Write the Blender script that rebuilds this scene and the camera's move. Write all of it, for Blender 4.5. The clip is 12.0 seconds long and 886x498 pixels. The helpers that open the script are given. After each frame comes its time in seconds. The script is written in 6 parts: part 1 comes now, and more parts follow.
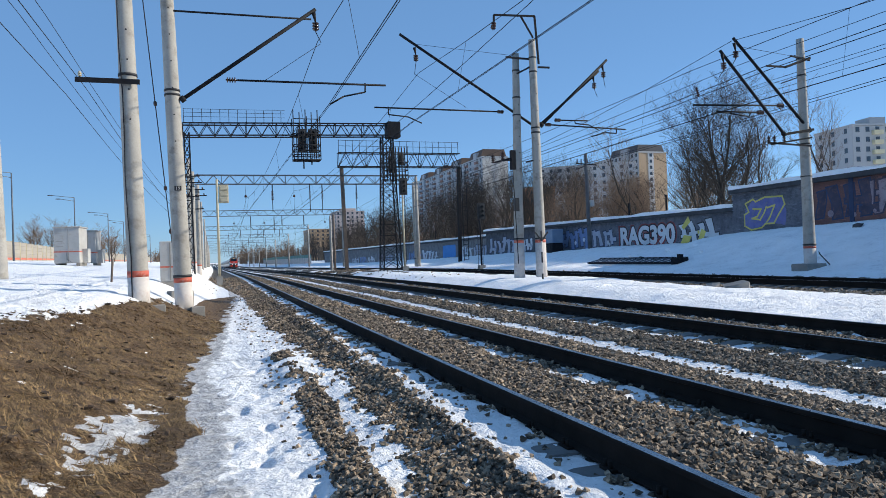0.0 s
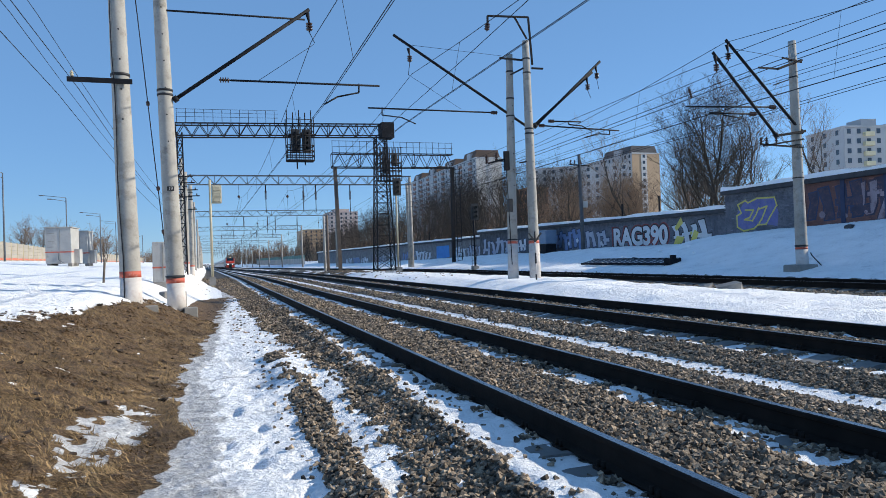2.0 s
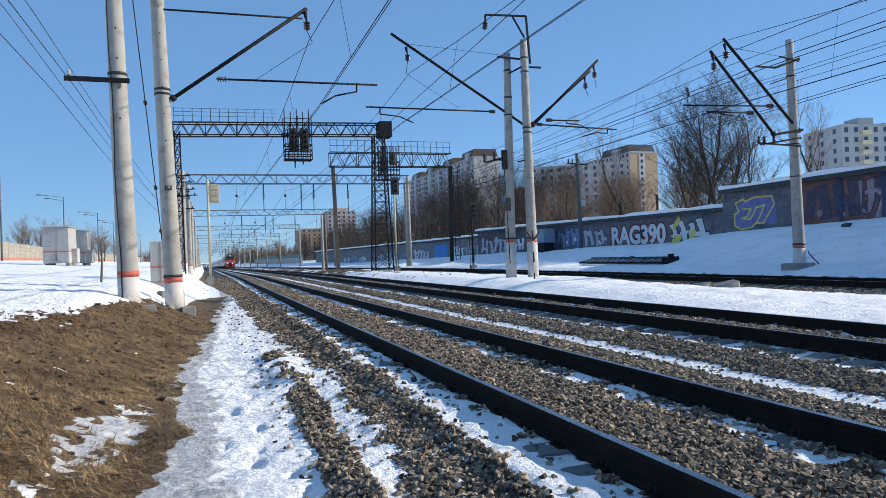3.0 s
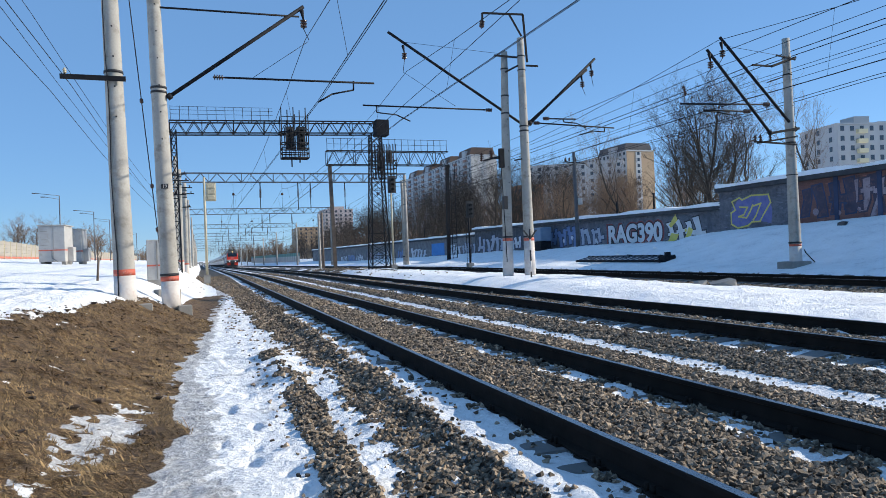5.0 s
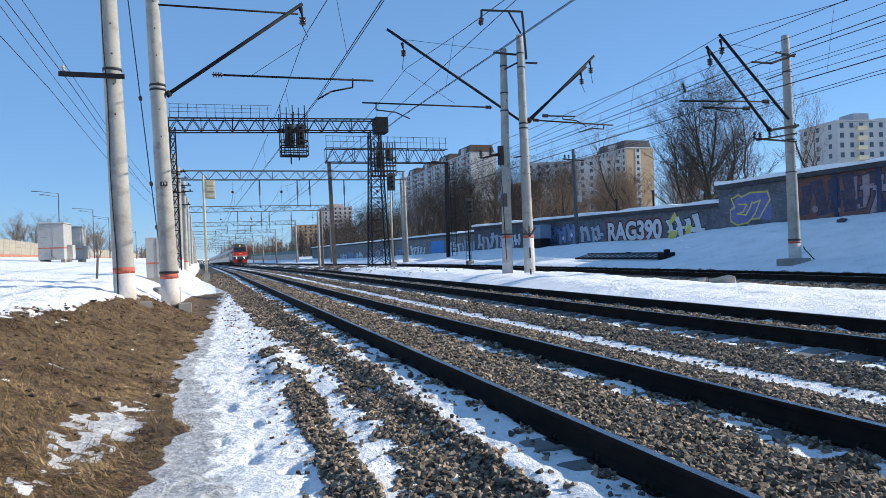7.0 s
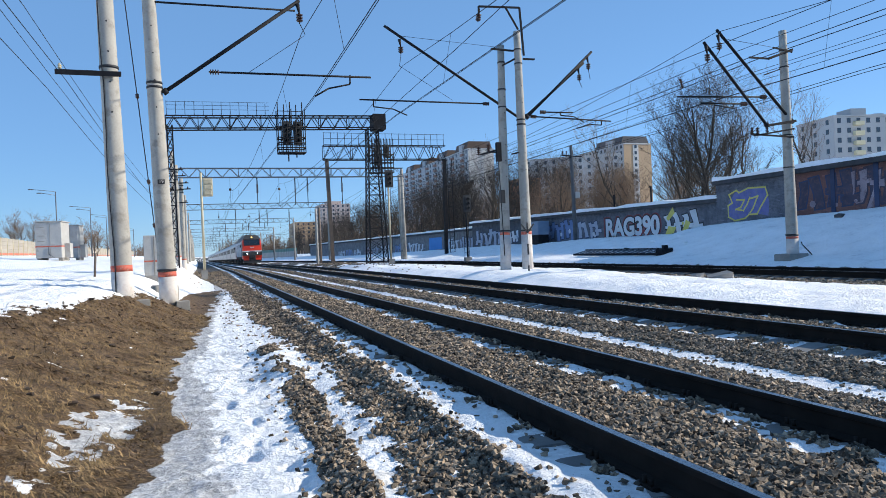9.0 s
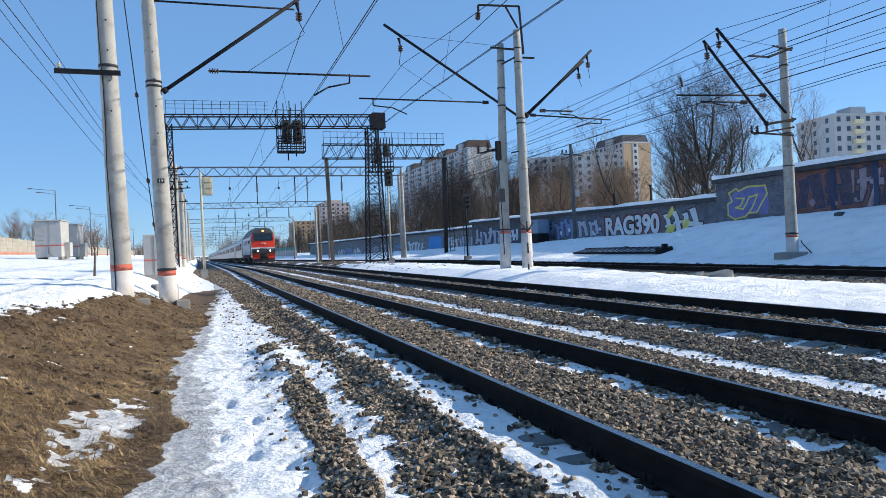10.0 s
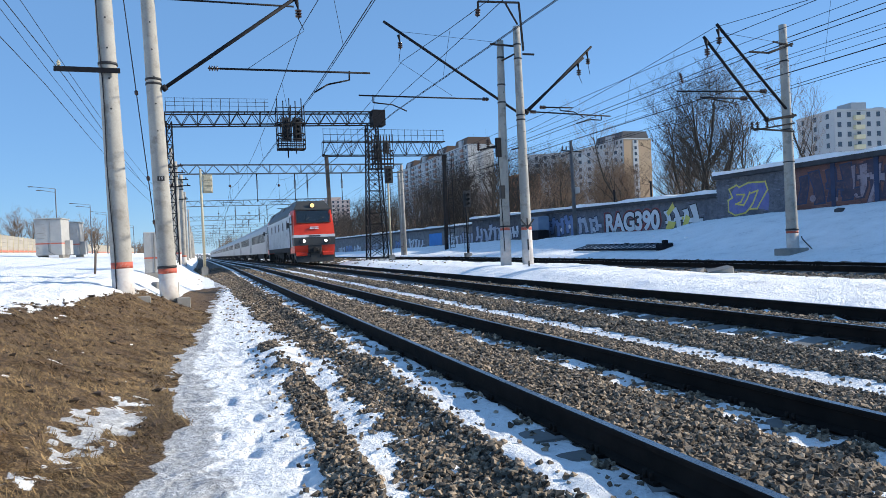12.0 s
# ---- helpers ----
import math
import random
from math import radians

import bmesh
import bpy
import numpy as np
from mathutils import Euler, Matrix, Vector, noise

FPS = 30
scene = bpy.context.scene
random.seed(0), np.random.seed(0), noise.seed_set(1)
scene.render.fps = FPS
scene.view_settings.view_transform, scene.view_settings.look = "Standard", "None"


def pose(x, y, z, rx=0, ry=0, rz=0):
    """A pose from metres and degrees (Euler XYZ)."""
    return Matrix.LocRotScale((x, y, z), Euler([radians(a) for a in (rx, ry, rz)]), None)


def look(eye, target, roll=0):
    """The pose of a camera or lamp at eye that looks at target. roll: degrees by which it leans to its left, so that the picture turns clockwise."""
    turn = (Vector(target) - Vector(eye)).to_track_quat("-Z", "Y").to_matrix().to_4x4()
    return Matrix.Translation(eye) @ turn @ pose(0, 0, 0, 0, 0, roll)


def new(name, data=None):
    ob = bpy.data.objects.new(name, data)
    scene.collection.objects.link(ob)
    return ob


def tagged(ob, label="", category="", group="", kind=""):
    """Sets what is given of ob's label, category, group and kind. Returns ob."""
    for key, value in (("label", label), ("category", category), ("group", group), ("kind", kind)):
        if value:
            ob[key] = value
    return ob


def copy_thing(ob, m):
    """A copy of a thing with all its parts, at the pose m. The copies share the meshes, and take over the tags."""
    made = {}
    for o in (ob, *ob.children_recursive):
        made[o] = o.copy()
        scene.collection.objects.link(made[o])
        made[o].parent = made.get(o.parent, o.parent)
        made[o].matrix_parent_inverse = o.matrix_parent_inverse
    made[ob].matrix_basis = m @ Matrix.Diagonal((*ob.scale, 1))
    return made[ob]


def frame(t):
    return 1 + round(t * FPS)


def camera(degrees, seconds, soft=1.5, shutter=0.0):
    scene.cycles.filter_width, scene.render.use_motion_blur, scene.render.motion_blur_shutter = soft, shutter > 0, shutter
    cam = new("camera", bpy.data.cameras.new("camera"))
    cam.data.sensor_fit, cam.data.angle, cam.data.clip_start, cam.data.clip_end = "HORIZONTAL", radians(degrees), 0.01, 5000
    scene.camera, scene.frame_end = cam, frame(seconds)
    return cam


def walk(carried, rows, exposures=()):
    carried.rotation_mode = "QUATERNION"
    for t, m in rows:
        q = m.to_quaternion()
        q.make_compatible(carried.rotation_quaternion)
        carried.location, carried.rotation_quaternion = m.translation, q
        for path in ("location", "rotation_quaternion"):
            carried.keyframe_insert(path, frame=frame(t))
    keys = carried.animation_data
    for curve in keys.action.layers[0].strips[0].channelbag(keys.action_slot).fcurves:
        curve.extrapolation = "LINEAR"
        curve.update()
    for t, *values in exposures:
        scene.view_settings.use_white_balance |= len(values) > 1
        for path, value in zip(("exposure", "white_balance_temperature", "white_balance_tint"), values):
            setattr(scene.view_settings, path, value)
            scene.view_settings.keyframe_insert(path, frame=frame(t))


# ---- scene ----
import itertools
CAM = [(0, 90.487, 2.024, -18.397), (0.5, 90.544, 2.097, -18.540), (1, 90.519, 2.010, -18.704), (1.5, 90.505, 1.997, -18.821), (2, 90.527, 1.981, -18.932), (2.5, 90.466, 2.101, -19.030), (3, 90.439, 2.057, -19.096), (5, 90.301, 2.078, -19.347), (5.5, 90.286, 2.104, -19.351), (6, 90.225, 2.094, -19.329), (6.5, 90.158, 2.193, -19.337), (7, 90.085, 2.136, -19.394), (9, 89.805, 2.375, -19.552), (9.5, 89.749, 2.437, -19.588), (10, 89.701, 2.432, -19.571), (10.5, 89.684, 2.487, -19.572), (11, 89.581, 2.554, -19.551), (11.5, 89.515, 2.593, -19.546), (12, 89.449, 2.580, -19.545)]
cam = camera(66, 12.0, soft=0.5)
walk(cam, [(t, pose(0, 0, 1.19, rx, ry, rz)) for t, rx, ry, rz in CAM], exposures=((0, .15, 6500, 10), (5, .26, 6500, 10), (12, .35, 6500, 10)))

# ---- light ----
SUN_AZ, SUN_EL = radians(101), radians(27)
world = bpy.data.worlds.new("sky")
scene.world = world
world.use_nodes = True
wn = world.node_tree.nodes
sky = wn.new("ShaderNodeTexSky")
sky.sky_type = "NISHITA"
sky.sun_disc = False
sky.sun_elevation, sky.sun_rotation = SUN_EL, -SUN_AZ
sky.air_density, sky.dust_density, sky.ozone_density = 0.85, 0.0, 3.2
wn["Background"].inputs["Strength"].default_value = 0.108
tint = wn.new("ShaderNodeMix")
tint.data_type, tint.blend_type = "RGBA", "MULTIPLY"
tint.inputs[0].default_value, tint.inputs[7].default_value = 1.0, (.74, .92, 1.07, 1)
world.node_tree.links.new(sky.outputs[0], tint.inputs[6])
haze = wn.new("ShaderNodeMix")                    # thin even haze over the whole dome
haze.data_type = "RGBA"
haze.inputs[0].default_value, haze.inputs[7].default_value = .5, (1.75, 3.7, 6.9, 1)
world.node_tree.links.new(tint.outputs[2], haze.inputs[6])
world.node_tree.links.new(haze.outputs[2], wn["Background"].inputs["Color"])
sun = new("sun", bpy.data.lights.new("sun", "SUN"))
sun.data.energy, sun.data.angle, sun.data.color = 5.0, radians(0.55), (1.0, 0.93, 0.80)
SUN_WAY = Vector((math.sin(SUN_AZ) * math.cos(SUN_EL), math.cos(SUN_AZ) * math.cos(SUN_EL), math.sin(SUN_EL)))
sun.matrix_world = look(SUN_WAY * 60, (0, 0, 0))

# ---- plan ----
GAUGE = 1.592
RAIL_A, RAIL_B, RAIL_C = 2.36, 7.23, 17.5        # left rails of the three tracks
CURVE = 1.0e-5
GRADE = .0058                                   # the line falls gently beyond the near stretch


def bend(y):
    """Sideways shift of the railway, which swings gently left far away."""
    return -CURVE * np.maximum(0.0, np.asarray(y, float) - 40.0) ** 2


def fall(y):
    return -GRADE * np.maximum(0.0, np.asarray(y, float) - 55.0)


def fallf(y):
    return -GRADE * max(0.0, y - 55.0)


def bendf(y):
    return -CURVE * max(0.0, y - 40.0) ** 2


def step(a, b, v):
    s = np.clip((np.asarray(v, float) - a) / (b - a), 0, 1)
    return s * s * (3 - 2 * s)


def lattice_noise(x, y, seed=0):
    """Smooth value noise in 0..1 on arrays."""
    xi, yi = np.floor(x).astype(np.int64), np.floor(y).astype(np.int64)
    fx, fy = x - xi, y - yi
    fx, fy = fx * fx * (3 - 2 * fx), fy * fy * (3 - 2 * fy)

    def h(a, b):
        n = (a * 374761393 + b * 668265263 + seed * 144665) & 0x7FFFFFFF
        n = ((n ^ (n >> 13)) * 1274126177) & 0x7FFFFFFF
        return ((n ^ (n >> 16)) & 0xFFFF) / 65535.0
    return (h(xi, yi) * (1 - fx) + h(xi + 1, yi) * fx) * (1 - fy) + (h(xi, yi + 1) * (1 - fx) + h(xi + 1, yi + 1) * fx) * fy


def fbm(x, y, scale, octaves=3, seed=0):
    out, amp, tot = 0.0, 1.0, 0.0
    for i in range(octaves):
        out = out + amp * lattice_noise(x * scale * 2 ** i + 17.3 * i, y * scale * 2 ** i + 5.1 * i, seed + i)
        tot, amp = tot + amp, amp * 0.5
    return out / tot


def path_left(y):
    return np.interp(y, [0, 5, 8, 11, 13, 21, 32, 60], [-.35, -.32, -.23, -.40, -.13, .2, .9, 1.2])


def right_bank(y):
    return np.interp(y, [0, 22, 33.4, 34.5, 74, 156, 400], [2.1, 2.1, 1.75, 1.45, .87, -.2, -.2])


FOOTPRINTS = [(.36, 6.0), (.42, 6.75), (.30, 5.55), (.55, 5.1), (.22, 7.6), (.45, 8.4), (.2, 9.3), (.5, 10.2), (.28, 11.4), (.1, 6.3), (.62, 4.7)]


def ground_z(x, y, rough=True):
    x, y = np.broadcast_arrays(np.asarray(x, float), np.asarray(y, float))
    r = x - bend(y)
    amp = np.interp(y, [0, 5, 16, 51, 80], [.6, .68, .93, 1.25, 1.3])
    toe = np.minimum(path_left(y), .1)
    z = -.40 + amp * step(.0, 2.6, toe - r) + .07 * np.maximum(0, -2.0 - r) * (r > -30) + 1.96 * (r <= -30)
    pile = .07 * np.exp(-((r - .95) / .22) ** 2) * step(.42, .6, fbm(x, y, .9, 2, 3)) * (y < 12)
    z = z + pile
    z = z + .165 * np.clip((r - .4) / 1.5, 0, 1)
    for rail in (RAIL_A, RAIL_B):
        z = z + .065 * step(.05, .25, r - rail) * (1 - step(.85, 1.15, r - rail)) + .045 * step(.0, .2, r - rail - GAUGE) * (1 - step(.7, 1.0, r - rail - GAUGE))
    z = z+ .035 * step(1.6, 1.8, r) * (1 - step(9.4, 9.7, r))
    z = z - .07 * np.exp(-((r - 5.45) / .35) ** 2)
    mound = np.interp(y, [0, 10, 16, 24, 60, 90], [.05, .12, .2, .34, .3, .15])
    z = z + mound * step(9.7, 11.4, r) * (1 - step(13.6, 15.6, r))
    z = z + .32 * step(19.9, 21.2, r)
    z = z + np.maximum(0, right_bank(y) - .07) * step(20.5, 29.0, r)
    z = np.where(r > 34, np.maximum(z, .4), z)
    z = z + fall(np.minimum(y, 420)) * (1 - step(20.5, 29.0, r)) * (1 - step(4, 16, -r))
    if rough:
        z = z + .05 * (fbm(x, y, .6, 3, 9) - .5) * (r < 1.5) + .02 * (fbm(x, y, 3.0, 3, 5) - .5)
        z = z + .14 * (fbm(x, y, .35, 3, 21) - .5) * step(9.5, 11, r) * (1 - step(15, 16, r)) + .13 * (fbm(x * .7, y * 1.3, 1.7, 3, 23) - .5) * step(9.6, 10.2, r) * (1 - step(15, 16, r))
        zone = sum(step(-.75, -.5, r - k) * (1 - step(-.12, -.04, r - k)) for k in (RAIL_A, RAIL_A + GAUGE, RAIL_B, RAIL_B + GAUGE))
        z = z + zone * (.024 + .10 * (fbm(x, y, 3.2, 3, 47) - .5)) - .045 * step(-.85, -.65, r - RAIL_B) * (1 - step(-.12, -.04, r - RAIL_B))
        z = z + (.35 * (fbm(x, y, .22, 4, 31) - .5) + .12 * (fbm(x * 1.6, y * .7, 1.1, 3, 33) - .5)) * step(20.5, 23, r)
        z = z + .045 * (fbm(x, y, 6.0, 3, 45) - .5) * (r > path_left(y)) * (r < 1.9) * (y < 30)
        z = z + .03 * (fbm(x, y, 13.0, 2, 49) - .5) * (r > path_left(y)) * (r < 1.9) * (y < 16)
        for fx, fy in FOOTPRINTS:
            z = z - .05 * np.exp(-(((x - fx) / .055) ** 2 + ((y - fy) / .13) ** 2) ** 2)
        turf = step(.05, .5, path_left(y) - r) * (y < 24)
        z = z + turf * (.085 * (fbm(x, y * .8, 4.0, 3, 41) - .5) + .06 * (fbm(x * .7, y, 11.0, 3, 43) - .5))
        lane = (r > path_left(y)) * (r < 1.4) * (y < 40)
        z = z + lane * .045 * (fbm(x * 1.2, y * 1.9, 3.4, 3, 91) - .5)
    return z


def thaw_edge(r):
    """How far the thawed slope reaches before the snow field begins."""
    return np.interp(r, [-7, -4, -2.8, -2.5, -2.2, -2.05, -1.8, -1.2], [9.0, 10.6, 11.9, 12.6, 13.7, 15.5, 18.2, 20.5])


def ground_masks(x, y):
    """How much dead grass and how much gravel lies at each place; the rest is snow."""
    r = x - bend(y)
    n1 = fbm(x, y, 1.3, 4, 51)
    n2 = .5 + (fbm(x, y, 4.5, 4, 61) - .5) * np.interp(y, [18, 45], [1, .25])
    n3 = .5 + (fbm(x, y, 12, 3, 71) - .5) * np.interp(y, [12, 28], [1, .1])
    edge = path_left(y) - r + .5 * (n1 - .5) + .35 * (n2 - .5)
    top = np.where(r < -.6 + 1.6 * (fbm(x, y, .12, 2, 55) - .5), thaw_edge(r), 33) + 2.6 * (n1 - .5) + 3.0 * (n2 - .5)
    grass = step(-.02, .12, edge) * (1 - step(-.5, .5, y - top)) * (r > -7)
    blot = np.exp(-(((r + .90 - .14 * (y - 6.7)) / .24) ** 2 + ((y - 6.9) / 1.6) ** 2))
    patch = blot + step(.04, .3, blot) * (.7 * (n1 - .5) + 1.5 * (n2 - .5) + 1.9 * (n3 - .5))
    grass = grass * (1 - step(.5, .62, patch))
    crumbs = step(.72, .77, n2 * .5 + n3 * .5) * step(5, 9, y + 3 * (n1 - .5))
    grass = grass * (1 - crumbs)
    patch2 = .62 * np.exp(-((r + .2) / .28) ** 2 - ((y - 8.4) / 1.0) ** 2) + .5 * (n2 - .5)
    grass = grass * (1 - step(.4, .5, patch2))
    left = np.interp(y, [3, 4.3, 5.8, 8.8, 12, 16.6, 24, 32, 45, 60], [1.2, 1.28, 1.40, 1.45, 1.3, 1.12, 1.05, 1.0, .4, -.6])
    gravel = step(-.08, .06, r - left + .45 * (n2 - .5) + .3 * (n1 - .5)) * (1 - step(-.15, .15, r - 9.65 + .5 * (n2 - .5)))
    for rail in (RAIL_A, RAIL_A + GAUGE, RAIL_B, RAIL_B + GAUGE):
        inner = .72 if rail == RAIL_B else .46
        strip = step(-inner - .12, -inner + .12, r - rail + .35 * (n2 - .5)) * (1 - step(-.05, .05, r - rail + .05))
        gravel = gravel * (1 - strip * step(.42, .58, n2 + .25 * n3))
    stripe = np.exp(-((r - 5.45 - .15 * (n1 - .5)) / .27) ** 2)
    gravel = gravel * (1 - step(.35, .6, stripe + .45 * (n2 - .5)))
    gravel = gravel * (1 - step(.63, .70, n1 * .3 + n2 * .4 + n3 * .3) * (r < 6.4))
    lane = np.exp(-((r - 1.97 + .12 * (n1 - .5)) / .2) ** 2) * np.interp(y, [3, 8, 14, 30], [1, .85, .6, .45])
    gravel = gravel * (1 - step(.42, .66, lane * (.3 + .85 * n2 + .45 * n3)))
    pile = np.exp(-((r - np.interp(y, [4, 5, 6.5, 9], [.81, .88, .96, .97]) + .1 * (n1 - .5)) / .19) ** 2) * (y < 11.5) * step(.3, .48, fbm(x, y, .55, 2, 3) + .2 * (n2 - .5) + .12 * (y < 6))
    gravel = np.maximum(gravel, step(.4, .6, pile + .6 * (n2 - .5)))
    between = step(-4, 4, y - 48 + 14 * (n1 - .5)) * (r > 9.5) * (r < 16.4) * (1 - step(.56, .64, fbm(x, y * .5, .5, 3, 63)))
    gravel = np.maximum(gravel, between)
    bed_c = step(15.9, 16.3, r + .5 * (n2 - .5)) * (1 - step(20.3, 20.7, r + .5 * (n2 - .5)))
    gravel = np.maximum(gravel, bed_c)
    return grass, gravel


# ---- materials ----
def noise_node(nt, scale, detail=4, coords=None, rough=.55):
    n = nt.nodes.new("ShaderNodeTexNoise")
    n.inputs["Scale"].default_value, n.inputs["Detail"].default_value, n.inputs["Roughness"].default_value = scale, detail, rough
    if coords is not None:
        nt.links.new(coords, n.inputs["Vector"])
    return n.outputs["Fac"]


def ramp(nt, fac, stops):
    n = nt.nodes.new("ShaderNodeValToRGB")
    while len(n.color_ramp.elements) < len(stops):
        n.color_ramp.elements.new(.5)
    for e, (p, c) in zip(n.color_ramp.elements, stops):
        e.position, e.color = p, (*c, 1)
    nt.links.new(fac, n.inputs["Fac"])
    return n.outputs["Color"]


def mix(nt, fac, a, b, mode="MIX"):
    n = nt.nodes.new("ShaderNodeMix")
    n.data_type, n.blend_type = "RGBA", mode
    for sock, v in ((n.inputs[0], fac), (n.inputs[6], a), (n.inputs[7], b)):
        if isinstance(v, (int, float)):
            sock.default_value = v
        elif isinstance(v, tuple):
            sock.default_value = (*v, 1)
        else:
            nt.links.new(v, sock)
    return n.outputs[2]


def math_node(nt, op, a, b):
    n = nt.nodes.new("ShaderNodeMath")
    n.operation = op
    for sock, v in zip(n.inputs, (a, b)):
        if isinstance(v, (int, float)):
            sock.default_value = v
        else:
            nt.links.new(v, sock)
    return n.outputs[0]


def bump(nt, height, strength, dist, after=None):
    n = nt.nodes.new("ShaderNodeBump")
    n.inputs["Strength"].default_value, n.inputs["Distance"].default_value = strength, dist
    nt.links.new(height, n.inputs["Height"])
    if after is not None:
        nt.links.new(after, n.inputs["Normal"])
    return n.outputs["Normal"]


def blank(name):
    m = bpy.data.materials.new(name)
    m.use_nodes = True
    nt = m.node_tree
    return m, nt, nt.nodes["Principled BSDF"]


def coords(nt, kind="Object"):
    return nt.nodes.new("ShaderNodeTexCoord").outputs[kind]


def surface(name, a, b, rough=.7, metal=0.0, coarse=1.2, fine=14.0, relief=.25, depth=.01, stain=None, island=0.0, per_object=0.0, spec=.5):
    """A weathered surface: two tones at two scales, optional stains, fine relief."""
    m, nt, p = blank(name)
    co = coords(nt)
    big, small = noise_node(nt, coarse, 5, co), noise_node(nt, fine, 6, co, .65)
    f = math_node(nt, "ADD", math_node(nt, "MULTIPLY", big, .65), math_node(nt, "MULTIPLY", small, .35))
    col = ramp(nt, f, [(.34, a), (.66, b)])
    if stain:
        col = mix(nt, ramp(nt, noise_node(nt, coarse * 2.3, 7, co, .7), [(.52, (0, 0, 0)), (.66, (1, 1, 1))]), col, stain)
    if island or per_object:
        rnd = nt.nodes.new("ShaderNodeNewGeometry").outputs["Random Per Island"] if island else nt.nodes.new("ShaderNodeObjectInfo").outputs["Random"]
        k = island or per_object
        col = mix(nt, 1.0, col, ramp(nt, rnd, [(0, (1 - k,) * 3), (1, (1 + k,) * 3)]), "MULTIPLY")
    nt.links.new(col, p.inputs["Base Color"])
    nt.links.new(ramp(nt, small, [(.3, (max(0, rough - .12),) * 3), (.7, (min(1, rough + .12),) * 3)]), p.inputs["Roughness"])
    p.inputs["Metallic"].default_value = metal
    p.inputs["Specular IOR Level"].default_value = spec
    if relief:
        nt.links.new(bump(nt, small, relief, depth), p.inputs["Normal"])
    return m


def glow(name, colour, strength):
    m, nt, p = blank(name)
    p.inputs["Base Color"].default_value = (*colour, 1)
    p.inputs["Emission Color"].default_value = (*colour, 1)
    p.inputs["Emission Strength"].default_value = strength
    return m


def glass_mat(name, colour):
    m, nt, p = blank(name)
    p.inputs["Base Color"].default_value = (*colour, 1)
    p.inputs["Roughness"].default_value = .06
    p.inputs["Specular IOR Level"].default_value = .8
    return m


def ground_material():
    m, nt, p = blank("ground_cover")
    co = coords(nt)
    att = nt.nodes.new("ShaderNodeAttribute")
    att.attribute_name = "cover"
    sep = nt.nodes.new("ShaderNodeSeparateColor")
    nt.links.new(att.outputs["Color"], sep.inputs[0])
    fine, mid, big = noise_node(nt, 38, 8, co, .7), noise_node(nt, 9, 6, co, .62), noise_node(nt, 1.1, 5, co)
    break_up = math_node(nt, "MULTIPLY", math_node(nt, "SUBTRACT", fine, .5), .9)

    def mask(sock):
        return ramp(nt, math_node(nt, "ADD", sock, break_up), [(.42, (0, 0, 0)), (.58, (1, 1, 1))])
    snow = ramp(nt, math_node(nt, "ADD", math_node(nt, "MULTIPLY", big, .6), math_node(nt, "MULTIPLY", mid, .4)), [(.34, (.70, .70, .71)), (.43, (.87, .87, .87)), (.6, (.95, .95, .95))])
    grit = ramp(nt, noise_node(nt, 55, 4, co, .6), [(.66, (0, 0, 0)), (.72, (.75, .75, .75))])
    snow = mix(nt, grit, snow, (.16, .14, .12))
    snow = mix(nt, ramp(nt, math_node(nt, "ADD", sep.outputs[2], math_node(nt, "MULTIPLY", math_node(nt, "SUBTRACT", mid, .5), 1.6)), [(.35, (0, 0, 0)), (.8, (.8, .8, .8))]), snow, ramp(nt, math_node(nt, "ADD", math_node(nt, "MULTIPLY", mid, .5), math_node(nt, "MULTIPLY", fine, .5)), [(.36, (.09, .085, .08)), (.5, (.36, .36, .365)), (.64, (.66, .66, .67))]))
    wav = nt.nodes.new("ShaderNodeMapping")
    wav.inputs["Scale"].default_value = (9, 34, 20)
    wav.inputs["Rotation"].default_value = (0, 0, .25)
    nt.links.new(co, wav.inputs[0])
    blades = noise_node(nt, 2.2, 8, wav.outputs[0], .75)
    soil = ramp(nt, math_node(nt, "ADD", math_node(nt, "MULTIPLY", blades, .6), math_node(nt, "MULTIPLY", mid, .4)), [(.36, (.012, .007, .004)), (.5, (.10, .06, .03)), (.64, (.30, .195, .095))])
    cell = nt.nodes.new("ShaderNodeTexVoronoi")
    cell.inputs["Scale"].default_value = 19
    nt.links.new(co, cell.inputs["Vector"])
    bw = nt.nodes.new("ShaderNodeSeparateColor")
    nt.links.new(cell.outputs["Color"], bw.inputs[0])
    # gravel bed toned extra dark, standing in for shadow between the loose stones
    stone = ramp(nt, bw.outputs[0], [(0, (.022, .019, .016)), (.5, (.06, .053, .045)), (1, (.13, .115, .095))])
    col = mix(nt, mask(sep.outputs[0]), snow, soil)
    col = mix(nt, mask(sep.outputs[1]), col, stone)
    nt.links.new(col, p.inputs["Base Color"])
    p.inputs["Roughness"].default_value = .75
    p.inputs["Specular IOR Level"].default_value = .35
    n1 = bump(nt, mid, .9, .085)
    h2 = math_node(nt, "ADD", fine, math_node(nt, "MULTIPLY", mix(nt, mask(sep.outputs[1]), (0, 0, 0), cell.outputs["Distance"]), -1.5))
    n2 = bump(nt, h2, .6, .026, n1)
    nt.links.new(n2, p.inputs["Normal"])
    return m


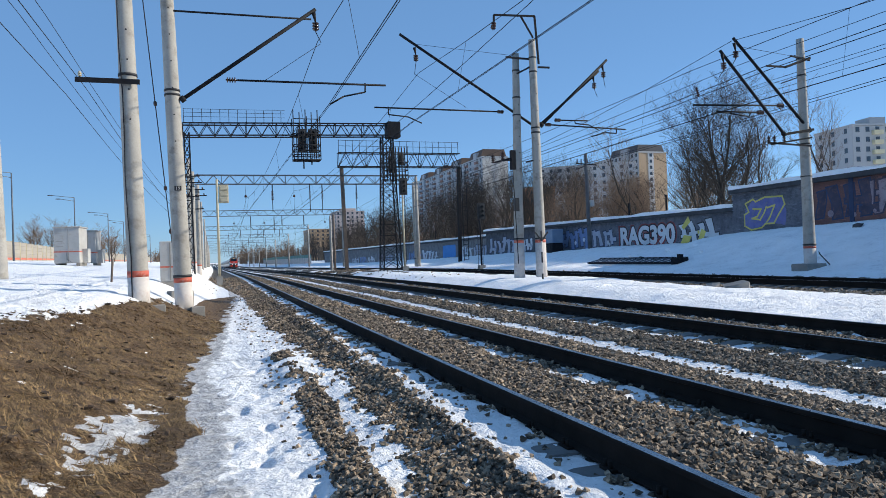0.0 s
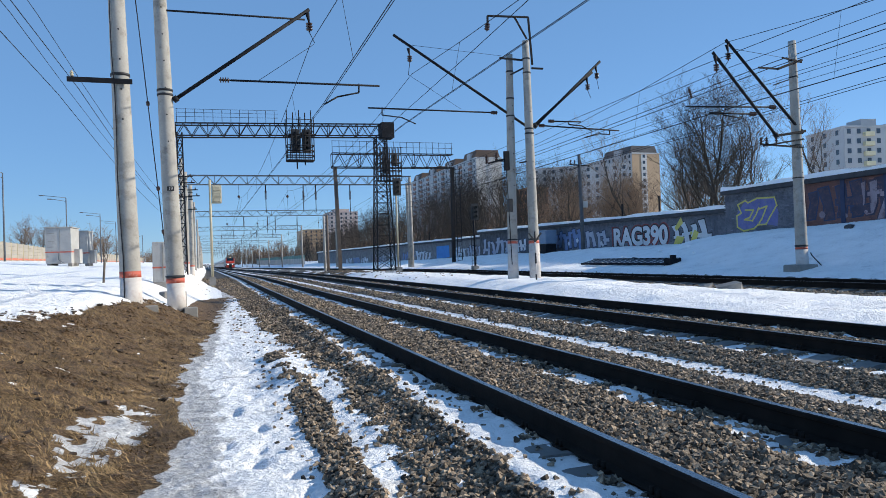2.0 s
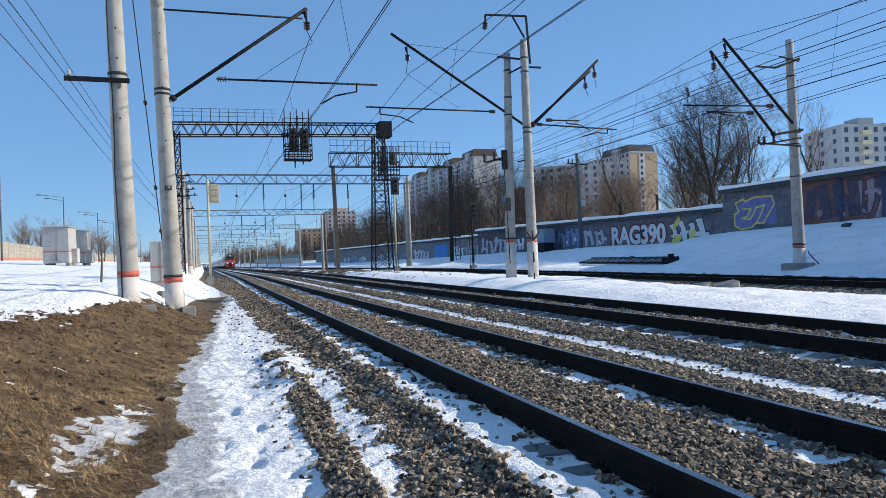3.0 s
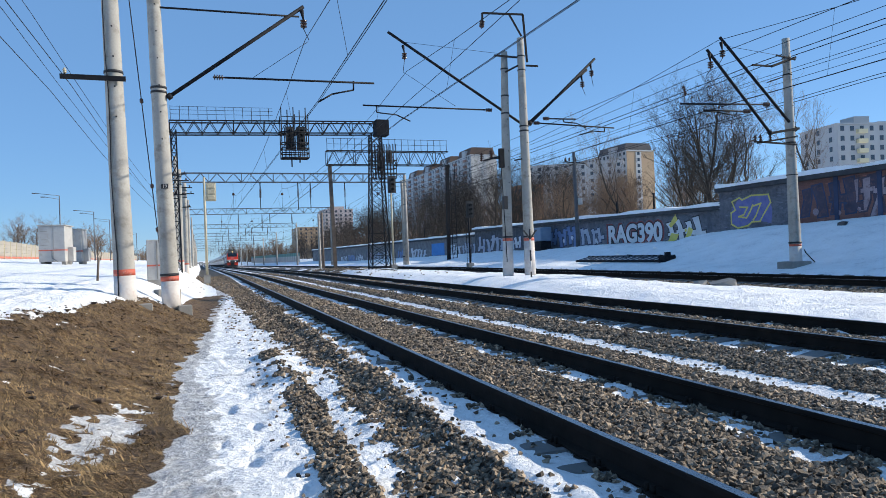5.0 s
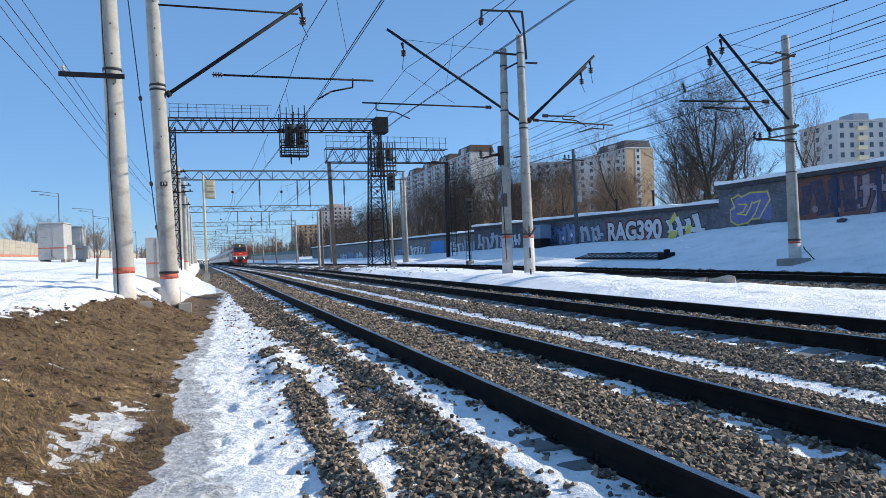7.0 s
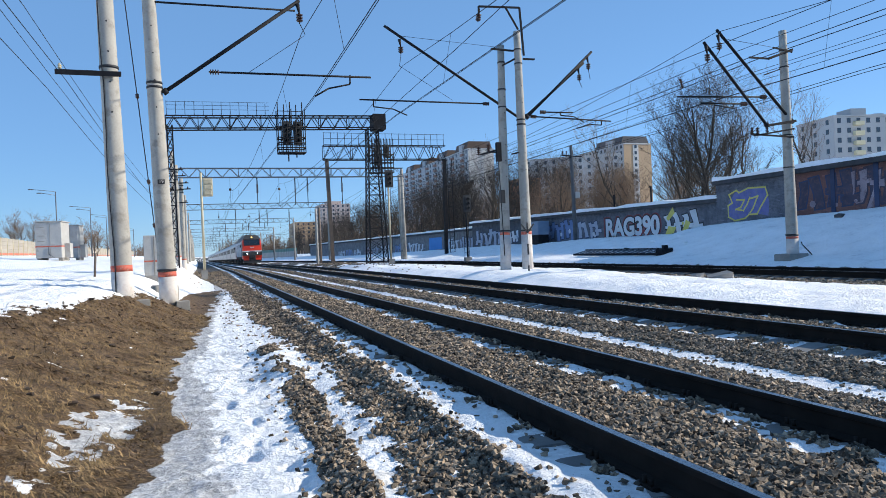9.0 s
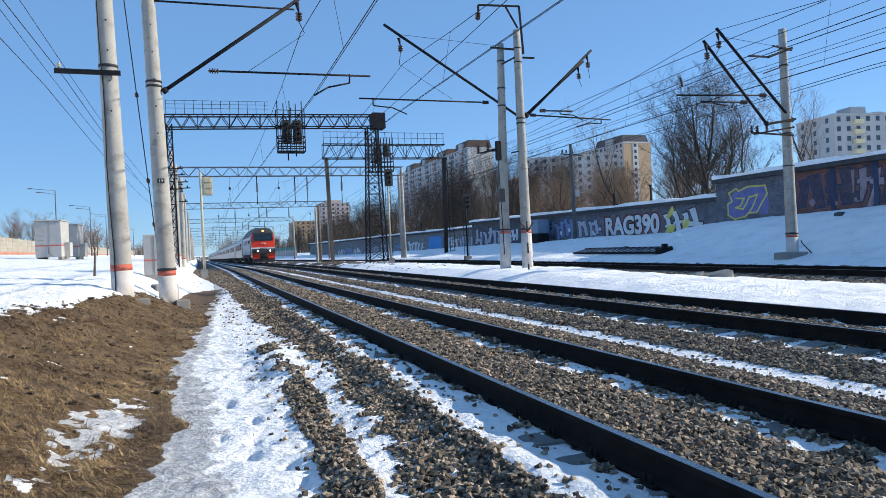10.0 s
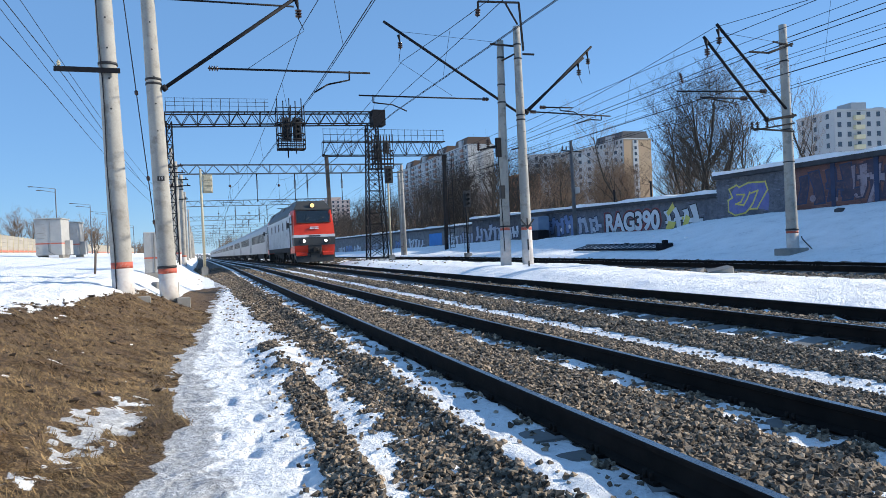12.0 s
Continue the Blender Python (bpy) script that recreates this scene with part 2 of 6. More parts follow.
GROUND = ground_material()
STONE = surface("ballast_stone", (.036, .027, .019), (.34, .258, .178), .9, 0, 14, 90, .8, .006, island=.8)
CONCRETE = surface("pole_concrete", (.27, .255, .23), (.43, .41, .37), .88, 0, .8, 22, .4, .005, stain=(.22, .2, .17))
SLEEPER = surface("sleeper_concrete", (.10, .10, .10), (.21, .205, .195), .9, 0, 3, 40, .4, .003, per_object=.2)
BLOCK = surface("foundation_concrete", (.18, .17, .155), (.31, .295, .27), .9, 0, 2, 25, .4, .006)
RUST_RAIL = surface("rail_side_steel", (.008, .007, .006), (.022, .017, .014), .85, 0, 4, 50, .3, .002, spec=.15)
RAIL_TOP = surface("rail_running_top", (.25, .25, .26), (.38, .38, .39), .3, 1.0, 3, 50, .05, .001)
DARK_STEEL = surface("dark_painted_steel", (.008, .0085, .011), (.022, .023, .027), .75, 0, 4, 40, .2, .002, spec=.15)
GREY_STEEL = surface("galvanised_grey_steel", (.07, .085, .105), (.14, .165, .195), .55, .3, 3, 30, .2, .002)
BROWN_STEEL = surface("brown_painted_mast", (.08, .06, .05), (.17, .13, .10), .7, .2, 3, 30, .2, .002)
WHITE_BAND = surface("whitewashed_base", (.50, .46, .43), (.64, .60, .56), .85, 0, 2, 20, .3, .003, stain=(.5, .42, .38))
RED_BAND = surface("red_painted_band", (.42, .07, .04), (.55, .13, .08), .7, 0, 3, 25, .2, .002, stain=(.5, .3, .25))
BLACK_BAND = surface("black_clamp_band", (.02, .02, .022), (.05, .05, .055), .6, .4, 5, 30, .2, .002)
PORCELAIN = surface("brown_glazed_porcelain", (.035, .018, .014), (.06, .03, .022), .2, 0, 4, 30, .05, .001)
WIRE = surface("overhead_wire", (.012, .013, .017), (.028, .03, .036), .7, 0, 3, 20, 0, 0, spec=.12)
LAMP_BLACK = surface("signal_black_paint", (.012, .012, .013), (.03, .03, .032), .55, 0, 4, 30, .1, .001)
BEIGE_PAINT = surface("beige_painted_metal", (.38, .33, .22), (.52, .46, .33), .6, .1, 3, 30, .15, .002)
CABINET = surface("light_grey_cabinet_paint", (.34, .335, .325), (.44, .43, .41), .6, 0, 1.5, 20, .1, .002, stain=(.33, .31, .28))
SNOW = surface("settled_snow", (.84, .84, .85), (.94, .94, .94), .7, 0, 2, 18, .4, .02)
BRICK = surface("blue_grey_painted_brick", (.10, .112, .14), (.25, .26, .295), .9, 0, 1.6, 14, .4, .006, stain=(.10, .10, .12), per_object=.3)
BRICK_RED = surface("faded_red_brick", (.19, .085, .07), (.31, .16, .135), .9, 0, .7, 18, .4, .006, stain=(.13, .08, .085), per_object=.25)
FAR_RENDER = surface("pale_grey_wall_render", (.12, .12, .125), (.27, .265, .265), .95, 0, 1.1, 9, .4, .006, stain=(.10, .10, .11))
MORTAR = surface("grey_wall_mortar", (.045, .048, .056), (.14, .145, .16), .95, 0, 2.2, 12, .4, .006, stain=(.07, .07, .085))
MORTAR_RED = surface("reddish_wall_render", (.07, .04, .038), (.15, .085, .078), .95, 0, 1, 24, .4, .006, stain=(.2, .13, .15))
TAR = surface("dark_roof_felt", (.03, .03, .034), (.07, .07, .075), .85, 0, 2, 20, .3, .005)
BARK = surface("bare_tree_bark", (.03, .025, .021), (.08, .064, .05), .95, 0, 2, 20, .3, .01)
TWIG = surface("bare_brown_twigs", (.13, .085, .056), (.26, .175, .115), .95, 0, .4, 5, 0, 0)


# ---- building tools ----
def mesh_of(name, bm, material):
    me = bpy.data.meshes.new(name)
    bm.to_mesh(me)
    bm.free()
    for mt in (material if isinstance(material, (list, tuple)) else [material]):
        me.materials.append(mt)
    return me


def part(name, bm, material, parent, label=""):
    ob = new(name, mesh_of(name, bm, material))
    ob.parent = parent
    return tagged(ob, label) if label else ob


def share(name, me, parent, m, label=""):
    """One more piece on a mesh that alike pieces share."""
    ob = new(name, me)
    ob.parent = parent
    ob.matrix_basis = m
    return tagged(ob, label) if label else ob


def thing(name, m, label, category, group="", kind=""):
    ob = new(name)
    ob.empty_display_size = .2
    ob.matrix_basis = m
    return tagged(ob, label, category, group, kind)


def single(name, bm, material, label, category="", group="", kind="", m=None):
    ob = new(name, mesh_of(name, bm, material))
    if m is not None:
        ob.matrix_basis = m
    return tagged(ob, label, category, group, kind)


def box(bm, x0, x1, y0, y1, z0, z1, slot=0):
    v = [bm.verts.new(c) for c in ((x0, y0, z0), (x1, y0, z0), (x1, y1, z0), (x0, y1, z0), (x0, y0, z1), (x1, y0, z1), (x1, y1, z1), (x0, y1, z1))]
    for q in ((3, 2, 1, 0), (4, 5, 6, 7), (0, 1, 5, 4), (1, 2, 6, 5), (2, 3, 7, 6), (3, 0, 4, 7)):
        bm.faces.new([v[i] for i in q]).material_index = slot
    return bm


def bevel(bm, width, segments=1):
    bmesh.ops.bevel(bm, geom=list(bm.edges), offset=width, segments=segments, affect="EDGES", profile=.6)
    return bm


def axes(d):
    d = Vector(d).normalized()
    up = Vector((0, 0, 1)) if abs(d.z) < .9 else Vector((0, 1, 0))
    s = d.cross(up).normalized()
    return s, s.cross(d).normalized()


def tube(bm, p, q, r0, r1=None, n=8, smooth=True, slot=0, caps=True):
    r1 = r0 if r1 is None else r1
    p, q = Vector(p), Vector(q)
    s, u = axes(q - p)
    rings = []
    for c, r in ((p, r0), (q, r1)):
        rings.append([bm.verts.new(c + s * (r * math.cos(2 * math.pi * i / n)) + u * (r * math.sin(2 * math.pi * i / n))) for i in range(n)])
    for i in range(n):
        fc = bm.faces.new((rings[0][i], rings[1][i], rings[1][(i + 1) % n], rings[0][(i + 1) % n]))
        fc.smooth, fc.material_index = smooth, slot
    if caps:
        bm.faces.new(rings[0]).material_index = slot
        bm.faces.new(rings[1][::-1]).material_index = slot
    return bm


def beam(bm, p, q, w, h=None):
    """A square-edged bar from p to q."""
    h = w if h is None else h
    p, q = Vector(p), Vector(q)
    s, u = axes(q - p)
    a = [bm.verts.new(c + s * (w / 2 * i) + u * (h / 2 * j)) for c in (p, q) for i, j in ((-1, -1), (1, -1), (1, 1), (-1, 1))]
    for f in ((0, 1, 2, 3), (7, 6, 5, 4), (4, 5, 1, 0), (5, 6, 2, 1), (6, 7, 3, 2), (7, 4, 0, 3)):
        bm.faces.new([a[i] for i in f])
    return bm


def lathe(bm, base, rings, n=12, axis=(0, 0, 1), smooth=True, slot=0):
    """Rings of (distance along the axis, radius) turned round it."""
    base, d = Vector(base), Vector(axis).normalized()
    s, u = axes(d)
    rows = [[bm.verts.new(base + d * a + s * (r * math.cos(2 * math.pi * i / n)) + u * (r * math.sin(2 * math.pi * i / n))) for i in range(n)] for a, r in rings]
    for lo, hi in zip(rows, rows[1:]):
        for i in range(n):
            fc = bm.faces.new((lo[i], hi[i], hi[(i + 1) % n], lo[(i + 1) % n]))
            fc.smooth, fc.material_index = smooth, slot
    bm.faces.new(rows[0]).material_index = slot
    bm.faces.new(rows[-1][::-1]).material_index = slot
    return bm


def prism(bm, outline, y0, y1, slot=0):
    """An outline in x, z swept along y."""
    a = [bm.verts.new((x, y0, z)) for x, z in outline]
    b = [bm.verts.new((x, y1, z)) for x, z in outline]
    n = len(outline)
    for i in range(n):
        bm.faces.new((a[i], a[(i + 1) % n], b[(i + 1) % n], b[i])).material_index = slot
    bm.faces.new(a[::-1]).material_index = slot
    bm.faces.new(b).material_index = slot
    return bm


def B():
    return bmesh.new()


def from_arrays(name, verts, faces, material, smooth=False):
    """A mesh from numpy arrays of verts and equal-sided faces."""
    me = bpy.data.meshes.new(name)
    k = faces.shape[1]
    me.vertices.add(len(verts))
    me.vertices.foreach_set("co", np.ascontiguousarray(verts, np.float32).ravel())
    me.loops.add(faces.size)
    me.loops.foreach_set("vertex_index", np.ascontiguousarray(faces, np.int32).ravel())
    me.polygons.add(len(faces))
    me.polygons.foreach_set("loop_start", np.arange(0, faces.size, k, dtype=np.int32))
    me.polygons.foreach_set("use_smooth", np.full(len(faces), smooth, bool))
    me.update(calc_edges=True)
    me.validate()
    for mt in (material if isinstance(material, (list, tuple)) else [material]):
        me.materials.append(mt)
    return me


# ---- ground ----
def make_ground():
    near_y = [-60, -30, -20, -14, -10] + [-8 + .16 * i for i in range(55)]
    while near_y[-1] < 430:
        near_y.append(near_y[-1] + max(.03, (.0065 if near_y[-1] < 48 else .013) * near_y[-1]))
    ys = np.array(near_y + [520, 700, 1000, 1500, 2500, 4000])
    xs = np.concatenate([[-4000, -2000, -800, -300, -150, -90], np.arange(-60, -12, 2.0), np.arange(-12, -4, .16), np.arange(-4, 2.6, .035), np.arange(2.6, 10.2, .08),
                         np.arange(10.2, 16.5, .11), np.arange(16.5, 34, .2), np.arange(34, 60, 2), [70, 90, 140, 250, 500, 1000, 2500, 4000]])
    gx, gy = np.meshgrid(xs, ys)
    gx = gx + bend(np.minimum(gy, 420)) * (np.abs(gx) < 60)
    gz = ground_z(gx, gy)
    grass, gravel = ground_masks(gx, gy)
    off = gx - path_left(gy)
    wide = np.interp(gy, [3, 6, 10, 20], [.62, .42, .3, .2])
    icy = step(.42, .8, 1.15 * np.exp(-(np.maximum(off, 0) / wide) ** 2) + .9 * (fbm(gx, gy * 1.6, 2.2, 4, 81) - .5) + .7 * (fbm(gx, gy, 9.0, 3, 83) - .5)) * (off > -.4) * (gx < 1.1)
    icy = np.maximum(icy, .6 * step(.60, .70, fbm(gx * .8, gy * 1.5, 1.7, 4, 85)) * (off > 0) * (gx < 1.3) * (gy < 30))
    icy = np.maximum(icy, (1.0 + 1.6 * (fbm(gx, gy, 7.0, 3, 87) - .5)) * np.exp(-(((gx + .92) / .8) ** 2 + ((gy - 6.6) / 2.2) ** 2)))
    n, m = gx.shape
    idx = np.arange(n * m).reshape(n, m)
    faces = np.stack([idx[:-1, :-1], idx[:-1, 1:], idx[1:, 1:], idx[1:, :-1]], -1).reshape(-1, 4)
    me = from_arrays("ground", np.stack([gx, gy, gz], -1).reshape(-1, 3), faces, GROUND, True)
    gravel = gravel * (1 - .95 * step(.47, .58, fbm(gx, gy, 6.0, 3, 59)) * (gx - bend(gy) < 2.3) * (gx - bend(gy) > .5) * (gy < 14))
    col = np.stack([grass, gravel, icy, np.ones_like(grass)], -1).reshape(-1, 4)
    att = me.color_attributes.new("cover", "FLOAT_COLOR", "POINT")
    att.data.foreach_set("color", col.astype(np.float32).ravel())
    tagged(new("ground", me), "trampled snow, dead brown grass and gravel beside the railway", "ground", kind="structure")


def stone_shapes(count, rng):
    shapes = []
    for _ in range(count):
        bm = B()
        for sx, sy, sz in itertools.product((-1, 1), repeat=3):
            if rng.uniform() < .1:
                continue
            j = rng.uniform(.3, 1.3, 3)
            bm.verts.new((sx * .44 * j[0], sy * .34 * j[1], sz * .28 * j[2]))
        bm.verts.new(Vector(rng.normal(size=3)).normalized() * .46)
        bmesh.ops.convex_hull(bm, input=list(bm.verts))
        bmesh.ops.triangulate(bm, faces=list(bm.faces))
        loose = [v for v in bm.verts if not v.link_faces]
        bmesh.ops.delete(bm, geom=loose, context="VERTS")
        bm.verts.index_update()
        shapes.append((np.array([v.co[:] for v in bm.verts]), np.array([[v.index for v in f.verts] for f in bm.faces])))
        bm.free()
    return shapes


def scatter_stones(name, n, x0, x1, y0, y1, size, seed, label, power=1.0, want=.5, loose=0.0):
    rng = np.random.default_rng(seed)
    x = rng.uniform(x0, x1, n)
    y = y0 + (y1 - y0) * rng.uniform(0, 1, n) ** power
    x = x + bend(y)
    gravel = ground_masks(x, y)[1]
    r = x - bend(y)
    keep = np.maximum(gravel, loose * (r > 1.3)) + .25 * rng.normal(size=n) > want
    for rail in (RAIL_A, RAIL_A + GAUGE, RAIL_B, RAIL_B + GAUGE):
        keep &= np.abs(r - rail) > .11
    x, y = x[keep], y[keep]
    z = ground_z(x, y) + rng.uniform(-.012, .016, len(x))
    s = size * np.minimum(rng.lognormal(0, .24, len(x)), 1.45)
    shapes = stone_shapes(14, rng)
    which = rng.integers(0, len(shapes), len(x))
    vs, fs, base = [], [], 0
    for k, (v, f) in enumerate(shapes):
        sel = np.where(which == k)[0]
        if not len(sel):
            continue
        a, t, u = rng.uniform(0, 6.28, len(sel)), rng.normal(0, .45, len(sel)), rng.normal(0, .45, len(sel))
        ca, sa, ct, st, cu, su = np.cos(a), np.sin(a), np.cos(t), np.sin(t), np.cos(u), np.sin(u)
        px = v[None, :, 0] * np.ones((len(sel), 1))
        py, pz = v[None, :, 1] * ct[:, None] - v[None, :, 2] * st[:, None], v[None, :, 1] * st[:, None] + v[None, :, 2] * ct[:, None]
        px, pz = px * cu[:, None] + pz * su[:, None], -px * su[:, None] + pz * cu[:, None]
        qx, qy = px * ca[:, None] - py * sa[:, None], px * sa[:, None] + py * ca[:, None]
        sc = s[sel][:, None]
        vs.append(np.stack([qx * sc + x[sel][:, None], qy * sc + y[sel][:, None], pz * sc + z[sel][:, None]], -1).reshape(-1, 3))
        fs.append((f[None] + (np.arange(len(sel)) * len(v))[:, None, None] + base).reshape(-1, 3))
        base += len(sel) * len(v)
    me = from_arrays(name, np.concatenate(vs), np.concatenate(fs), STONE)
    tagged(new(name, me), label, "gravel", kind="stuff")


def make_gravel():
    scatter_stones("track_ballast", 13000, .6, 9.7, 2.2, 16, .04, 8, "scattered stones lying on the snow between the rails", 1.3, .5, .28)
    scatter_stones("track_ballast", 62000, .5, 8.4, 2.2, 7.2, .046, 4, "loose grey-brown crushed stone ballast with snow between", 1.1)
    scatter_stones("track_ballast", 62000, .5, 10.0, 7.2, 15, .054, 14, "loose grey-brown crushed stone ballast along the rails", 1.15)
    scatter_stones("track_ballast", 44000, .4, 10.0, 15, 36, .07, 5, "grey-brown crushed stone ballast along the tracks", 1.3)
    scatter_stones("track_ballast", 16000, -.8, 20.6, 34, 75, .105, 6, "grey-brown crushed stone ballast along the far tracks", 1.3)
    scatter_stones("track_ballast", 9000, .5, 10.0, -5, 2.2, .06, 9, "crushed stone ballast beside the path", 1.0)
    scatter_stones("track_ballast", 5000, 15.8, 20.6, 8, 34, .085, 7, "dark crushed stone ballast under the far track", 1.0)


# ---- tracks ----
RAIL_PROFILE = [(-.066, -.18), (.066, -.18), (.066, -.168), (.012, -.15), (.009, -.045), (.034, -.035), (.036, -.008), (.028, 0), (-.028, 0), (-.036, -.008), (-.034, -.035), (-.009, -.045), (-.012, -.15), (-.066, -.168)]


def rail_mesh(name, offset, y0, y1):
    bm = B()
    ys, y = [y0], y0
    while y < y1:
        y = min(y1, y + (y1 - y0 if y < 30 and y0 > 50 else 3.0 if y < 40 else 12.0))
        ys.append(y)
    rows = []
    for y in ys:
        c = offset + bendf(y)
        rows.append([bm.verts.new((x + c, y, z + fallf(y))) for x, z in RAIL_PROFILE])
    n = len(RAIL_PROFILE)
    for a, b in zip(rows, rows[1:]):
        for i in range(n):
            fc = bm.faces.new((a[i], a[(i + 1) % n], b[(i + 1) % n], b[i]))
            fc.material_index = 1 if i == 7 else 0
    bm.faces.new(rows[0][::-1])
    bm.faces.new(rows[-1])
    return bm


def sleeper_mesh():
    bm = B()
    prof = [(-1.35, -.42), (1.35, -.42), (1.35, -.235), (1.05, -.185), (.5, -.185), (.3, -.225), (-.3, -.225), (-.5, -.185), (-1.05, -.185), (-1.35, -.235)]
    prism(bm, prof, -.13, .13)
    return mesh_of("sleeper", bm, SLEEPER)


def fastening_mesh():
    bm = B()
    for sx in (-1, 1):
        box(bm, sx * .075 - .035, sx * .075 + .035, -.07, .07, -.19, -.165)
        tube(bm, (sx * .09, -.03, -.17), (sx * .09, -.03, -.12), .014, n=6)
        tube(bm, (sx * .09, .03, -.17), (sx * .09, .03, -.12), .014, n=6)
    box(bm, -.1, .1, -.085, .085, -.20, -.184)
    return mesh_of("fastening", bm, RUST_RAIL)


def make_track(left, label, y_start, first, sleeper_me, fast_me, fast_to):
    t = thing("railway_track", pose(0, 0, 0), label, "railway track", "parallel railway tracks", "structure")
    for off in (left, left + GAUGE):
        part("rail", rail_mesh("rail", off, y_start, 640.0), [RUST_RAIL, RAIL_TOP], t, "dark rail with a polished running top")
    mid = left + GAUGE / 2
    y = first
    while y < first + .545 * 120:
        a = math.degrees(math.atan(2 * CURVE * max(0, y - 40)))
        share("sleeper", sleeper_me, t, pose(mid + bendf(y), y, fallf(y) + random.uniform(-.006, .006), 0, 0, a))
        if y < fast_to:
            for off in (left, left + GAUGE):
                share("fastening", fast_me, t, pose(off + bendf(y), y, 0, 0, 0, a))
        y += .545
    bm = B()
    while y < 300:
        c = mid + bendf(y)
        box(bm, c - 1.35, c + 1.35, y - .13, y + .13, fallf(y) - .4, fallf(y) - .2)
        y += .545
    tagged(part("far_sleepers", bm, SLEEPER, t), kind="stuff")


def make_tracks():
    s, f = sleeper_mesh(), fastening_mesh()
    make_track(RAIL_A, "dark steel rails on concrete sleepers in snowy gravel", -30, 1.0, s, f, 16)
    make_track(RAIL_B, "steel rails on concrete sleepers, the line the train uses", -30, 3.02, s, f, 18)
    make_track(RAIL_C, "dark steel rails in front of the snowy bank", -40, 6.0, s, f, 0)


# ---- catenary poles and arms ----
def concrete_pole(x, y, z, height, r_base, r_top, label, band=None, lean=(0, 0), rings=()):
    """A tapered concrete pole. band: heights of the whitewash top and the red stripe."""
    t = thing("catenary_pole", pose(x, y, z), label, "pole", "catenary poles")
    lx, ly = lean

    def rad(h):
        return r_base + (r_top - r_base) * h / height

    def ctr(h):
        return Vector((lx * h, ly * h, h))
    bm = B()
    n = 28
    rows = []
    hs = [-.5] + [height * i / 10 for i in range(11)]
    for h in hs:
        rows.append([bm.verts.new(ctr(h) + Vector((rad(h) * math.cos(2 * math.pi * i / n), rad(h) * math.sin(2 * math.pi * i / n), 0))) for i in range(n)])
    for a, b in zip(rows, rows[1:]):
        for i in range(n):
            bm.faces.new((a[i], a[(i + 1) % n], b[(i + 1) % n], b[i])).smooth = True
    bm.faces.new(rows[-1])
    part("shaft", bm, CONCRETE, t)

    def collar(name, h0, h1, extra, mat, label=""):
        bm = B()
        lathe(bm, ctr(h0), [(0, rad(h0) + extra), (h1 - h0, rad(h1) + extra)], 28, Vector((lx, ly, 1)))
        return part(name, bm, mat, t, label)
    if band:
        collar("whitewash", -.3, band[0], .003, WHITE_BAND, "flaking white paint on the base")
        collar("red_stripe", band[0], band[1], .004, RED_BAND, "weathered red painted stripe")
    for h, w in rings:
        collar("clamp", h, h + w, .018, BLACK_BAND, "black steel clamp band")
    bm = B()
    for k in range(6):
        h = height * (.42 + .07 * k)
        tube(bm, ctr(h) + Vector((.03, -rad(h) + .01, 0)), ctr(h) + Vector((.03, -rad(h) - .006, 0)), .022, n=8)
    tagged(part("bolt_row", bm, LAMP_BLACK, t), kind="stuff")
    return t, ctr, rad


def insulator(bm, p, d, n=4, r=.075, pitch=.07):
    """A string of bells from p along d."""
    d = Vector(d).normalized()
    rings = [(0, .02)]
    for i in range(n):
        a = .03 + i * pitch
        rings += [(a, .03), (a + .01, r), (a + pitch * .55, r * .8), (a + pitch * .6, .03)]
    rings += [(.05 + n * pitch, .02)]
    lathe(bm, p, rings, 10, d)
    return Vector(p) + d * (.05 + n * pitch)


def crooked_rod(bm, pts, r):
    for a, b in zip(pts, pts[1:]):
        tube(bm, a, b, r, n=8)


def cantilever(at_pole, tip, rod0, rod1, drop, arm_pts, label, hang_at=None, stay=None):
    """A sloping bracket with a level rod, its registration arm and the hanging insulator. Places in the world."""
    o = Vector(at_pole)
    t = thing("cantilever_arm", Matrix.Translation(o), label, "cantilever arm", "cantilever arms")

    def L(p):
        return Vector(p) - o
    bm = B()
    tube(bm, (0, 0, 0), L(tip), .055, n=10)
    d = (L(tip)).normalized()
    lathe(bm, d * -.05, [(0, .09), (.14, .09)], 10, d)
    part("bracket", bm, DARK_STEEL, t, "dark steel sloping bracket")
    bm = B()
    h = Vector(hang_at if hang_at else Vector(tip) - d * .15)
    tube(bm, h - o, h - o + Vector((.05, 0, -.28)), .07, .025, n=6)
    part("hanger", bm, DARK_STEEL, t)
    bm = B()
    end = insulator(bm, h - o + Vector((.05, 0, -.28)), (0, 0, -1), 3, .11, .085)
    part("hanging_insulator", bm, PORCELAIN, t, "dark brown bell insulator")
    bm = B()
    tube(bm, end, L(drop), .012, n=6)
    part("hook", bm, DARK_STEEL, t)
    if rod0:
        r0, r1 = L(rod0), L(rod1)
        bm = B()
        e = insulator(bm, r0, r1 - r0, 4, .085, .07)
        part("rod_insulator", bm, PORCELAIN, t, "dark brown rod insulator")
        bm = B()
        tube(bm, e, r1, .032, n=8)
        part("level_rod", bm, DARK_STEEL, t, "dark level steel rod")
        if arm_pts:
            bm = B()
            crooked_rod(bm, [L(p) for p in arm_pts], .026)
            part("steady_arm", bm, DARK_STEEL, t, "bent steady arm holding the wire")
    if stay:
        bm = B()
        for a, b in stay:
            tube(bm, L(a), L(b), .008, n=5)
        part("stay_wire", bm, WIRE, t)
    return t


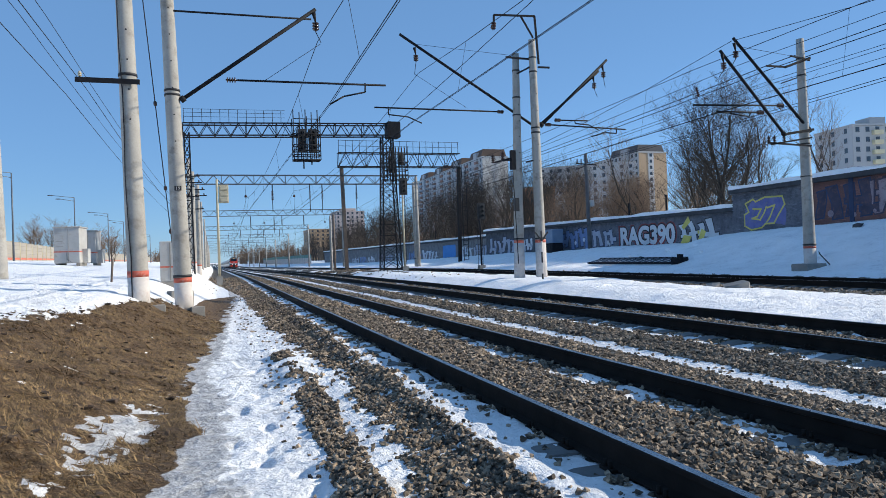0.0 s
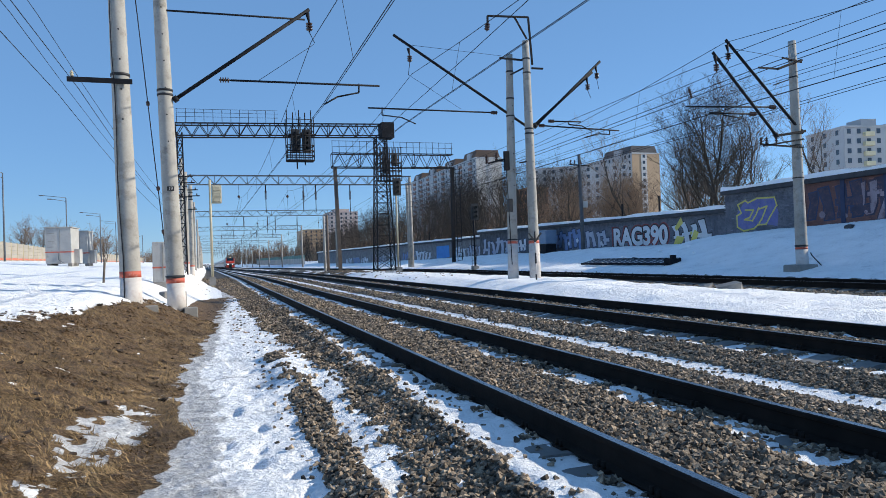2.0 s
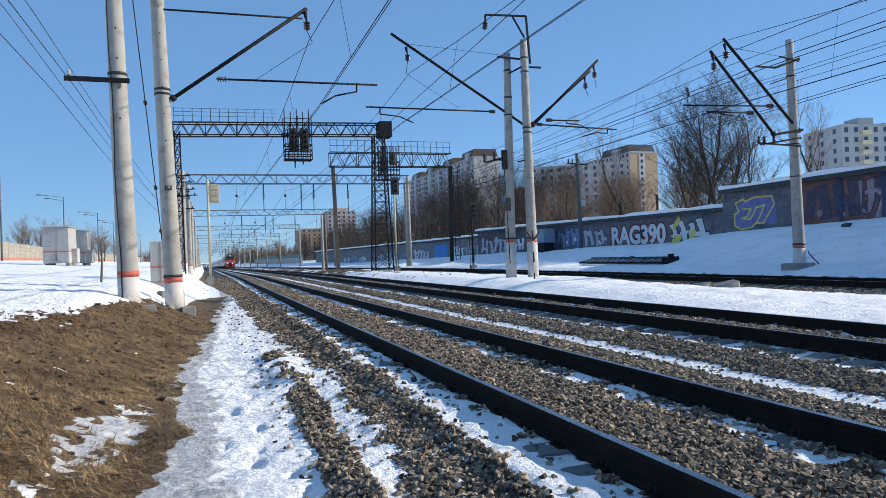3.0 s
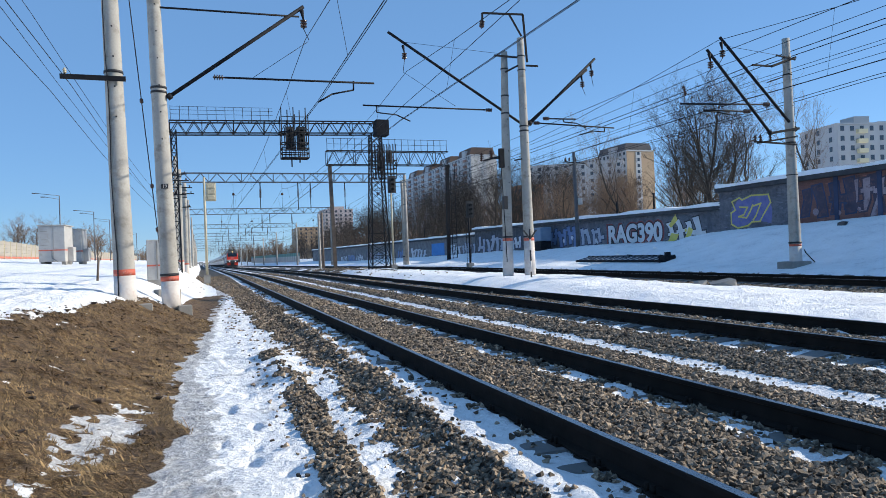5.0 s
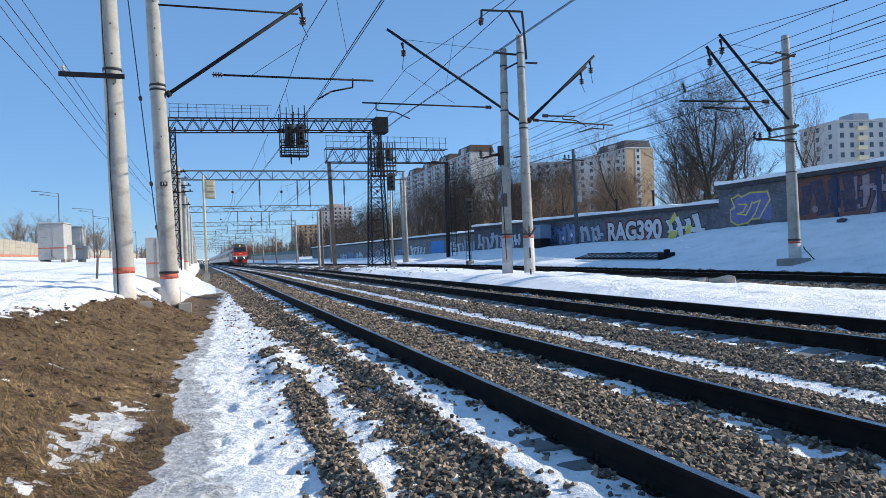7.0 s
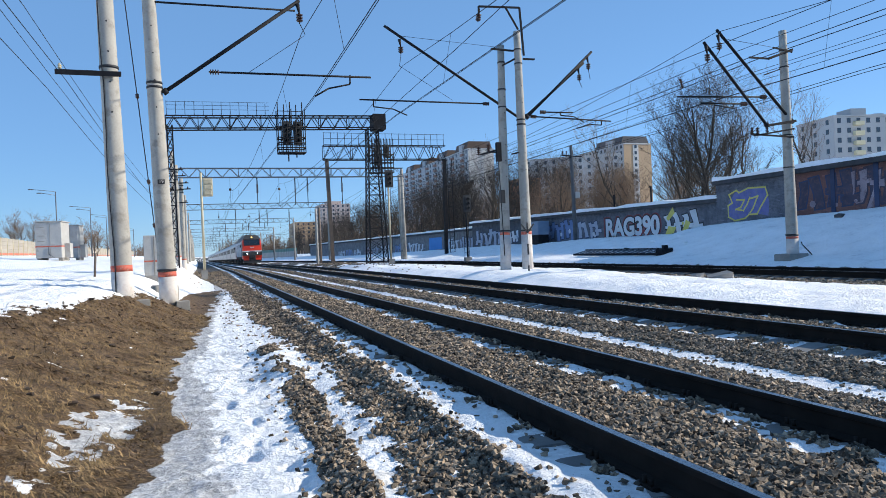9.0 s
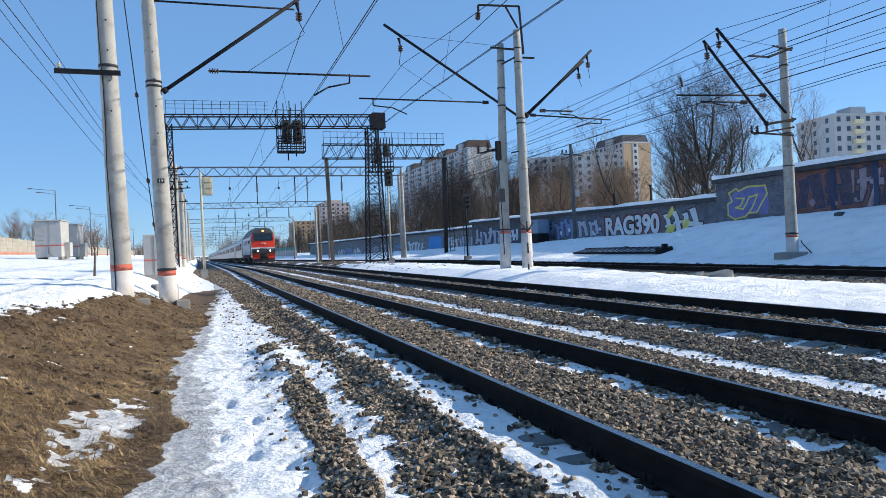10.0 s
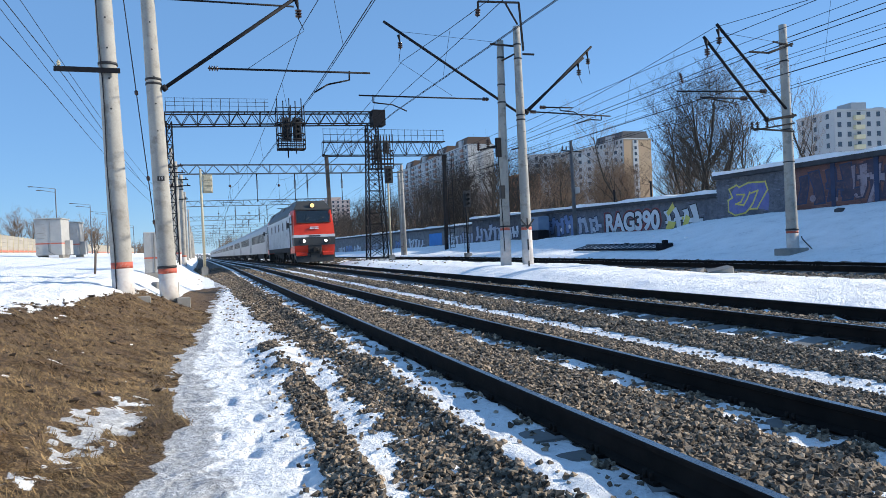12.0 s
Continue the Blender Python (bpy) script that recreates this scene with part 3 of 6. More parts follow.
def wire_run(name, pts, r, label, parent=None):
    bm = B()
    rows = []
    for i, p in enumerate(pts):
        s, u = axes(Vector(pts[min(i + 1, len(pts) - 1)]) - Vector(pts[max(i - 1, 0)]))
        rows.append([bm.verts.new(Vector(p) + s * (r * math.cos(k * 1.2566)) + u * (r * math.sin(k * 1.2566))) for k in range(5)])
    for a, b in zip(rows, rows[1:]):
        for k in range(5):
            bm.faces.new((a[k], b[k], b[(k + 1) % 5], a[(k + 1) % 5])).smooth = True
    return single(name, bm, WIRE, label, "overhead wire", "overhead wires") if parent is None else part(name, bm, WIRE, parent)


def sag(a, b, drop, n=8):
    a, b = Vector(a), Vector(b)
    return [a.lerp(b, i / n) - Vector((0, 0, drop * 4 * (i / n) * (1 - i / n))) for i in range(n + 1)]


def truss(bm, a, b, depth, width, panels, w=.06, web=.035):
    """A box girder from a to b (its upper chord ends)."""
    a, b = Vector(a), Vector(b)
    d = (b - a).normalized()
    s = Vector((0, 1, 0))
    for sy in (-.5, .5):
        o = s * (width * sy)
        beam(bm, a + o, b + o, w)
        beam(bm, a + o - Vector((0, 0, depth)), b + o - Vector((0, 0, depth)), w)
        for i in range(panels):
            p, q = a.lerp(b, i / panels) + o, a.lerp(b, (i + 1) / panels) + o
            lo = Vector((0, 0, depth))
            if i % 2:
                beam(bm, p, q - lo, web)
            else:
                beam(bm, p - lo, q, web)
            if i % 4 == 0:
                beam(bm, p, p - lo, web)
    for i in range(panels + 1):
        p = a.lerp(b, i / panels)
        if i % 2 == 0:
            beam(bm, p - s * width / 2, p + s * width / 2, web)
            beam(bm, p - s * width / 2 - Vector((0, 0, depth)), p + s * width / 2 - Vector((0, 0, depth)), web)
    return bm


def lattice_tower(bm, x, y, z0, z1, w0, w1, panels=14, leg=.09, web=.04):
    def corner(i, j, k):
        f = k / panels
        w = (w0 + (w1 - w0) * f) / 2
        return Vector((x + i * w, y + j * w, z0 + (z1 - z0) * f))
    cs = ((-1, -1), (1, -1), (1, 1), (-1, 1))
    for i, j in cs:
        beam(bm, corner(i, j, 0), corner(i, j, panels), leg)
    for k in range(panels):
        for (i, j), (p, q) in zip(cs, cs[1:] + cs[:1]):
            beam(bm, corner(i, j, k), corner(p, q, k + 1), web)
            beam(bm, corner(p, q, k), corner(i, j, k + 1), web)
            beam(bm, corner(i, j, k), corner(p, q, k), web)
    return bm


def signal_head(parent, p, lamps, name="signal_head"):
    """A dark signal box with hooded lenses."""
    x, y, z = p
    h = .36 * lamps + .12
    bm = B()
    bevel(box(bm, x - .24, x + .24, y - .1, y + .12, z - h / 2, z + h / 2), .05, 2)
    box(bm, x - .33, x + .33, y - .09, y - .06, z - h / 2 - .08, z + h / 2 + .08)
    head = part(name, bm, LAMP_BLACK, parent, "black signal lamp housing")
    for i in range(lamps):
        bm = B()
        zz = z + h / 2 - .24 - .36 * i
        lathe(bm, (x, y - .1, zz), [(0, .12), (.3, .13), (.3, .115), (.02, .1)], 12, (0, -1, -.12))
        part("lens_hood", bm, LAMP_BLACK, head)
    return head


# ---- left pair of poles ----
def make_left_poles():
    concrete_pole(-1.80, 18.1, .36, 10.4, .245, .165, "weathered concrete pole with a short side bracket and cable", (.55, .70), (-.02, .01), rings=((5.28, .06), (5.44, .06)))
    cab = thing("pole_cable", pose(-1.80, 18.1, .36), "thin dark cable running down the pole", "cable")
    wire_run("run", [Vector((-.13 - .02 * h, -.235 + .007 * h + .01 * h, h)) + Vector((.02 * math.sin(h * 1.7), 0, 0)) for h in (0, 1, 2, 3, 4, 5, 6, 7, 8)], .014, "", cab)
    tb = thing("side_bracket", pose(-1.92, 18.15, 5.63), "dark steel channel bracket with a small insulator", "bracket")
    bm = B()
    box(bm, -1.1, .3, -.30, -.22, -.05, .05)
    box(bm, -1.1, .3, -.30, -.27, -.07, -.05)
    part("channel", bm, DARK_STEEL, tb)
    bm = B()
    insulator(bm, (-1.0, -.26, .05), (0, 0, 1), 2, .05, .05)
    part("pin_insulator", bm, BEIGE_PAINT, tb, "small pale pin insulator")
    concrete_pole(-.91, 21.0, .08, 11.0, .25, .165, "tall concrete catenary pole with a number plate", (.58, .72), (-.024, .008), rings=((.73, .07), (5.95, .06), (6.08, .06)))
    pl = thing("number_plate", pose(-.97, 20.79, 3.35), "small black plate with a pale number", "sign")
    bm = B()
    bevel(box(bm, -.095, .095, -.012, .012, -.065, .065), .006)
    part("plate", bm, LAMP_BLACK, pl)
    cu = bpy.data.curves.new("digits", "FONT")
    cu.body, cu.size, cu.extrude, cu.align_x, cu.align_y = "19", .13, .003, "CENTER", "CENTER"
    txt = new("digits", cu)
    cu.materials.append(WHITE_BAND)
    txt.parent, txt.matrix_basis = pl, pose(0, -.016, 0, 90, 0, 0)
    for x, y, z, w in ((-1.62, 17.85, .10, .42), (-.72, 20.75, -.16, .36)):
        bm = B()
        bevel(box(bm, 0, w, -.15, .15, -.25, .12), .015)
        single("foundation_block", bm, BLOCK, "grey concrete block at the foot of a pole", "concrete block", "pole foundation blocks", m=pose(x, y, z, 0, 0, 8))
    concrete_pole(-6.45, 24.6, ground_z(-6.45, 24.6).item(), 11.0, .26, .17, "weathered grey concrete pole standing in the snow", None, (-.02, .0))
    # guy wire with weights between the poles
    g = thing("guy_wire", pose(-1.15, 23.0, .3), "taut steel guy with insulators, anchored in the ground", "guy wire")
    bm = B()
    tube(bm, (0, 0, -.2), (-.62, -2.6, 9.0), .014, n=6)
    part("cable", bm, WIRE, g)
    bm = B()
    for f in (.22, .36, .62):
        p = Vector((-.62 * f, -2.6 * f, 9.2 * f - .2))
        part("guy_insulator", lathe(B(), p, [(0, .02), (.03, .05), (.12, .05), (.15, .02)], 8, (-.07, -.28, 1)), PORCELAIN, g)
    tube(bm, (0, 0, -.3), (-.06, -.26, .9), .03, n=8)
    part("anchor_rod", bm, DARK_STEEL, g)
    bm = B()
    bevel(box(bm, -.35, .35, -.25, .25, -.4, .16), .03)
    single("anchor_block", bm, BLOCK, "half-buried concrete anchor block", "concrete block", m=pose(-1.1, 23.0, .2, 0, 0, 20))
    cantilever((-0.79, 21.00, 5.94), (3.13, 21.00, 8.87), (0.43, 21.00, 6.57), (5.27, 21.00, 6.62), (3.27, 21.00, 7.85),
               [(4.61, 21.00, 6.66), (4.60, 21.00, 6.38), (3.92, 21.00, 6.22), (3.49, 21.00, 5.96)], "dark steel cantilever arm reaching over the first track", hang_at=(3.07, 21.00, 8.76),
               stay=[((1.51, 21.00, 6.57), (3.25, 21.00, 7.81))])
    bm = B()
    tube(bm, (-1.19, 21.00, 8.50), (2.99, 21.00, 8.55), .03, n=8)
    single("upper_rod", bm, DARK_STEEL, "dark level rod staying the cantilever arm", "rod")


# ---- middle pair of poles ----
def make_middle_poles():
    concrete_pole(12.18, 26.43, -.02, 9.67, .23, .14, "slim concrete pole with a black switch and red painted band", (1.6, 1.72), (.02, .003), rings=((1.74, .06), (7.0, .06), (7.75, .06), (8.9, .06)))
    concrete_pole(13.07, 26.12, .01, 10.2, .235, .145, "concrete pole carrying arms on both sides", (1.55, 1.68), (-.003, .01), rings=((1.7, .06), (6.2, .06), (6.4, .06), (8.8, .05), (9.4, .05)))
    Y = 26.5
    cantilever((13.33, 26.50, 6.47), (7.29, 26.50, 10.15), (11.75, 26.50, 7.15), (6.16, 26.50, 7.15), (7.87, 26.50, 8.55),
               [(6.73, 26.50, 7.19), (6.72, 26.50, 6.88), (7.53, 26.50, 6.81), (8.11, 26.50, 6.57)], "dark cantilever arm reaching over the second track", hang_at=(7.90, 26.50, 9.64),
               stay=[((7.93, 26.50, 9.78), (12.39, 26.50, 9.57)), ((7.89, 26.50, 8.55), (10.10, 26.50, 7.25))])
    cantilever((13.55, 26.60, 6.64), (16.91, 26.60, 9.67), (14.19, 26.60, 6.89), (15.82, 26.60, 6.91), (16.79, 26.60, 8.43),
               [(15.17, 26.60, 6.92), (15.22, 26.60, 6.77), (15.87, 26.60, 6.73), (16.35, 26.60, 6.52)], "dark cantilever arm leaning towards the far track", hang_at=(16.67, 26.60, 9.43))
    cantilever((13.60, 26.80, 6.72), (16.60, 26.80, 9.21), (13.82, 26.80, 6.73), (17.90, 26.80, 6.61), (16.49, 26.80, 8.06),
               [(17.42, 26.80, 6.65), (17.41, 26.80, 6.42), (16.85, 26.80, 6.44), (16.11, 26.80, 6.25)], "second dark cantilever arm with a long level rod", hang_at=(16.30, 26.80, 8.96))
    top = thing("line_bracket", pose(13.05, 26.2, 9.7), "angular steel bracket on the pole top with a hanging insulator", "bracket")
    o = Vector((13.05, 26.2, 9.7))
    pts = [Vector((13.32, 26.20, 9.20)) - o, Vector((13.20, 26.20, 11.23)) - o, Vector((11.32, 26.20, 11.14)) - o, Vector((11.31, 26.20, 10.83)) - o]
    bm = B()
    for a, b in zip(pts, pts[1:]):
        beam(bm, a, b, .07)
    beam(bm, Vector((12.54, 26.20, 11.21)) - o, Vector((13.10, 26.20, 10.29)) - o, .06)
    part("bracket_bar", bm, DARK_STEEL, top)
    bm = B()
    insulator(bm, pts[-1], (-.15, 0, -1), 3, .12, .1)
    part("hanging_insulator", bm, PORCELAIN, top)
    cross = thing("cross_bracket", pose(12.4, 26.3, 8.9), "short dark cross bars tying the two poles", "bracket")
    o = Vector((12.4, 26.3, 8.9))
    bm = B()
    for a, b in (((11.80, 26.20, 9.40), (12.85, 26.20, 9.37)), ((12.29, 26.20, 8.72), (12.88, 26.20, 9.03)), ((13.28, 26.20, 9.05), (13.82, 26.20, 9.06))):
        part("bar", beam(B(), Vector(a) - o, Vector(b) - o, .07), DARK_STEEL, cross)
    bm.free()
    sw = thing("pole_switch", pose(12.0, 26.15, 5.0), "dark switch gear with horns and a long rod", "switch gear")
    o = Vector((12.0, 26.15, 5.0))
    part("support_bar", beam(B(), Vector((12.02, 26.10, 5.18)) - o, Vector((11.09, 26.10, 4.94)) - o, .07), DARK_STEEL, sw)
    part("support_bar", beam(B(), Vector((12.01, 26.10, 5.04)) - o, Vector((11.40, 26.10, 5.04)) - o, .05), DARK_STEEL, sw)
    part("support_bar", beam(B(), Vector((12.51, 26.10, 4.97)) - o, Vector((12.85, 26.10, 5.04)) - o, .06), DARK_STEEL, sw)
    for px in ((11.01, 26.10, 4.90), (11.45, 26.10, 5.04), (11.91, 26.10, 4.99)):
        bm = B()
        insulator(bm, Vector(px) - o, (0, 0, 1), 4, .09, .08)
        part("switch_insulator", bm, PORCELAIN, sw)
    bm = B()
    box(bm, -.2, .0, -.16, .02, -.35, .45)
    part("gear_box", bm, DARK_STEEL, sw)
    bm = B()
    tube(bm, (-.13, -.1, -.3), (-.02, -.1, -4.3), .02, n=6)
    part("operating_rod", bm, DARK_STEEL, sw)
    bm = B()
    bevel(box(bm, -.17, .03, -.3, -.1, -2.1, -1.55), .02)
    part("drive_box", bm, LAMP_BLACK, sw)
    st = thing("striped_marker", pose(12.15, 24.2, ground_z(12.15, 24.2).item()), "thin black and white marker post with a forked top", "marker post")
    for i in range(5):
        bm = B()
        tube(bm, (0, 0, -.2 + .42 * i), (0, 0, -.2 + .42 * (i + 1)), .035, n=8)
        part("stripe", bm, (LAMP_BLACK, WHITE_BAND)[i % 2], st)
    bm = B()
    for sx in (-1, 1):
        beam(bm, (0, 0, 1.5), (.28 * sx, 0, 1.85), .05)
    part("fork", bm, LAMP_BLACK, st)


# ---- pole by the snowy bank ----
def make_right_pole():
    concrete_pole(21.66, 20.43, .19, 8.84, .225, .14, "concrete pole on a square footing with two long arms", (.75, .84), (0, .01), rings=((.86, .07), (3.5, .04), (4.75, .05), (5.2, .07), (7.4, .05), (8.05, .05)))
    bm = B()
    bevel(box(bm, -.55, .42, -.4, .4, -.5, .16), .04)
    single("foundation_block", bm, BLOCK, "square concrete footing of a pole in snow", "concrete block", "pole foundation blocks", m=pose(21.6, 20.4, .2))
    cantilever((21.85, 20.40, 5.48), (18.38, 20.40, 8.82), (20.61, 20.40, 6.40), (16.48, 20.40, 6.27), (18.30, 20.40, 7.83), None, "long dark arm sloping up from the pole", hang_at=(18.42, 20.40, 8.64),
               stay=[((18.57, 20.40, 8.52), (21.37, 20.40, 8.30))])
    cantilever((20.40, 20.20, 5.26), (17.59, 20.20, 8.25), (19.47, 20.20, 6.05), (17.35, 20.20, 6.03), (17.51, 20.20, 7.29),
               [(18.89, 20.20, 6.05), (18.78, 20.20, 5.88), (17.90, 20.20, 5.98), (17.40, 20.20, 6.01)], "second long dark arm beside the first", hang_at=(17.68, 20.20, 8.12))
    t = thing("pole_bracket", pose(21.6, 20.3, 5.3), "dark cross arms with upright insulators on the pole", "cross arm")
    o = Vector((21.6, 20.3, 5.3))
    part("bar", beam(B(), Vector((21.81, 20.20, 5.48)) - o, Vector((20.40, 20.20, 5.26)) - o, .09), DARK_STEEL, t)
    part("bar", beam(B(), Vector((21.71, 20.20, 5.17)) - o, Vector((19.76, 20.20, 4.87)) - o, .06), DARK_STEEL, t)
    part("bar", beam(B(), Vector((21.69, 20.20, 4.85)) - o, Vector((19.63, 20.20, 4.93)) - o, .06), DARK_STEEL, t)
    part("bar", beam(B(), Vector((21.78, 20.20, 8.22)) - o, Vector((20.59, 20.20, 7.81)) - o, .09), DARK_STEEL, t)
    part("bar", beam(B(), Vector((20.59, 20.20, 7.81)) - o, Vector((19.67, 20.20, 7.81)) - o, .06), DARK_STEEL, t)
    part("bar", beam(B(), Vector((21.77, 20.20, 8.13)) - o, Vector((20.83, 20.20, 8.25)) - o, .05), DARK_STEEL, t)
    part("bar", beam(B(), Vector((21.12, 20.20, 7.43)) - o, Vector((20.34, 20.20, 7.18)) - o, .04), DARK_STEEL, t)
    for px in ((19.66, 20.20, 4.91), (19.92, 20.20, 4.91), (20.39, 20.20, 4.98)):
        bm = B()
        insulator(bm, Vector(px) - o, (0, 0, 1), 4, .07, .06)
        part("pin_insulator", bm, PORCELAIN, t)
    bm = B()
    insulator(bm, Vector((16.49, 20.20, 6.87)) - o, (.25, 0, -1), 4, .07, .08)
    part("line_insulator", bm, PORCELAIN, t)
    bm = B()
    crooked_rod(bm, [Vector((.2, -.15, -4.5)), Vector((.3, -.1, -4.6)), Vector((.55, -.3, -5.0))], .02)
    part("earth_cable", bm, DARK_STEEL, t)


# ---- signal gantries ----
def make_gantries():
    Y = 52.5
    t = thing("signal_gantry", pose(-1.4, Y, .3), "dark lattice signal bridge with a walkway and railings", "signal gantry")
    o = Vector((-1.4, Y, .3))
    a, b = Vector((-2.0, Y, 11.3)), Vector((13.4, Y, 11.65))
    bm = B()
    truss(bm, a - o, b - o, .9, .9, 28, .09, .05)
    part("girder", bm, DARK_STEEL, t)
    for x, z0, name in ((-1.75, .3, "column"), (13.1, -.3, "column")):
        bm = B()
        w = (.55, .35) if x < 0 else (1.5, .8)
        lattice_tower(bm, x - o.x, 0, z0 - o.z - .3, 10.7 - o.z, w[0], w[1], 13)
        part(name, bm, DARK_STEEL, t, "dark lattice column")
    bm = B()
    box(bm, 13.1 - o.x, 14.1 - o.x, -.6, .6, 10.6 - o.z, 11.8 - o.z)
    part("end_box", bm, DARK_STEEL, t, "dark box at the girder end")
    bm = B()
    for i in range(15):
        x = -1.9 + i * .62 - o.x
        if i > 11:
            continue
        tube(bm, (x, -.5, 11.3 - o.z), (x, -.5, 12.35 - o.z), .02, n=5)
    for z in (11.75, 12.05, 12.3):
        tube(bm, (-1.9 - o.x, -.5, z - o.z), (5.2 - o.x, -.5, z + .1 - o.z), .014, n=5)
    part("railing", bm, DARK_STEEL, t)
    cage = thing("signal_basket", pose(6.7, Y - .9, 8.6), "dark hanging service cage round two signal heads", "signal basket")
    o2 = Vector((6.7, Y - .9, 8.6))
    for z in (0, .35, .7, 1.1, 1.9):
        for p, q in (((-1, -.6), (.95, -.6)), ((.95, -.6), (.95, .4)), ((.95, .4), (-1, .4)), ((-1, .4), (-1, -.6))):
            part("cage_rail", tube(B(), (*p, z), (*q, z), .045, n=6), DARK_STEEL, cage)
    for i in range(7):
        for yy in (-.6, .4):
            x = -1 + i * 1.95 / 6
            part("cage_bar", tube(B(), (x, yy, 0), (x, yy, 2.4 + (.8 if i in (0, 3, 6) else 0)), .036, n=6), DARK_STEEL, cage)
    for yy in (-.1, .1):
        part("floor_bar", tube(B(), (-1, yy, .02), (.95, yy, .02), .05, n=6), DARK_STEEL, cage)
    for x in (-.35, .45):
        signal_head(cage, (x, -.1, 1.5), 4)
    bm = B()
    for i in range(5):
        part("cage_post", tube(B(), (-.9 + .45 * i, .3, 2.0), (-.9 + .45 * i, .3, 3.9 - .2 * (i % 2)), .04, n=5), DARK_STEEL, cage)
    tube(bm, (-.9, .3, 3.2), (.9, .3, 3.2), .03, n=5)
    part("cross_rail", bm, DARK_STEEL, cage)
    part("lower_stub", tube(B(), (-.25, .0, -.6), (-.25, .0, .2), .05, n=6), DARK_STEEL, cage)
    part("lower_stub", tube(B(), (.35, .0, -.3), (.35, .0, .2), .05, n=6), DARK_STEEL, cage)

    Y = 68
    t = thing("signal_gantry", pose(12.2, Y, 0), "dark steel portal with railings and a hanging signal", "signal gantry")
    o = Vector((12.2, Y, 0))
    bm = B()
    truss(bm, Vector((11.9, Y, 11.75)) - o, Vector((24.7, Y, 11.8)) - o, 1.4, .9, 18, .09, .05)
    part("girder", bm, DARK_STEEL, t)
    for x0, x1 in ((12.45, 12.2), (24.5, 24.7)):
        bm = B()
        beam(bm, Vector((x0, Y, -.9)) - o, Vector((x1, Y, 10.4)) - o, .34, .32)
        part("column", bm, BROWN_STEEL if x0 < 20 else DARK_STEEL, t, "plain steel column")
    bm = B()
    for i in range(19):
        tube(bm, (-.3 + i * .7, -.5, 11.75), (-.3 + i * .7, -.5, 13.0), .025, n=5)
    for z in (12.4, 12.95):
        tube(bm, (-.3, -.5, z), (12.4, -.5, z), .02, n=5)
    part("railing", bm, DARK_STEEL, t)
    bm = B()
    for sx in (-.25, .25):
        beam(bm, (12.9 + sx, -.4, -.5), (12.9 + sx, -.4, 10.4), .06)
    for i in range(26):
        beam(bm, (12.65, -.4, .2 + .4 * i), (13.15, -.4, .2 + .4 * i), .04)
    part("ladder", bm, DARK_STEEL, t, "steel access ladder")
    cage = thing("signal_basket", pose(17.6, Y - .9, 8.9), "dark service cage with a signal under the portal", "signal basket")
    for z in (0, .5, 1.0, 1.8):
        for p, q in (((-1.1, -.6), (1.1, -.6)), ((1.1, -.6), (1.1, .4)), ((1.1, .4), (-1.1, .4)), ((-1.1, .4), (-1.1, -.6))):
            part("cage_rail", tube(B(), (*p, z), (*q, z), .05, n=6), DARK_STEEL, cage)
    for i in range(8):
        x = -1.1 + i * 2.2 / 7
        for yy in (-.6, .4):
            part("cage_bar", tube(B(), (x, yy, 0), (x, yy, 3.4), .04, n=6), DARK_STEEL, cage)
    signal_head(cage, (.55, .1, 2.2), 3)
    signal_head(cage, (-.5, -.1, 1.6), 4)


def insulator_rod(x):
    bm = B()
    insulator(bm, (x, 0, 8.6), (0, 0, -1), 9, .13, .105)
    return bm


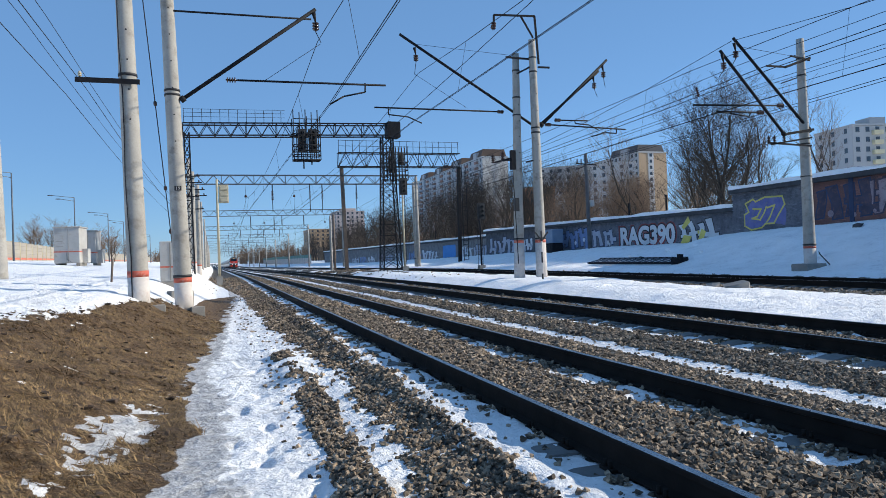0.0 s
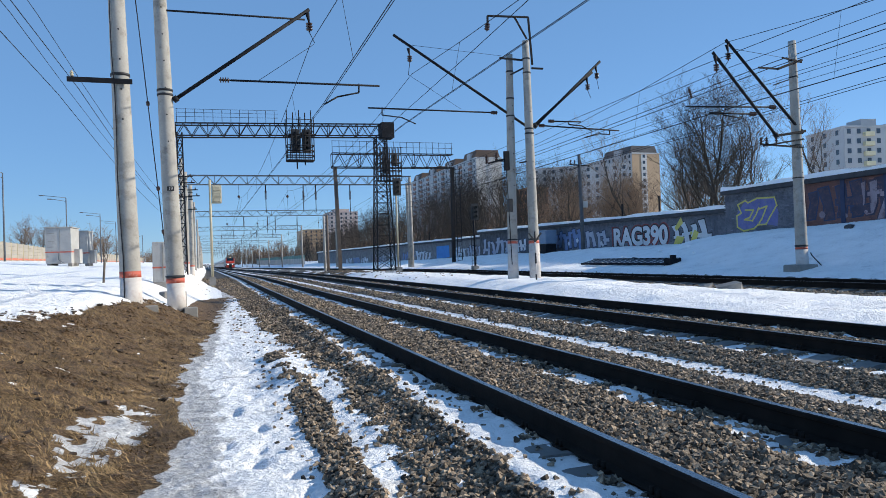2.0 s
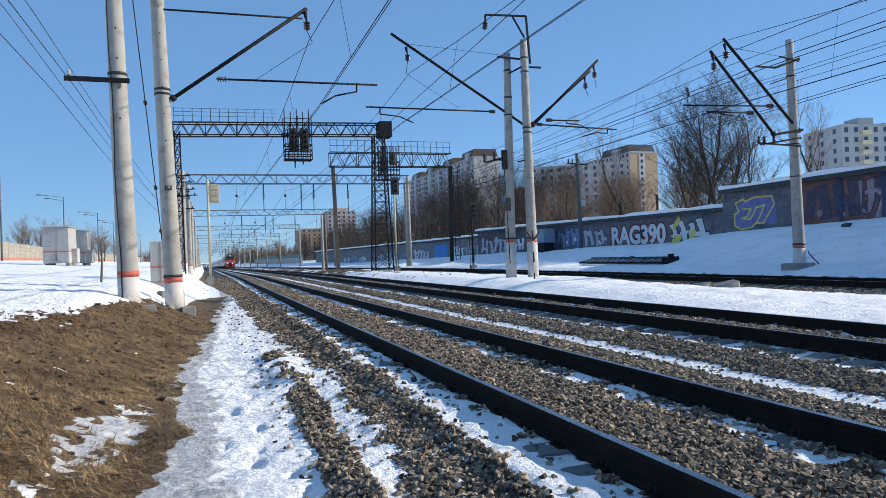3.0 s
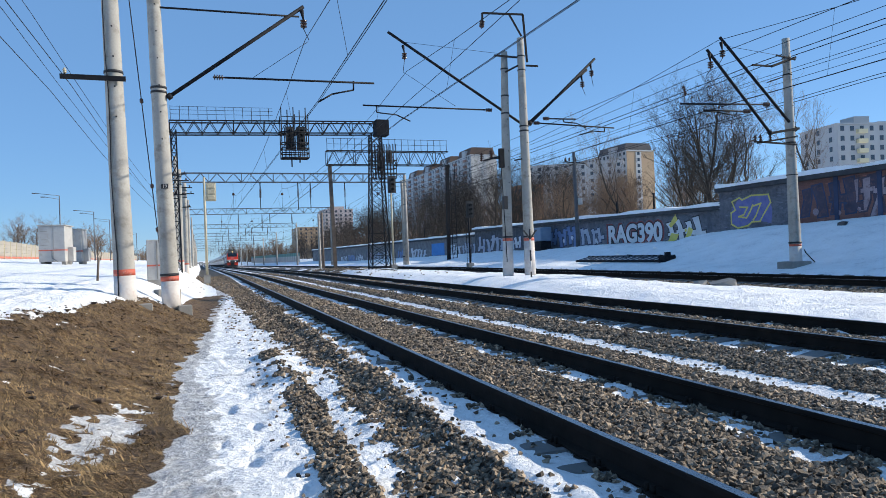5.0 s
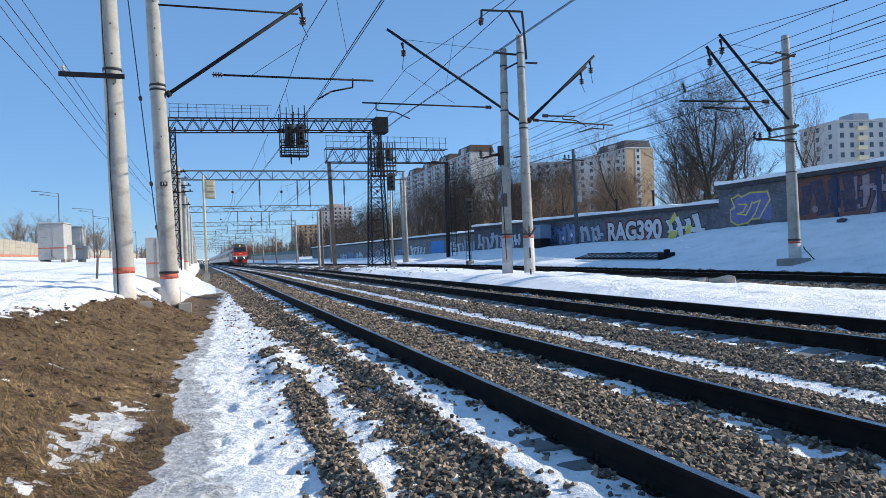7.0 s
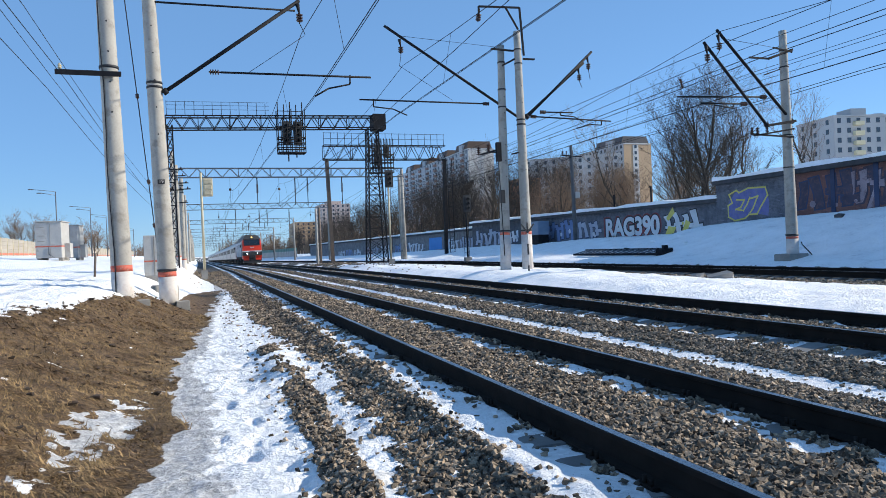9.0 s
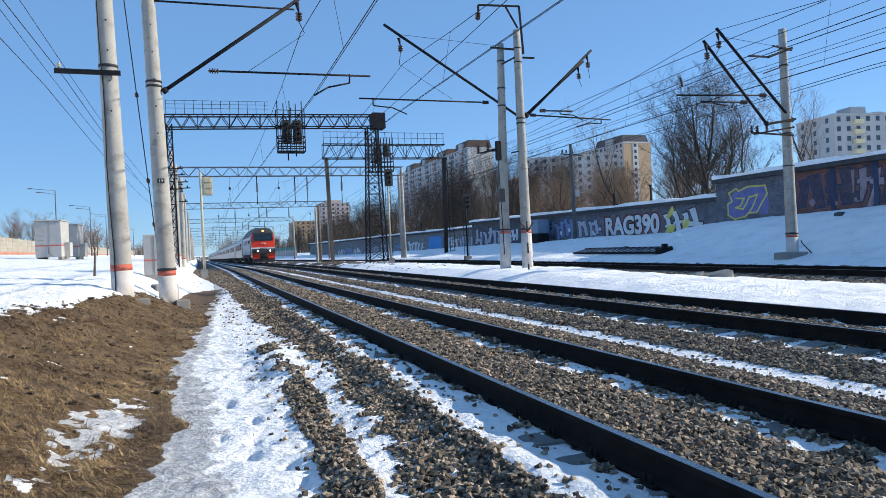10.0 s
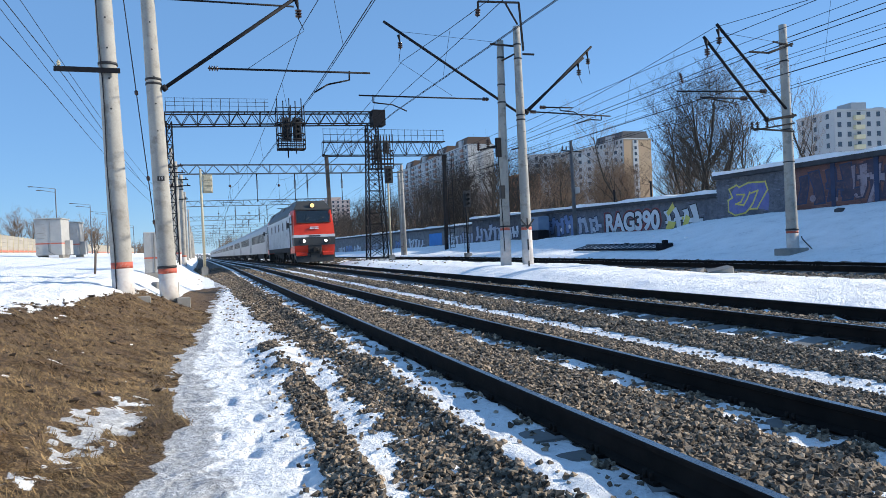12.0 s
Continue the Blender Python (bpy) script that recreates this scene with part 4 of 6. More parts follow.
def make_portals():
    """Grey catenary portals over all the tracks, one after another into the distance."""
    for k in range(9):
        y = 73 + 46.5 * k
        c = bendf(y)
        f0 = fallf(y)
        t = thing("catenary_portal", pose(c, y, f0), "blue-grey lattice catenary portal spanning the tracks", "catenary portal", "catenary portals")
        bm = B()
        truss(bm, (-2.4, 0, 10.2), (21.5, 0, 10.2), .92, .6, 30 if k < 4 else 16, .075, .045)
        part("girder", bm, GREY_STEEL, t)
        for x in (-2.2, 21.4):
            bm = B()
            gz0 = ground_z(x + c, y).item() - f0
            lathe(bm, (x, 0, gz0 - .5), [(0, .24), (10.6 - gz0, .16)], 16)
            part("column", bm, CONCRETE, t, "tapered concrete column")
        for x in (5.79, 9.66, 10.96, 14.65)[:4 if k < 5 else 2]:
            string = part("insulator_string", insulator_rod(x), PORCELAIN, t, "long dark hanging insulator string")
            part("hanger_rod", tube(B(), (x, 0, 9.3), (x, 0, 8.55), .055, n=6), DARK_STEEL, string)
            part("drop_rod", tube(B(), (x, 0, 7.6), (x, 0, 6.35), .038, n=6), DARK_STEEL, string)
        for x in (3.1, 8.0, 18.3):
            bm = B()
            tube(bm, (x - .9, 0, 6.35), (x + .9, 0, 6.35), .02, n=6)
            part("cross_wire", bm, WIRE, t)
            part("dropper_insulator", lathe(B(), (x, 0, 7.9), [(0, .03), (.04, .13), (.2, .13), (.3, .03)], 8), PORCELAIN, t)
            part("dropper", tube(B(), (x, 0, 6.35), (x, 0, 9.3), .012, n=5), WIRE, t)
    # more poles close behind the left pair
    for x, y, h, r in ((-2.6, 61, 11, .2), (-2.2, 66, 10, .17), (-1.9, 80, 9, .17), (-1.7, 96, 9, .17), (-1.9, 140, 9.5, .18), (-2.3, 187, 9.5, .18)):
        z = ground_z(x + bendf(y), y).item()
        concrete_pole(x + bendf(y), y, z, h, r + .04, r - .04, "concrete pole in the row beside the tracks", None, (.005, 0))
    for x, y, h in ((-1.62, 57, 7.9), (-1.32, 60, 7.4)):
        z = ground_z(x, y).item()
        concrete_pole(x, y, z, h, .2, .15, "weathered pole with dark cross arms close to the signal bridge", (.7, .82), (.004, 0), rings=((h - 1.2, .06), (h - .6, .06)))
        t = thing("pole_bracket", pose(x, y, z + h - .9), "dark cross arms with pin insulators near the pole top", "cross arm")
        for dz, w in ((0, .75), (.5, .6), (-1.1, .5)):
            part("bar", beam(B(), (-w, -.22, dz), (w, -.22, dz + .03), .08), DARK_STEEL, t)
            for sx in (-.8, .7):
                bm = B()
                insulator(bm, (w * sx, -.22, dz + .04), (0, 0, 1), 2, .07, .07)
                part("pin_insulator", bm, PORCELAIN, t)
    concrete_pole(21.6, 74.5, .35, 9.2, .24, .15, "slanting concrete pole on the snowy bank", None, (-.01, .01), rings=((.5, .1),))
    concrete_pole(14.75, 92, -.4, 7.4, .2, .14, "concrete pole between the tracks", None)
    t = thing("line_pole", pose(28.0, 47.4, 1.0), "dark slim pole with cross bars in front of the wall", "pole")
    bm = B()
    lathe(bm, (0, 0, -.4), [(0, .17), (8.2, .12)], 14, (0, .02, 1))
    part("shaft", bm, DARK_POLE, t)
    bm = B()
    beam(bm, (-.9, .1, 7.0), (.9, .1, 6.9), .09)
    beam(bm, (-.7, .1, 6.6), (.1, .1, 6.9), .06)
    part("cross_bar", bm, DARK_STEEL, t)
    for x in (-.8, -.45, .1):
        bm = B()
        insulator(bm, (x, .1, 7.05), (0, 0, 1), 3, .09, .09)
        part("pin_insulator", bm, PORCELAIN, t)
    bm = B()
    bevel(box(bm, .12, .5, -.1, .2, 3.6, 4.1), .03)
    part("lamp_box", bm, CABINET, t)


def make_signals():
    t = thing("colour_light_signal", pose(.19, 47, -.05), "tall beige signal post with the back of a lamp box", "railway signal", "railway signals")
    bm = B()
    lathe(bm, (0, 0, -.3), [(0, .09), (7.0, .075)], 12)
    part("post", bm, BEIGE_PAINT, t)
    bm = B()
    bevel(box(bm, .1, .72, -.05, .2, 5.15, 6.35), .05, 2)
    back = part("lamp_box", bm, BEIGE_PAINT, t, "beige metal lamp housing seen from behind")
    for i in range(3):
        bm = B()
        bevel(box(bm, .17, .65, -.09, -.04, 5.24 + .37 * i, 5.53 + .37 * i), .03)
        part("hatch", bm, BEIGE_PAINT, back)
    bm = B()
    box(bm, -.2, .2, -.2, .2, -.2, .35)
    part("base", bm, BLOCK, t)
    for x, y, h, n, mt in ((14.1, 52, 7.1, 3, BEIGE_PAINT), (20.6, 52, 5.2, 3, DARK_STEEL)):
        z = ground_z(x, y).item()
        t = thing("colour_light_signal", pose(x, y, z), "signal post with a black lamp head", "railway signal", "railway signals")
        bm = B()
        lathe(bm, (0, 0, -.3), [(0, .08), (h, .07)], 12)
        part("post", bm, mt, t)
        signal_head(t, (0, -.2, h - .5), n)
        bm = B()
        box(bm, -.25, .25, -.25, .25, -.2, .3)
        part("base", bm, BLOCK, t)
        bm = B()
        for sx in (-.2, .2):
            beam(bm, (sx, .15, 0), (sx, .15, h - 1), .03)
        for i in range(int(h / .45)):
            beam(bm, (-.2, .15, .3 + .42 * i), (.2, .15, .3 + .42 * i), .025)
        part("ladder", bm, DARK_STEEL, t)
    t = thing("brown_mast", pose(13.2, 80, -.3), "plain brown mast beside the second track", "mast")
    bm = B()
    lathe(bm, (0, 0, -.3), [(0, .17), (7.0, .14)], 12)
    part("shaft", bm, BROWN_STEEL, t)


# ---- overhead wires ----
def make_wires():
    supports = [-29, 21, 73, 119.5, 166, 212.5, 259, 305.5, 352, 398.5, 445]
    for name, mid, at_y, low, up, sway in (("first", RAIL_A + GAUGE / 2, 21.0, 5.96, 1.9, .3), ("second", RAIL_B + GAUGE / 2, 26.5, 6.55, 2.05, -.42), ("far", RAIL_C + GAUGE / 2, 20.4, 6.1, 2.6, -.5)):
        ys = [s if s != 21 else at_y for s in supports]
        t = thing("contact_line", pose(0, 0, 0), "sagging messenger wire with droppers over a contact wire, " + name + " track", "overhead wire", "contact lines")
        con, mes = [], []
        for i, (a, b) in enumerate(zip(ys, ys[1:])):
            za, zb = (sway, -sway) if i % 2 else (-sway, sway)
            pa, pb = Vector((mid + bendf(a) + za, a, low + fallf(a))), Vector((mid + bendf(b) + zb, b, low + fallf(b)))
            con += [pa, pb]
            ma, mb = Vector((mid + bendf(a), a, low + up + fallf(a))), Vector((mid + bendf(b), b, low + up + fallf(b)))
            run = sag(ma, mb, up * .55, 10)
            mes += run
            bm = B()
            for j in (1, 3, 5, 7, 9):
                p = run[j]
                tube(bm, p, pa.lerp(pb, j / 10), .006, n=4, caps=False)
            part("dropper", bm, WIRE, t)
        wire_run("contact_wire", con, .011, "", t)
        wire_run("second_contact_wire", [p + Vector((.05, 0, 0)) for p in con], .009, "", t)
        wire_run("messenger_wire", mes, .011, "", t)
    # feeder and supply lines
    for x0, z0, x1, z1, x2, z2, r in ((11.4, 10.55, 11.4, 10.5, 11.5, 9.6, .016), (19.9, 8.3, 19.9, 8.3, 20.3, 7.9, .011), (22.0, 8.7, 22.0, 8.6, 21.6, 8.2, .017), (22.0, 8.5, 22.0, 8.4, 21.6, 8.0, .017),
                                     (21.6, 7.85, 21.6, 7.8, 21.5, 7.5, .010), (21.4, 7.65, 21.4, 7.6, 21.4, 7.3, .010), (21.7, 7.45, 21.7, 7.4, 21.6, 7.1, .010), (17.75, 8.15, 17.75, 8.0, 18.0, 8.4, .012),
                                     (28.1, 8.35, 28.1, 8.3, 28.1, 8.4, .016), (27.9, 8.1, 27.9, 8.1, 27.8, 8.2, .016)):
        pts = sag((x0, -29, z0), (x1, 22, z1), .12) + sag((x1, 22, z1), (x2 + bendf(75), 75, z2), .3)
        for k in range(1, 8):
            a, b = 75 + 46.5 * (k - 1), 75 + 46.5 * k
            pts += sag((x2 + bendf(a), a, z2 + fallf(a)), (x2 + bendf(b), b, z2 + fallf(b)), .5)
        wire_run("feeder_wire", pts, r, "dark supply line slung from pole to pole")
    for x, z, r in ((-3.6, 5.75, .009), (-4.6, 7.75, .009), (-3.12, 5.92, .009), (-4.0, 7.77, .009)):
        pts = sag((x, -25, z), (x, 20, z), .1) + sag((x, 20, z), (x + .5, 73, z - .3), .5) + sag((x + .5, 73, z - .3), (-2.2 + bendf(119.5), 119.5, 7.6 + .12 * z), .5)
        wire_run("line_wire", pts, r, "thin dark line wire beside the railway")


# ---- trees ----
def grow(rng, height, spread, trunk_r, limbs, levels, twist=.34, first=.25):
    """Tapered segments (from, to, radius, radius, level) of a bare tree."""
    segs = []

    def shoot(p, d, length, r, level):
        n = max(2, int(5 - level))
        pts, dd = [Vector(p)], Vector(d)
        for i in range(n):
            dd = (dd + Vector(rng.normal(0, twist * .5, 3)) + Vector((0, 0, .10 if level else .05))).normalized()
            pts.append(pts[-1] + dd * (length / n))
        for i in range(n):
            segs.append((pts[i], pts[i + 1], r * (1 - .75 * i / n), r * (1 - .75 * (i + 1) / n), level))
        if level >= levels:
            return
        kids = limbs[level]
        for k in range(kids):
            f = first + (1 - first) * (k + rng.uniform(0, 1)) / kids if level == 0 else .25 + .75 * (k + rng.uniform(0, 1)) / kids
            i = min(n - 1, int(f * n))
            base = pts[i].lerp(pts[i + 1], f * n - i)
            side = Vector(rng.normal(0, 1, 3))
            side.z = abs(side.z) * .4
            nd = (dd * (.55 + .2 * rng.uniform()) + side.normalized() * spread).normalized()
            shoot(base, nd, length * rng.uniform(.32, .55) * (1.15 - .5 * f if level == 0 else 1), max(.006, r * (1 - .75 * f) * .55), level + 1)
    shoot((0, 0, -.3), (rng.normal(0, .04), rng.normal(0, .04), 1), height, trunk_r, 0)
    return segs


def limbs_mesh(name, segs, material, sides):
    n = len(segs)
    p, q = np.array([s[0][:] for s in segs]), np.array([s[1][:] for s in segs])
    r0, r1 = np.array([s[2] for s in segs]), np.array([s[3] for s in segs])
    d = q - p
    d /= np.linalg.norm(d, axis=1)[:, None] + 1e-9
    ref = np.where(np.abs(d[:, 2:3]) < .9, np.array([[0, 0, 1.0]]), np.array([[0, 1.0, 0]]))
    s = np.cross(d, ref)
    s /= np.linalg.norm(s, axis=1)[:, None] + 1e-9
    u = np.cross(s, d)
    v = []
    for k in range(sides):
        a = 2 * math.pi * k / sides
        o = s * math.cos(a) + u * math.sin(a)
        v.append(p + o * r0[:, None])
    for k in range(sides):
        a = 2 * math.pi * k / sides
        o = s * math.cos(a) + u * math.sin(a)
        v.append(q + o * r1[:, None])
    verts = np.stack(v, 1).reshape(-1, 3)
    idx = np.array([[k, (k + 1) % sides, sides + (k + 1) % sides, sides + k] for k in range(sides)])
    faces = (idx[None] + (np.arange(n) * 2 * sides)[:, None, None]).reshape(-1, 4)
    return from_arrays(name, verts, faces, material, sides > 3)


def tree(x, y, seed, height, spread, trunk_r, limbs, levels, label, group, twig=TWIG, first=.25):
    rng = np.random.default_rng(seed)
    segs = grow(rng, height, spread, trunk_r, limbs, levels, first=first)
    t = thing("bare_tree", pose(x, y, ground_z(x, y, False).item()), label, "tree", group)
    ob = new("trunk", limbs_mesh("trunk", [s for s in segs if s[4] <= 1], BARK, 6))
    ob.parent = t
    ob = new("crown", limbs_mesh("crown", [s for s in segs if s[4] > 1], twig, 3))
    ob.parent = t
    return t


def make_trees():
    big = "tall leafless tree with dark spreading limbs behind the wall"
    a = tree(37.5, 44.5, 11, 10.6, .95, .2, (17, 9, 7, 5), 4, big, "tall bare trees", TWIG_DARK, .16)
    b = tree(38.3, 47.2, 12, 9.2, 1.0, .15, (17, 9, 7, 4), 4, big, "tall bare trees", TWIG_DARK, .16)
    for x, y, rz, src in ((38.6, 43.6, 140, a), (37.8, 40.6, 70, b), (41.0, 50.5, 200, b)):
        copy_thing(src, pose(x, y, ground_z(x, y, False).item() - (0 if src is a else .9), 0, 0, rz))
    s = tree(46.0, 38.5, 21, 10.5, .5, .13, (14, 7, 5, 3), 4, "slender pale leafless tree behind the garages", "slender bare trees", TWIG, .2)
    for x, y, rz in ((44, 45, 60), (47.5, 33.0, 150), (42, 52, 250), (39, 55, 20)):
        copy_thing(s, pose(x, y, ground_z(x, y, False).item(), 0, 0, rz))
    kinds = [tree(41, 62, 31, 6.6, .8, .12, (18, 10, 6, 3), 4, "leafless brown tree behind the low wall", "brown trees along the wall", TWIG),
             tree(43, 71, 32, 5.4, .9, .1, (20, 11, 6, 3), 4, "leafless brown tree behind the low wall", "brown trees along the wall", TWIG),
             tree(45, 80, 33, 8.2, .7, .13, (17, 9, 6, 3), 4, "leafless brown tree behind the low wall", "brown trees along the wall", TWIG)]
    rng = random.Random(5)
    for i in range(84):
        y = 56 + 250 * (i / 84) ** 1.4 + rng.uniform(-3, 3)
        x = 38 + rng.uniform(0, 14) + .06 * (y - 58) + (bendf(y) if y > 100 else 0)
        copy_thing(kinds[i % 3], pose(x, y, ground_z(x, y, False).item() - rng.uniform(0, .5), 0, 0, rng.uniform(0, 360)))
    woods = tree(46, 120, 34, 11.0, .6, .2, (18, 10, 6, 3), 4, "tall leafless tree in the belt behind the far garages", "woods behind the far garages", TWIG_DARK)
    for i in range(96):
        y = 84 + 270 * (i / 96) ** 1.5 + rng.uniform(-4, 4)
        x = 36 + rng.uniform(0, 20) + .03 * (y - 84)
        copy_thing(woods, pose(x, y, ground_z(x, y, False).item() - rng.uniform(0, 2), 0, 0, rng.uniform(0, 360)))
    for i in range(16):
        y = 240 + 22 * i
        x = 22 + rng.uniform(-3, 6) + .35 * bendf(y) * 0 + .02 * (y - 240)
        copy_thing(kinds[i % 3], pose(x + rng.uniform(0, 12), y, .2, 0, 0, rng.uniform(0, 360)))
    left = tree(-29.5, 132, 41, 6.2, .9, .1, (14, 9, 7), 3, "leafless tree behind the barrier", "trees behind the barrier", TWIG)
    for x, y in ((-26, 128), (-28, 131), (-30.5, 136), (-25, 134), (-27, 138), (-21.5, 146), (-20, 150), (-18.5, 143), (-23, 152), (-17, 157), (-24, 141), (-20.6, 158), (-22, 164), (-18, 168)):
        copy_thing(left, pose(x, y, ground_z(x, y, False).item() - rng.uniform(.2, 1.2), 0, 0, rng.uniform(0, 360)))
    for x, y in ((-23, 92), (-26, 88), (-25, 97), (-29, 96), (-18, 118), (-17, 112), (-18.5, 101), (-15.5, 128), (-16, 140), (-14.5, 150), (-18, 160), (-14, 175), (-13, 200), (-31, 110), (-16.8, 121)):
        copy_thing(left, pose(x * 1.15 - 8, y + 34, ground_z(x, y, False).item() + .3, 0, 0, rng.uniform(0, 360)))
    # distant belt of woods
    bm_r = np.random.default_rng(9)
    segs = []
    for i in range(1500):
        y = bm_r.uniform(330, 640)
        x = bm_r.uniform(12, 120) if i % 4 else bm_r.uniform(-70, -22)
        h = bm_r.uniform(6, 11)
        base = Vector((x, y, 0))
        segs.append((base, base + Vector((bm_r.normal(0, .3), 0, h)), .16, .03, 0))
        for _ in range(9):
            f = bm_r.uniform(.2, .95)
            p = base + Vector((0, 0, h * f))
            segs.append((p, p + Vector((bm_r.normal(0, 1.2), bm_r.normal(0, 1.2), bm_r.uniform(.6, 2.2))), .07, .015, 1))
    tagged(new("distant_woods", limbs_mesh("distant_woods", segs, TWIG, 3)), "belt of leafless brown woods in the distance", "woods", kind="stuff")


# ---- buildings ----
def slab_block(name, x, y, z, rz, wx, ly, h, floors, side_cols, end_cols, wall_mat, end_mat, roof_mat, label, balconies=None, balcony_mat=None, mansard=0.0, end_panels=(), crown=()):
    """A block of flats: near corner at the origin, long side along y facing -x, gable facing -y."""
    t = thing(name, pose(x, y, z, 0, 0, rz), label, "apartment building", "apartment buildings")
    bm = B()
    box(bm, 0, wx, 0, ly, -3, h)
    part("wall", bm, wall_mat, t)
    bm = B()
    box(bm, .1, wx - .1, -.12, -.004, -3, h - .1)
    part("gable", bm, end_mat, t)
    bm = B()
    box(bm, -.25, wx + .25, -.35, ly + .25, h, h + .5)
    part("parapet", bm, wall_mat, t)
    if mansard:
        n = max(1, int(ly / 26))
        for i in range(n):
            y0 = ly * i / n + 1.5
            bm = B()
            prism(bm, [(0, 0), (1.2, mansard), (wx - 1.2, mansard), (wx, 0)], y0, y0 + ly / n * .55)
            o = part("roof", bm, roof_mat, t, "dark pitched roof storey")
            o.location.z = h + .4
            bm = B()
            box(bm, -.6, 2.5, y0 + ly / n * .15, y0 + ly / n * .3, h * .55, h + mansard * .8)
            part("bay_tower", bm, wall_mat, t)
    fh = h / floors
    win = mesh_of("window", box(box(B(), -.05, .12, .15, 1.35, .1, 1.45), -.09, -.04, .07, 1.43, -.02, .06), PANE)
    bal = mesh_of("balcony", bevel(box(B(), -1.1, .0, 0, 2.7, -.2, 1.0), .05), balcony_mat or wall_mat)
    for f in range(floors):
        for c in range(side_cols):
            yy = ly * (c + .5) / side_cols
            if balconies and c % balconies == balconies // 2:
                share("balcony", bal, t, pose(0, yy - 1.3, f * fh + .5))
            share("window", win, t, pose(-.04, yy - .75, f * fh + 1.0))
        for c in range(end_cols):
            xx = wx * (c + .5) / end_cols
            share("window", win, t, pose(xx - .75, -.14, f * fh + 1.0, 0, 0, 90) @ pose(0, -1.5, 0))
    for x0, x1, m2 in end_panels:
        bm = B()
        box(bm, x0, x1, -.3, -.11, -3, h - .3)
        part("gable_strip", bm, m2, t)
    for x0, x1, y0, y1, hh in crown:
        bm = B()
        box(bm, x0, x1, y0, y1, h, h + hh)
        part("roof_house", bm, wall_mat, t)
    return t


def make_buildings():
    slab_block("apartment_building", 177.0, 256, 0, 0, 14.5, 38, 43, 16, 12, 0, PANEL_WHITE, PANEL_TAN, ROOF_DARK, "tall white and tan apartment tower with a dark roof storey", 4, PANEL_WHITE, 3.4,
               end_panels=((4.7, 7.6, PANEL_WHITE),))
    tw = mesh_of("window", box(B(), 0, 1.2, -.05, .05, 0, 1.4), PANE)
    for f in range(16):
        ob = new("gable_window", tw)
        ob.parent = bpy.data.objects["apartment_building"]
        ob.matrix_basis = pose(5.5, -.32, f * 43 / 16 + .9)
    slab_block("apartment_building", 123.0, 305, 0, 0, 13.5, 118, 47.5, 17, 26, 0, PANEL_WHITE, PANEL_GREY, ROOF_BROWN, "long stepped white apartment block with red-brown balconies", 3, BALCONY_RED, 3.8,
               end_panels=((6.0, 8.0, PANEL_WHITE),))
    slab_block("apartment_building", 160.9, 235.1, 0, 55.6, 12, 39, 35.5, 12, 11, 0, PANEL_WHITE, PANEL_WHITE, ROOF_DARK, "plain white panel apartment block among bare trees", 4, PANEL_WHITE)
    slab_block("apartment_building", 176.5, 150, 0, -12, 60, 16.5, 34.5, 12, 3, 19, PANEL_WHITE, PANEL_WHITE, ROOF_DARK, "white panel apartment block with pale yellow balconies", None, BALCONY_YELLOW,
               crown=((8, 13, 3, 9, 3.0), (15, 18, 2, 6, 1.2), (20, 23, 2, 6, 1.2), (27, 30, 2, 6, 1.2)))
    b = bpy.data.objects["apartment_building.003"]
    me = mesh_of("balcony", bevel(box(B(), 0, 3.0, -1.2, 0, -.2, 1.0), .05), BALCONY_YELLOW)
    for f in range(12):
        for x in (6.0, 21.5, 37):
            share("balcony", me, b, pose(x, -.1, f * 34.5 / 12 + .4))
    slab_block("apartment_building", 76, 450, 0, 0, 19, 24, 32, 12, 5, 6, PANEL_PINK, PANEL_PINK, ROOF_DARK, "distant pinkish apartment block", None, PANEL_PINK, crown=((4, 14, 3, 12, 2.5),))
    slab_block("apartment_building", 66, 505, 0, 0, 15, 40, 23, 8, 5, 4, PANEL_TAN, PANEL_TAN, ROOF_DARK, "distant tan apartment block", None, PANEL_TAN)
    slab_block("apartment_building", 118, 240, 0, 0, 9, 12, 26, 8, 3, 3, PANEL_ORANGE, PANEL_ORANGE, ROOF_DARK, "small orange brick house behind bare trees", None, PANEL_ORANGE)


# ---- paint on the walls ----
FACE = (90, 0, -90)        # lettering that faces -x and reads towards -y


def lettering(body, parent, x, y, z, height, width, material, grow_by, depth, shear=0.0, spacing=1.0, name="graffiti_letters", label=""):
    cu = bpy.data.curves.new(name, "FONT")
    cu.body, cu.size, cu.extrude, cu.offset, cu.shear, cu.space_character = body, 1.0, .002, grow_by, shear, spacing
    cu.resolution_u = 5
    cu.materials.append(material)
    tmp = new("t", cu)
    dg = bpy.context.evaluated_depsgraph_get()
    me = bpy.data.meshes.new_from_object(tmp.evaluated_get(dg))
    bpy.data.objects.remove(tmp)
    xs, zs = [v.co.x for v in me.vertices], [v.co.y for v in me.vertices]
    ob = new(name, me)
    ob.parent = parent
    sx, sz = width / (max(xs) - min(xs)), height / (max(zs) - min(zs))
    ob.matrix_basis = pose(x - depth, y, z, *FACE) @ Matrix.Diagonal((sx, sz, 1, 1)) @ Matrix.Translation((-min(xs), -min(zs), 0))
    return tagged(ob, label) if label else ob


def shard(bm, x, y, z, pts, depth):
    """A flat painted shape; pts run along -y and up."""
    a = [bm.verts.new((x - depth, y - p, z + q)) for p, q in pts]
    b = [bm.verts.new((x - depth + .003, y - p, z + q)) for p, q in pts]
    bm.faces.new(a)
    for i in range(len(pts)):
        bm.faces.new((a[i], b[i], b[(i + 1) % len(pts)], a[(i + 1) % len(pts)]))


